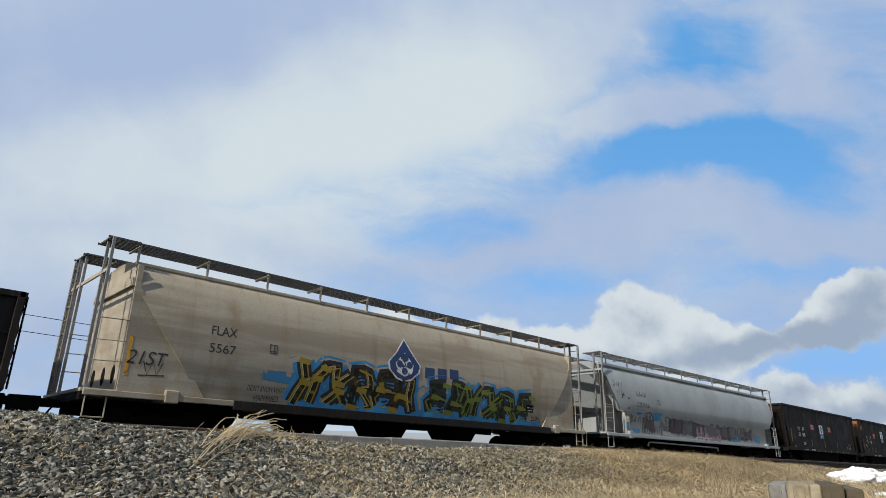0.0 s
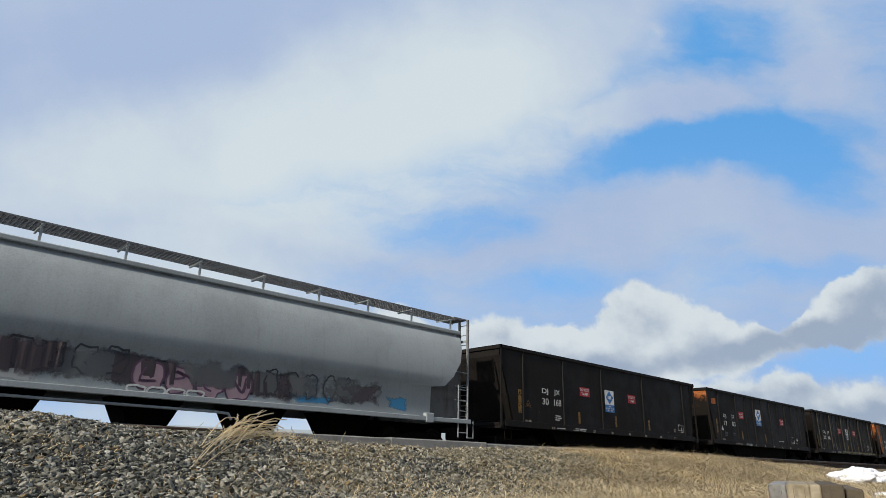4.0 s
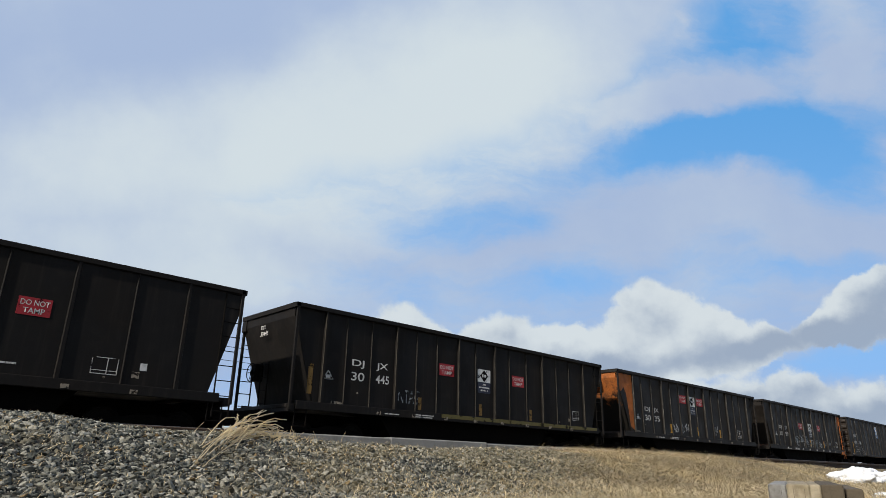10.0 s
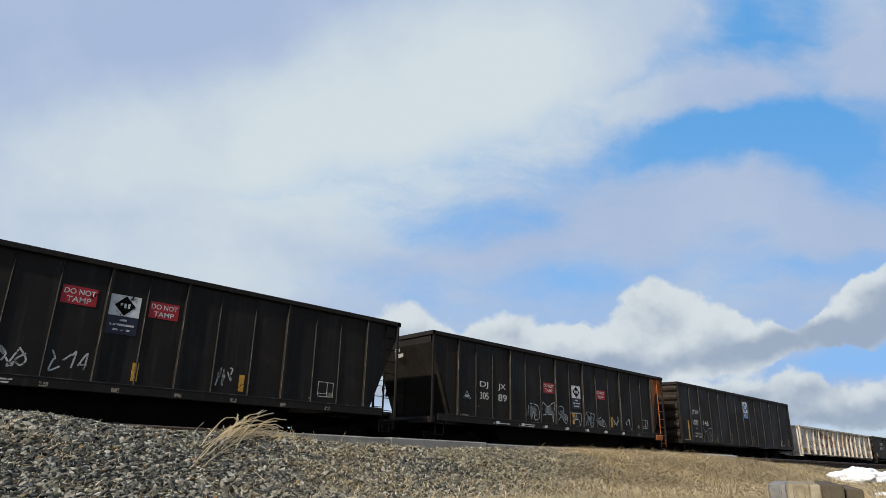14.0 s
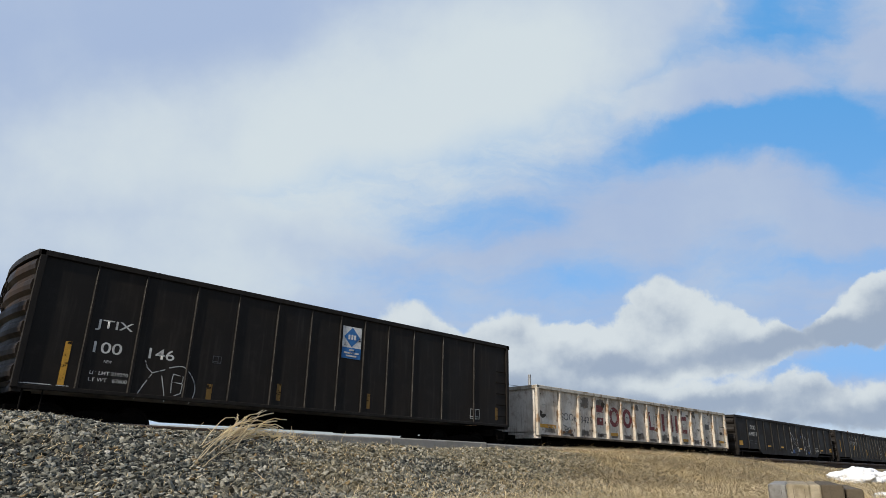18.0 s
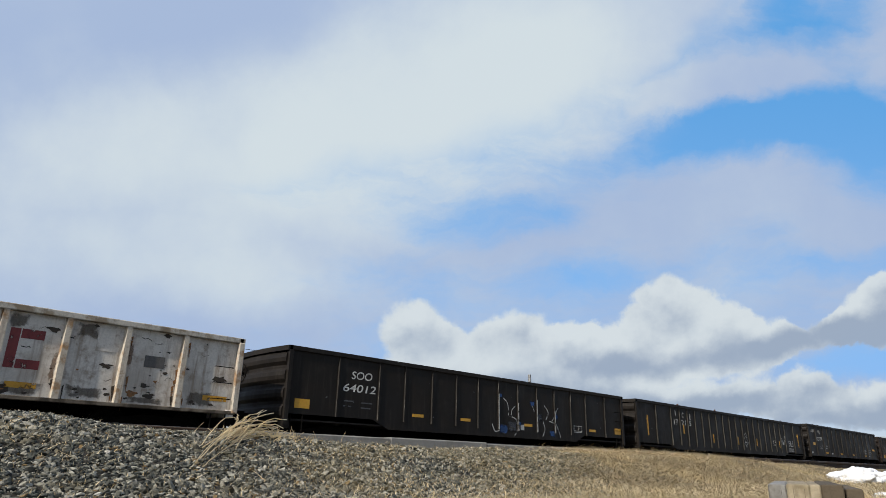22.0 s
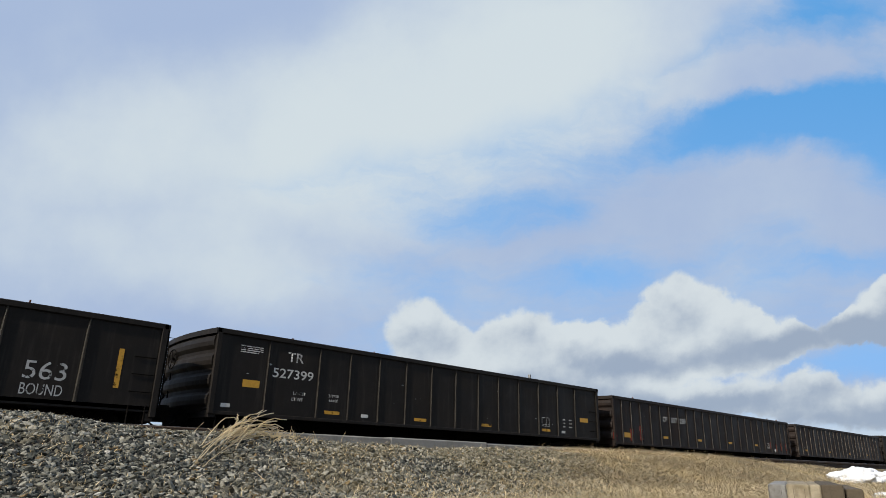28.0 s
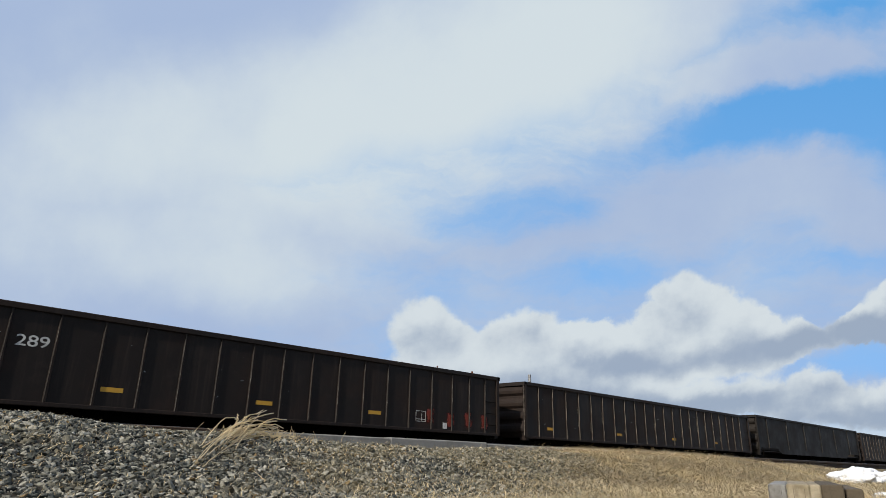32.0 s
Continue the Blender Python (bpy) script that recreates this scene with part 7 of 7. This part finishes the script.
    for a, b, r in ((59.72, 1.05, 0.27), (61.3, 1.5, 0.2)):
        pts = [(a - x0 + 1.2 * r * math.cos(q * math.tau / 12), b + r * rng.uniform(0.6, 1) * math.sin(q * math.tau / 12)) for q in range(12)]
        polydecal("graffiti", pts, M["spray_haze"], w, y - 0.002, 0.001)
    w, x0, y = made[1]
    for words, a, z, wd in (("17", 71.72, 1.80, 0.40), ("21", 72.46, 1.80, 0.46), ("5", 73.28, 1.80, 0.2), ("I", 71.88, 2.22, 0.06), ("C", 72.58, 2.16, 0.16), ("E", 73.34, 2.12, 0.15)):
        lettering("number", words, a - x0, z, 0.24, M["letter_worn"], w, y, wd)
    for a in (69.15, 72.6, 75.82, 78.9, 81.5, 85.0, 88.33):
        z = 1.2 if a in (69.15, 88.33) else 1.41 if a == 72.6 else 1.1
        decal("reflector_strip", a - x0, a + 0.11 - x0, z, z + (0.85 if a in (69.15, 88.33) else 0.42), M["yellow"], w, y)
    lettering("graffiti_word", "563", 86.62 - x0, 1.24, 0.36, M["chalk"], w, y - 0.001, 0.78)
    lettering("graffiti_word", "BOUND", 86.62 - x0, 0.93, 0.22, M["chalk"], w, y - 0.001, 0.76)
    for way in (-1, 1):
        wing = [(85.72 + way * u - x0, v) for u, v in ((0.40, 1.90), (0.36, 1.60), (0.12, 1.34), (0.04, 1.46), (0.16, 1.56), (0.20, 1.66), (0.40, 1.90))]
        stroke("graffiti", wing, 0.030, M["chalk"], w, y)
        stroke("graffiti", [(85.72 + way * 0.14 - x0, 1.5), (85.72 + way * 0.30 - x0, 1.62)], 0.05, M["chalk_dim"], w, y - 0.001)
    polydecal("graffiti", [(85.66 - x0, 1.30), (85.78 - x0, 1.30), (85.76 - x0, 1.48), (85.68 - x0, 1.48)], M["chalk"], w, y, 0.001)
    bubble(w, rng, 79.85 - x0, 80.15 - x0, 1.25, 1.55, None, M["chalk"], y, 0.15)
    bubble(w, rng, 79.9 - x0, 80.1 - x0, 1.55, 1.75, None, M["chalk"], y, 0.15)
    scribble(w, rng, 79.6 - x0, 80.3 - x0, 0.95, 1.3, M["chalk"], y, 2, 0.025)
    frame_box(w, 84.1 - x0, 84.6 - x0, 1.22, 1.5, y, M["letter_worn"])
    w, x0, y = made[2]
    lettering("reporting_mark", "TR", 92.5 - x0, 2.26, 0.25, M["letter_worn"], w, y, 0.48)
    lettering("number", "527399", 92.1 - x0, 1.82, 0.24, M["letter"], w, y, 1.22)
    lettering("data_line", "LD LMT", 92.75 - x0, 1.42, 0.08, M["letter_worn"], w, y, 0.38)
    lettering("data_line", "LT WT", 92.72 - x0, 1.27, 0.08, M["letter_worn"], w, y, 0.34)
    lettering("data_line", "219900", 93.85 - x0, 1.45, 0.075, M["letter_worn"], w, y, 0.34)
    lettering("data_line", "66100", 93.88 - x0, 1.33, 0.075, M["letter_worn"], w, y, 0.30)
    small_print(w, 91.15 - x0, 2.52, y, (0.62, 0.62, 0.62, 0.5), M["letter_worn"], 0.05, 0.025)
    decal("reflector_plate", 91.3 - x0, 91.76 - x0, 1.5, 1.68, M["yellow_solid"], w, y)
    decal("reflector_plate", 105.75 - x0, 106.3 - x0, 1.46, 1.62, M["yellow_solid"], w, y)
    for a in (93.75, 97.0, 100.0, 103.3):
        decal("reflector_strip", a - x0, a + 0.5 - x0, 1.0, 1.09, M["yellow"], w, y)
    for a in (90.8, 95.0, 104.5):
        decal("pale_plate", a - x0, a + 0.24 - x0, 0.98, 1.07, M["letter"], w, y)
    frame_box(w, 103.3 - x0, 103.75 - x0, 1.18, 1.5, y, M["letter_worn"])
    small_print(w, 104.6 - x0, 1.5, y, (0.15, 0.15, 0.15), M["letter_worn"], 0.13)
    small_print(w, 105.0 - x0, 1.5, y, (0.18, 0.18, 0.18), M["letter_worn"], 0.13)
    end_words(w, "527399", 0.2, 2.76, 0.08, M["letter"], -0.024)
    w, x0, y = made[3]
    lettering("reporting_mark", "CP", 112.5 - x0, 1.86, 0.23, M["letter"], w, y, 0.42)
    lettering("number", "337", 113.28 - x0, 1.86, 0.23, M["letter"], w, y, 0.60)
    lettering("number", "289", 114.16 - x0, 1.86, 0.23, M["letter"], w, y, 0.60)
    for a in (112.4, 115.88, 119.5, 123.03):
        decal("reflector_strip", a - x0, a + 0.46 - x0, 1.1, 1.2, M["yellow_solid"], w, y)
    decal("reflector_plate", 109.0 - x0, 109.5 - x0, 1.02, 1.22, M["yellow_solid"], w, y)
    for k, (a, h) in enumerate(((108.3, 0.30), (109.66, 0.5), (110.45, 0.62), (125.5, 0.55), (126.4, 0.4), (127.2, 0.5), (127.97, 0.45))):
        spray(w, rng, a - 0.30 - x0, a + 0.22 - x0, 0.82, 0.96 + h * 1.1, M["scrape"], y - 0.0006)
    frame_box(w, 124.85 - x0, 125.26 - x0, 1.0, 1.32, y, M["letter_worn"])
    decal("pale_plate", 126.0 - x0, 126.18 - x0, 0.84, 1.02, M["letter"], w, y)
    end_words(w, "337289", 0.2, 2.4, 0.08, M["letter_worn"], -0.06)
    w, x0, y = made[4]
    for a in (131.4, 136.2, 141.0, 145.5):
        decal("reflector_strip", a - x0, a + 0.4 - x0, 1.05, 1.15, M["yellow"], w, y)
    for k in range(14):
        a, z = 130.05 + 0.86 * rng.randint(1, 20) - x0, rng.uniform(1.0, 1.9)
        h = rng.uniform(0.15, 0.5)
        polydecal("bare_patch", [(a - 0.10, z), (a - 0.05, z - 0.06), (a - 0.055, z + h), (a - 0.075, z + h * 0.7)], M["pale_patch"], w, y - 0.001, 0.001)


def build_scrap(x0, x1, top, spikes, seed):
    """Loose scrap lying in a wagon, a few ends of it over the rim."""
    rng = random.Random(seed)
    sh = Shape()
    L = x1 - x0
    for k in range(150):
        x, y = rng.uniform(0.5, L - 0.5), rng.uniform(-0.75, 0.75)
        a, b, c = rng.uniform(0.1, 0.42), rng.uniform(0.1, 0.35), rng.uniform(0.05, 0.25)
        z = top - 0.75 + rng.uniform(-0.1, 0.25)
        m = Euler((rng.uniform(-1, 1), rng.uniform(-1, 1), rng.uniform(-3, 3))).to_matrix()
        v = [m @ Vector((i * a, j * b, l * c)) + Vector((x, y, z)) for i in (-1, 1) for j in (-1, 1) for l in (-1, 1)]
        sh.add(v, [(0, 1, 3, 2), (4, 6, 7, 5), (0, 4, 5, 1), (2, 3, 7, 6), (0, 2, 6, 4), (1, 5, 7, 3)])
    sh.box(0.3, L - 0.3, -1.4, 1.4, top - 1.2, top - 0.85)
    for k in range(spikes):
        x, y = rng.uniform(0.8, L - 0.8), rng.uniform(-1.42, -0.9)
        sh.tube((x, y, top - 0.7), (x + rng.uniform(-0.2, 0.2), y + 0.05, top + rng.uniform(0.06, 0.16)), rng.uniform(0.012, 0.05), 6)
    ob = lone("scrap_load", sh, M["rust"], "heap of rusty metal scrap lying in an open wagon", "scrap metal", "scrap loads")
    ob.matrix_basis = pose(x0, TRACK_Y, 0)
    TRAIN.append((ob, x0))


build_hoppers()
build_train()
build_scrap(50.65, 67.07, 2.68, 2, 1)
build_scrap(68.23, 89.29, 2.70, 9, 2)
build_scrap(90.5, 107.04, 2.83, 6, 3)
build_scrap(108.2, 128.65, 2.68, 6, 4)

# ---- wires, posts, timber and snow ----
def build_surroundings():
    wire_y = 30.0
    line = thing("utility_line", "thin overhead wires on a grey wooden pole", "utility line")
    for z in (5.28, 4.60):
        x, y0 = -60.0, wire_y
        pts = [(-60 + 10 * k, wire_y, z - 0.25 * math.sin(math.pi * ((k * 10 - 60) % 40) / 40)) for k in range(10)] + [(POLE_X, wire_y, z)]
        part("wire", Shape().pipe(pts, 0.014, 5), M["steel"], line)
    for px in (-60, -20, POLE_X):
        p = part("pole", Shape().tube((px, wire_y, -0.5), (px, wire_y, 6.2), 0.13, 10, 0.11), M["galv"], line)
    # sawn timber on the verge
    b = thing("timber_block", "row of grey and tan weathered timber ends in the grass", "timber", at=pose(2.69, 1.0, -0.376, 0, 0, -71.5))
    for a, c, hi, mat in ((0.0, 0.0625, 0.126, "grey_wood"), (0.0635, 0.1395, 0.128, "cream_wood"), (0.1402, 0.1765, 0.129, "cream_wood"), (0.1775, 0.250, 0.130, "brown_wood"), (0.256, 0.31, 0.118, "brown_wood")):
        part("beam", Shape().box(a, c, 0.0, 0.95, -0.05, hi, 0.004), M[mat], b)
    for x in (0.044, 0.085, 0.122, 0.205):
        part("crack", Shape().box(x, x + 0.0010, -0.0006, 0.004, 0.02 + 0.3 * (x % 0.03), 0.112 + 0.3 * (x % 0.02)), M["chip"], b)
    # leftover snow
    T = Tree("old_snow")
    p = T.coords()
    n = T.noise(p, 14.0, 6.0, 0.65)
    T.surface(T.mix(T.ramp(n, 0.35, 0.75), (0.86, 0.87, 0.90), (0.62, 0.62, 0.62)), 0.7, 0.0, n, 0.6, 0.03)
    for k, (x, y, r, h) in enumerate(((8.72, 2.27, 0.25, 0.145), (9.22, 2.27, 0.27, 0.15), (9.95, 2.25, 0.34, 0.12), (4.78, 1.08, 0.09, 0.035))):
        me = bpy.data.meshes.new("snow_patch")
        bm = bmesh.new()
        bmesh.ops.create_icosphere(bm, subdivisions=5, radius=1.0)
        for v in bm.verts:
            s = 1 + 0.35 * noise.noise(v.co * 1.7 + Vector((k * 5, 0, 0))) + 0.20 * noise.noise(v.co * 5.0 + Vector((0, k * 3, 0))) + 0.09 * noise.noise(v.co * 11.0 + Vector((k, 0, 4)))
            v.co = Vector((v.co.x * r * s, v.co.y * r * s, max(v.co.z, -0.3) * h * s))
        bm.to_mesh(me)
        bm.free()
        me.shade_smooth()
        me.materials.append(T.mat)
        lone("snow_patch", me, None, "melting heap of old white snow on the verge", "snow", "snow heaps", at=pose(x, y, ground_z(x, y) + h * 0.1))


POLE_X = 37.6
build_surroundings()

# distance run by the train: seconds, metres
RUN = [(0.0, -109.66), (2.0, -96.18), (4.0, -82.43), (6.0, -68.642), (8.0, -54.908), (10.0, -41.226), (12.0, -27.55), (14.0, -13.823), (16.0, 0.0),
       (18.0, 13.934), (20.0, 27.96), (22.0, 42.029), (24.0, 56.074), (26.0, 70.035), (28.0, 83.893), (30.0, 97.71), (32.0, 111.68)]


def motions():
    for w, x0 in TRAIN:
        walk(w, [(t, pose(x0 - s, TRACK_Y, 0)) for t, s in RUN])
    walk(backdrop, [(t, pose(EYE[0] + 0.0008 * CLOUD_H * (t - 16.0), EYE[1] - 0.0105 * CLOUD_H * (t - 16.0), EYE[2])) for t in (0.0, 32.0)])
    # wheels roll: one turn on the rails is 2.64 m
    times = [k / 15 for k in range(481)]
    turn = [math.degrees(float(np.interp(t, [r[0] for r in RUN], [r[1] for r in RUN])) / WHEEL_R) for t in times]
    for wheel in SPIN:
        at = wheel.matrix_basis.translation.copy()
        walk(wheel, [(t, pose(at.x, at.y, at.z, 0, -a, 0)) for t, a in zip(times, turn)])


motions()
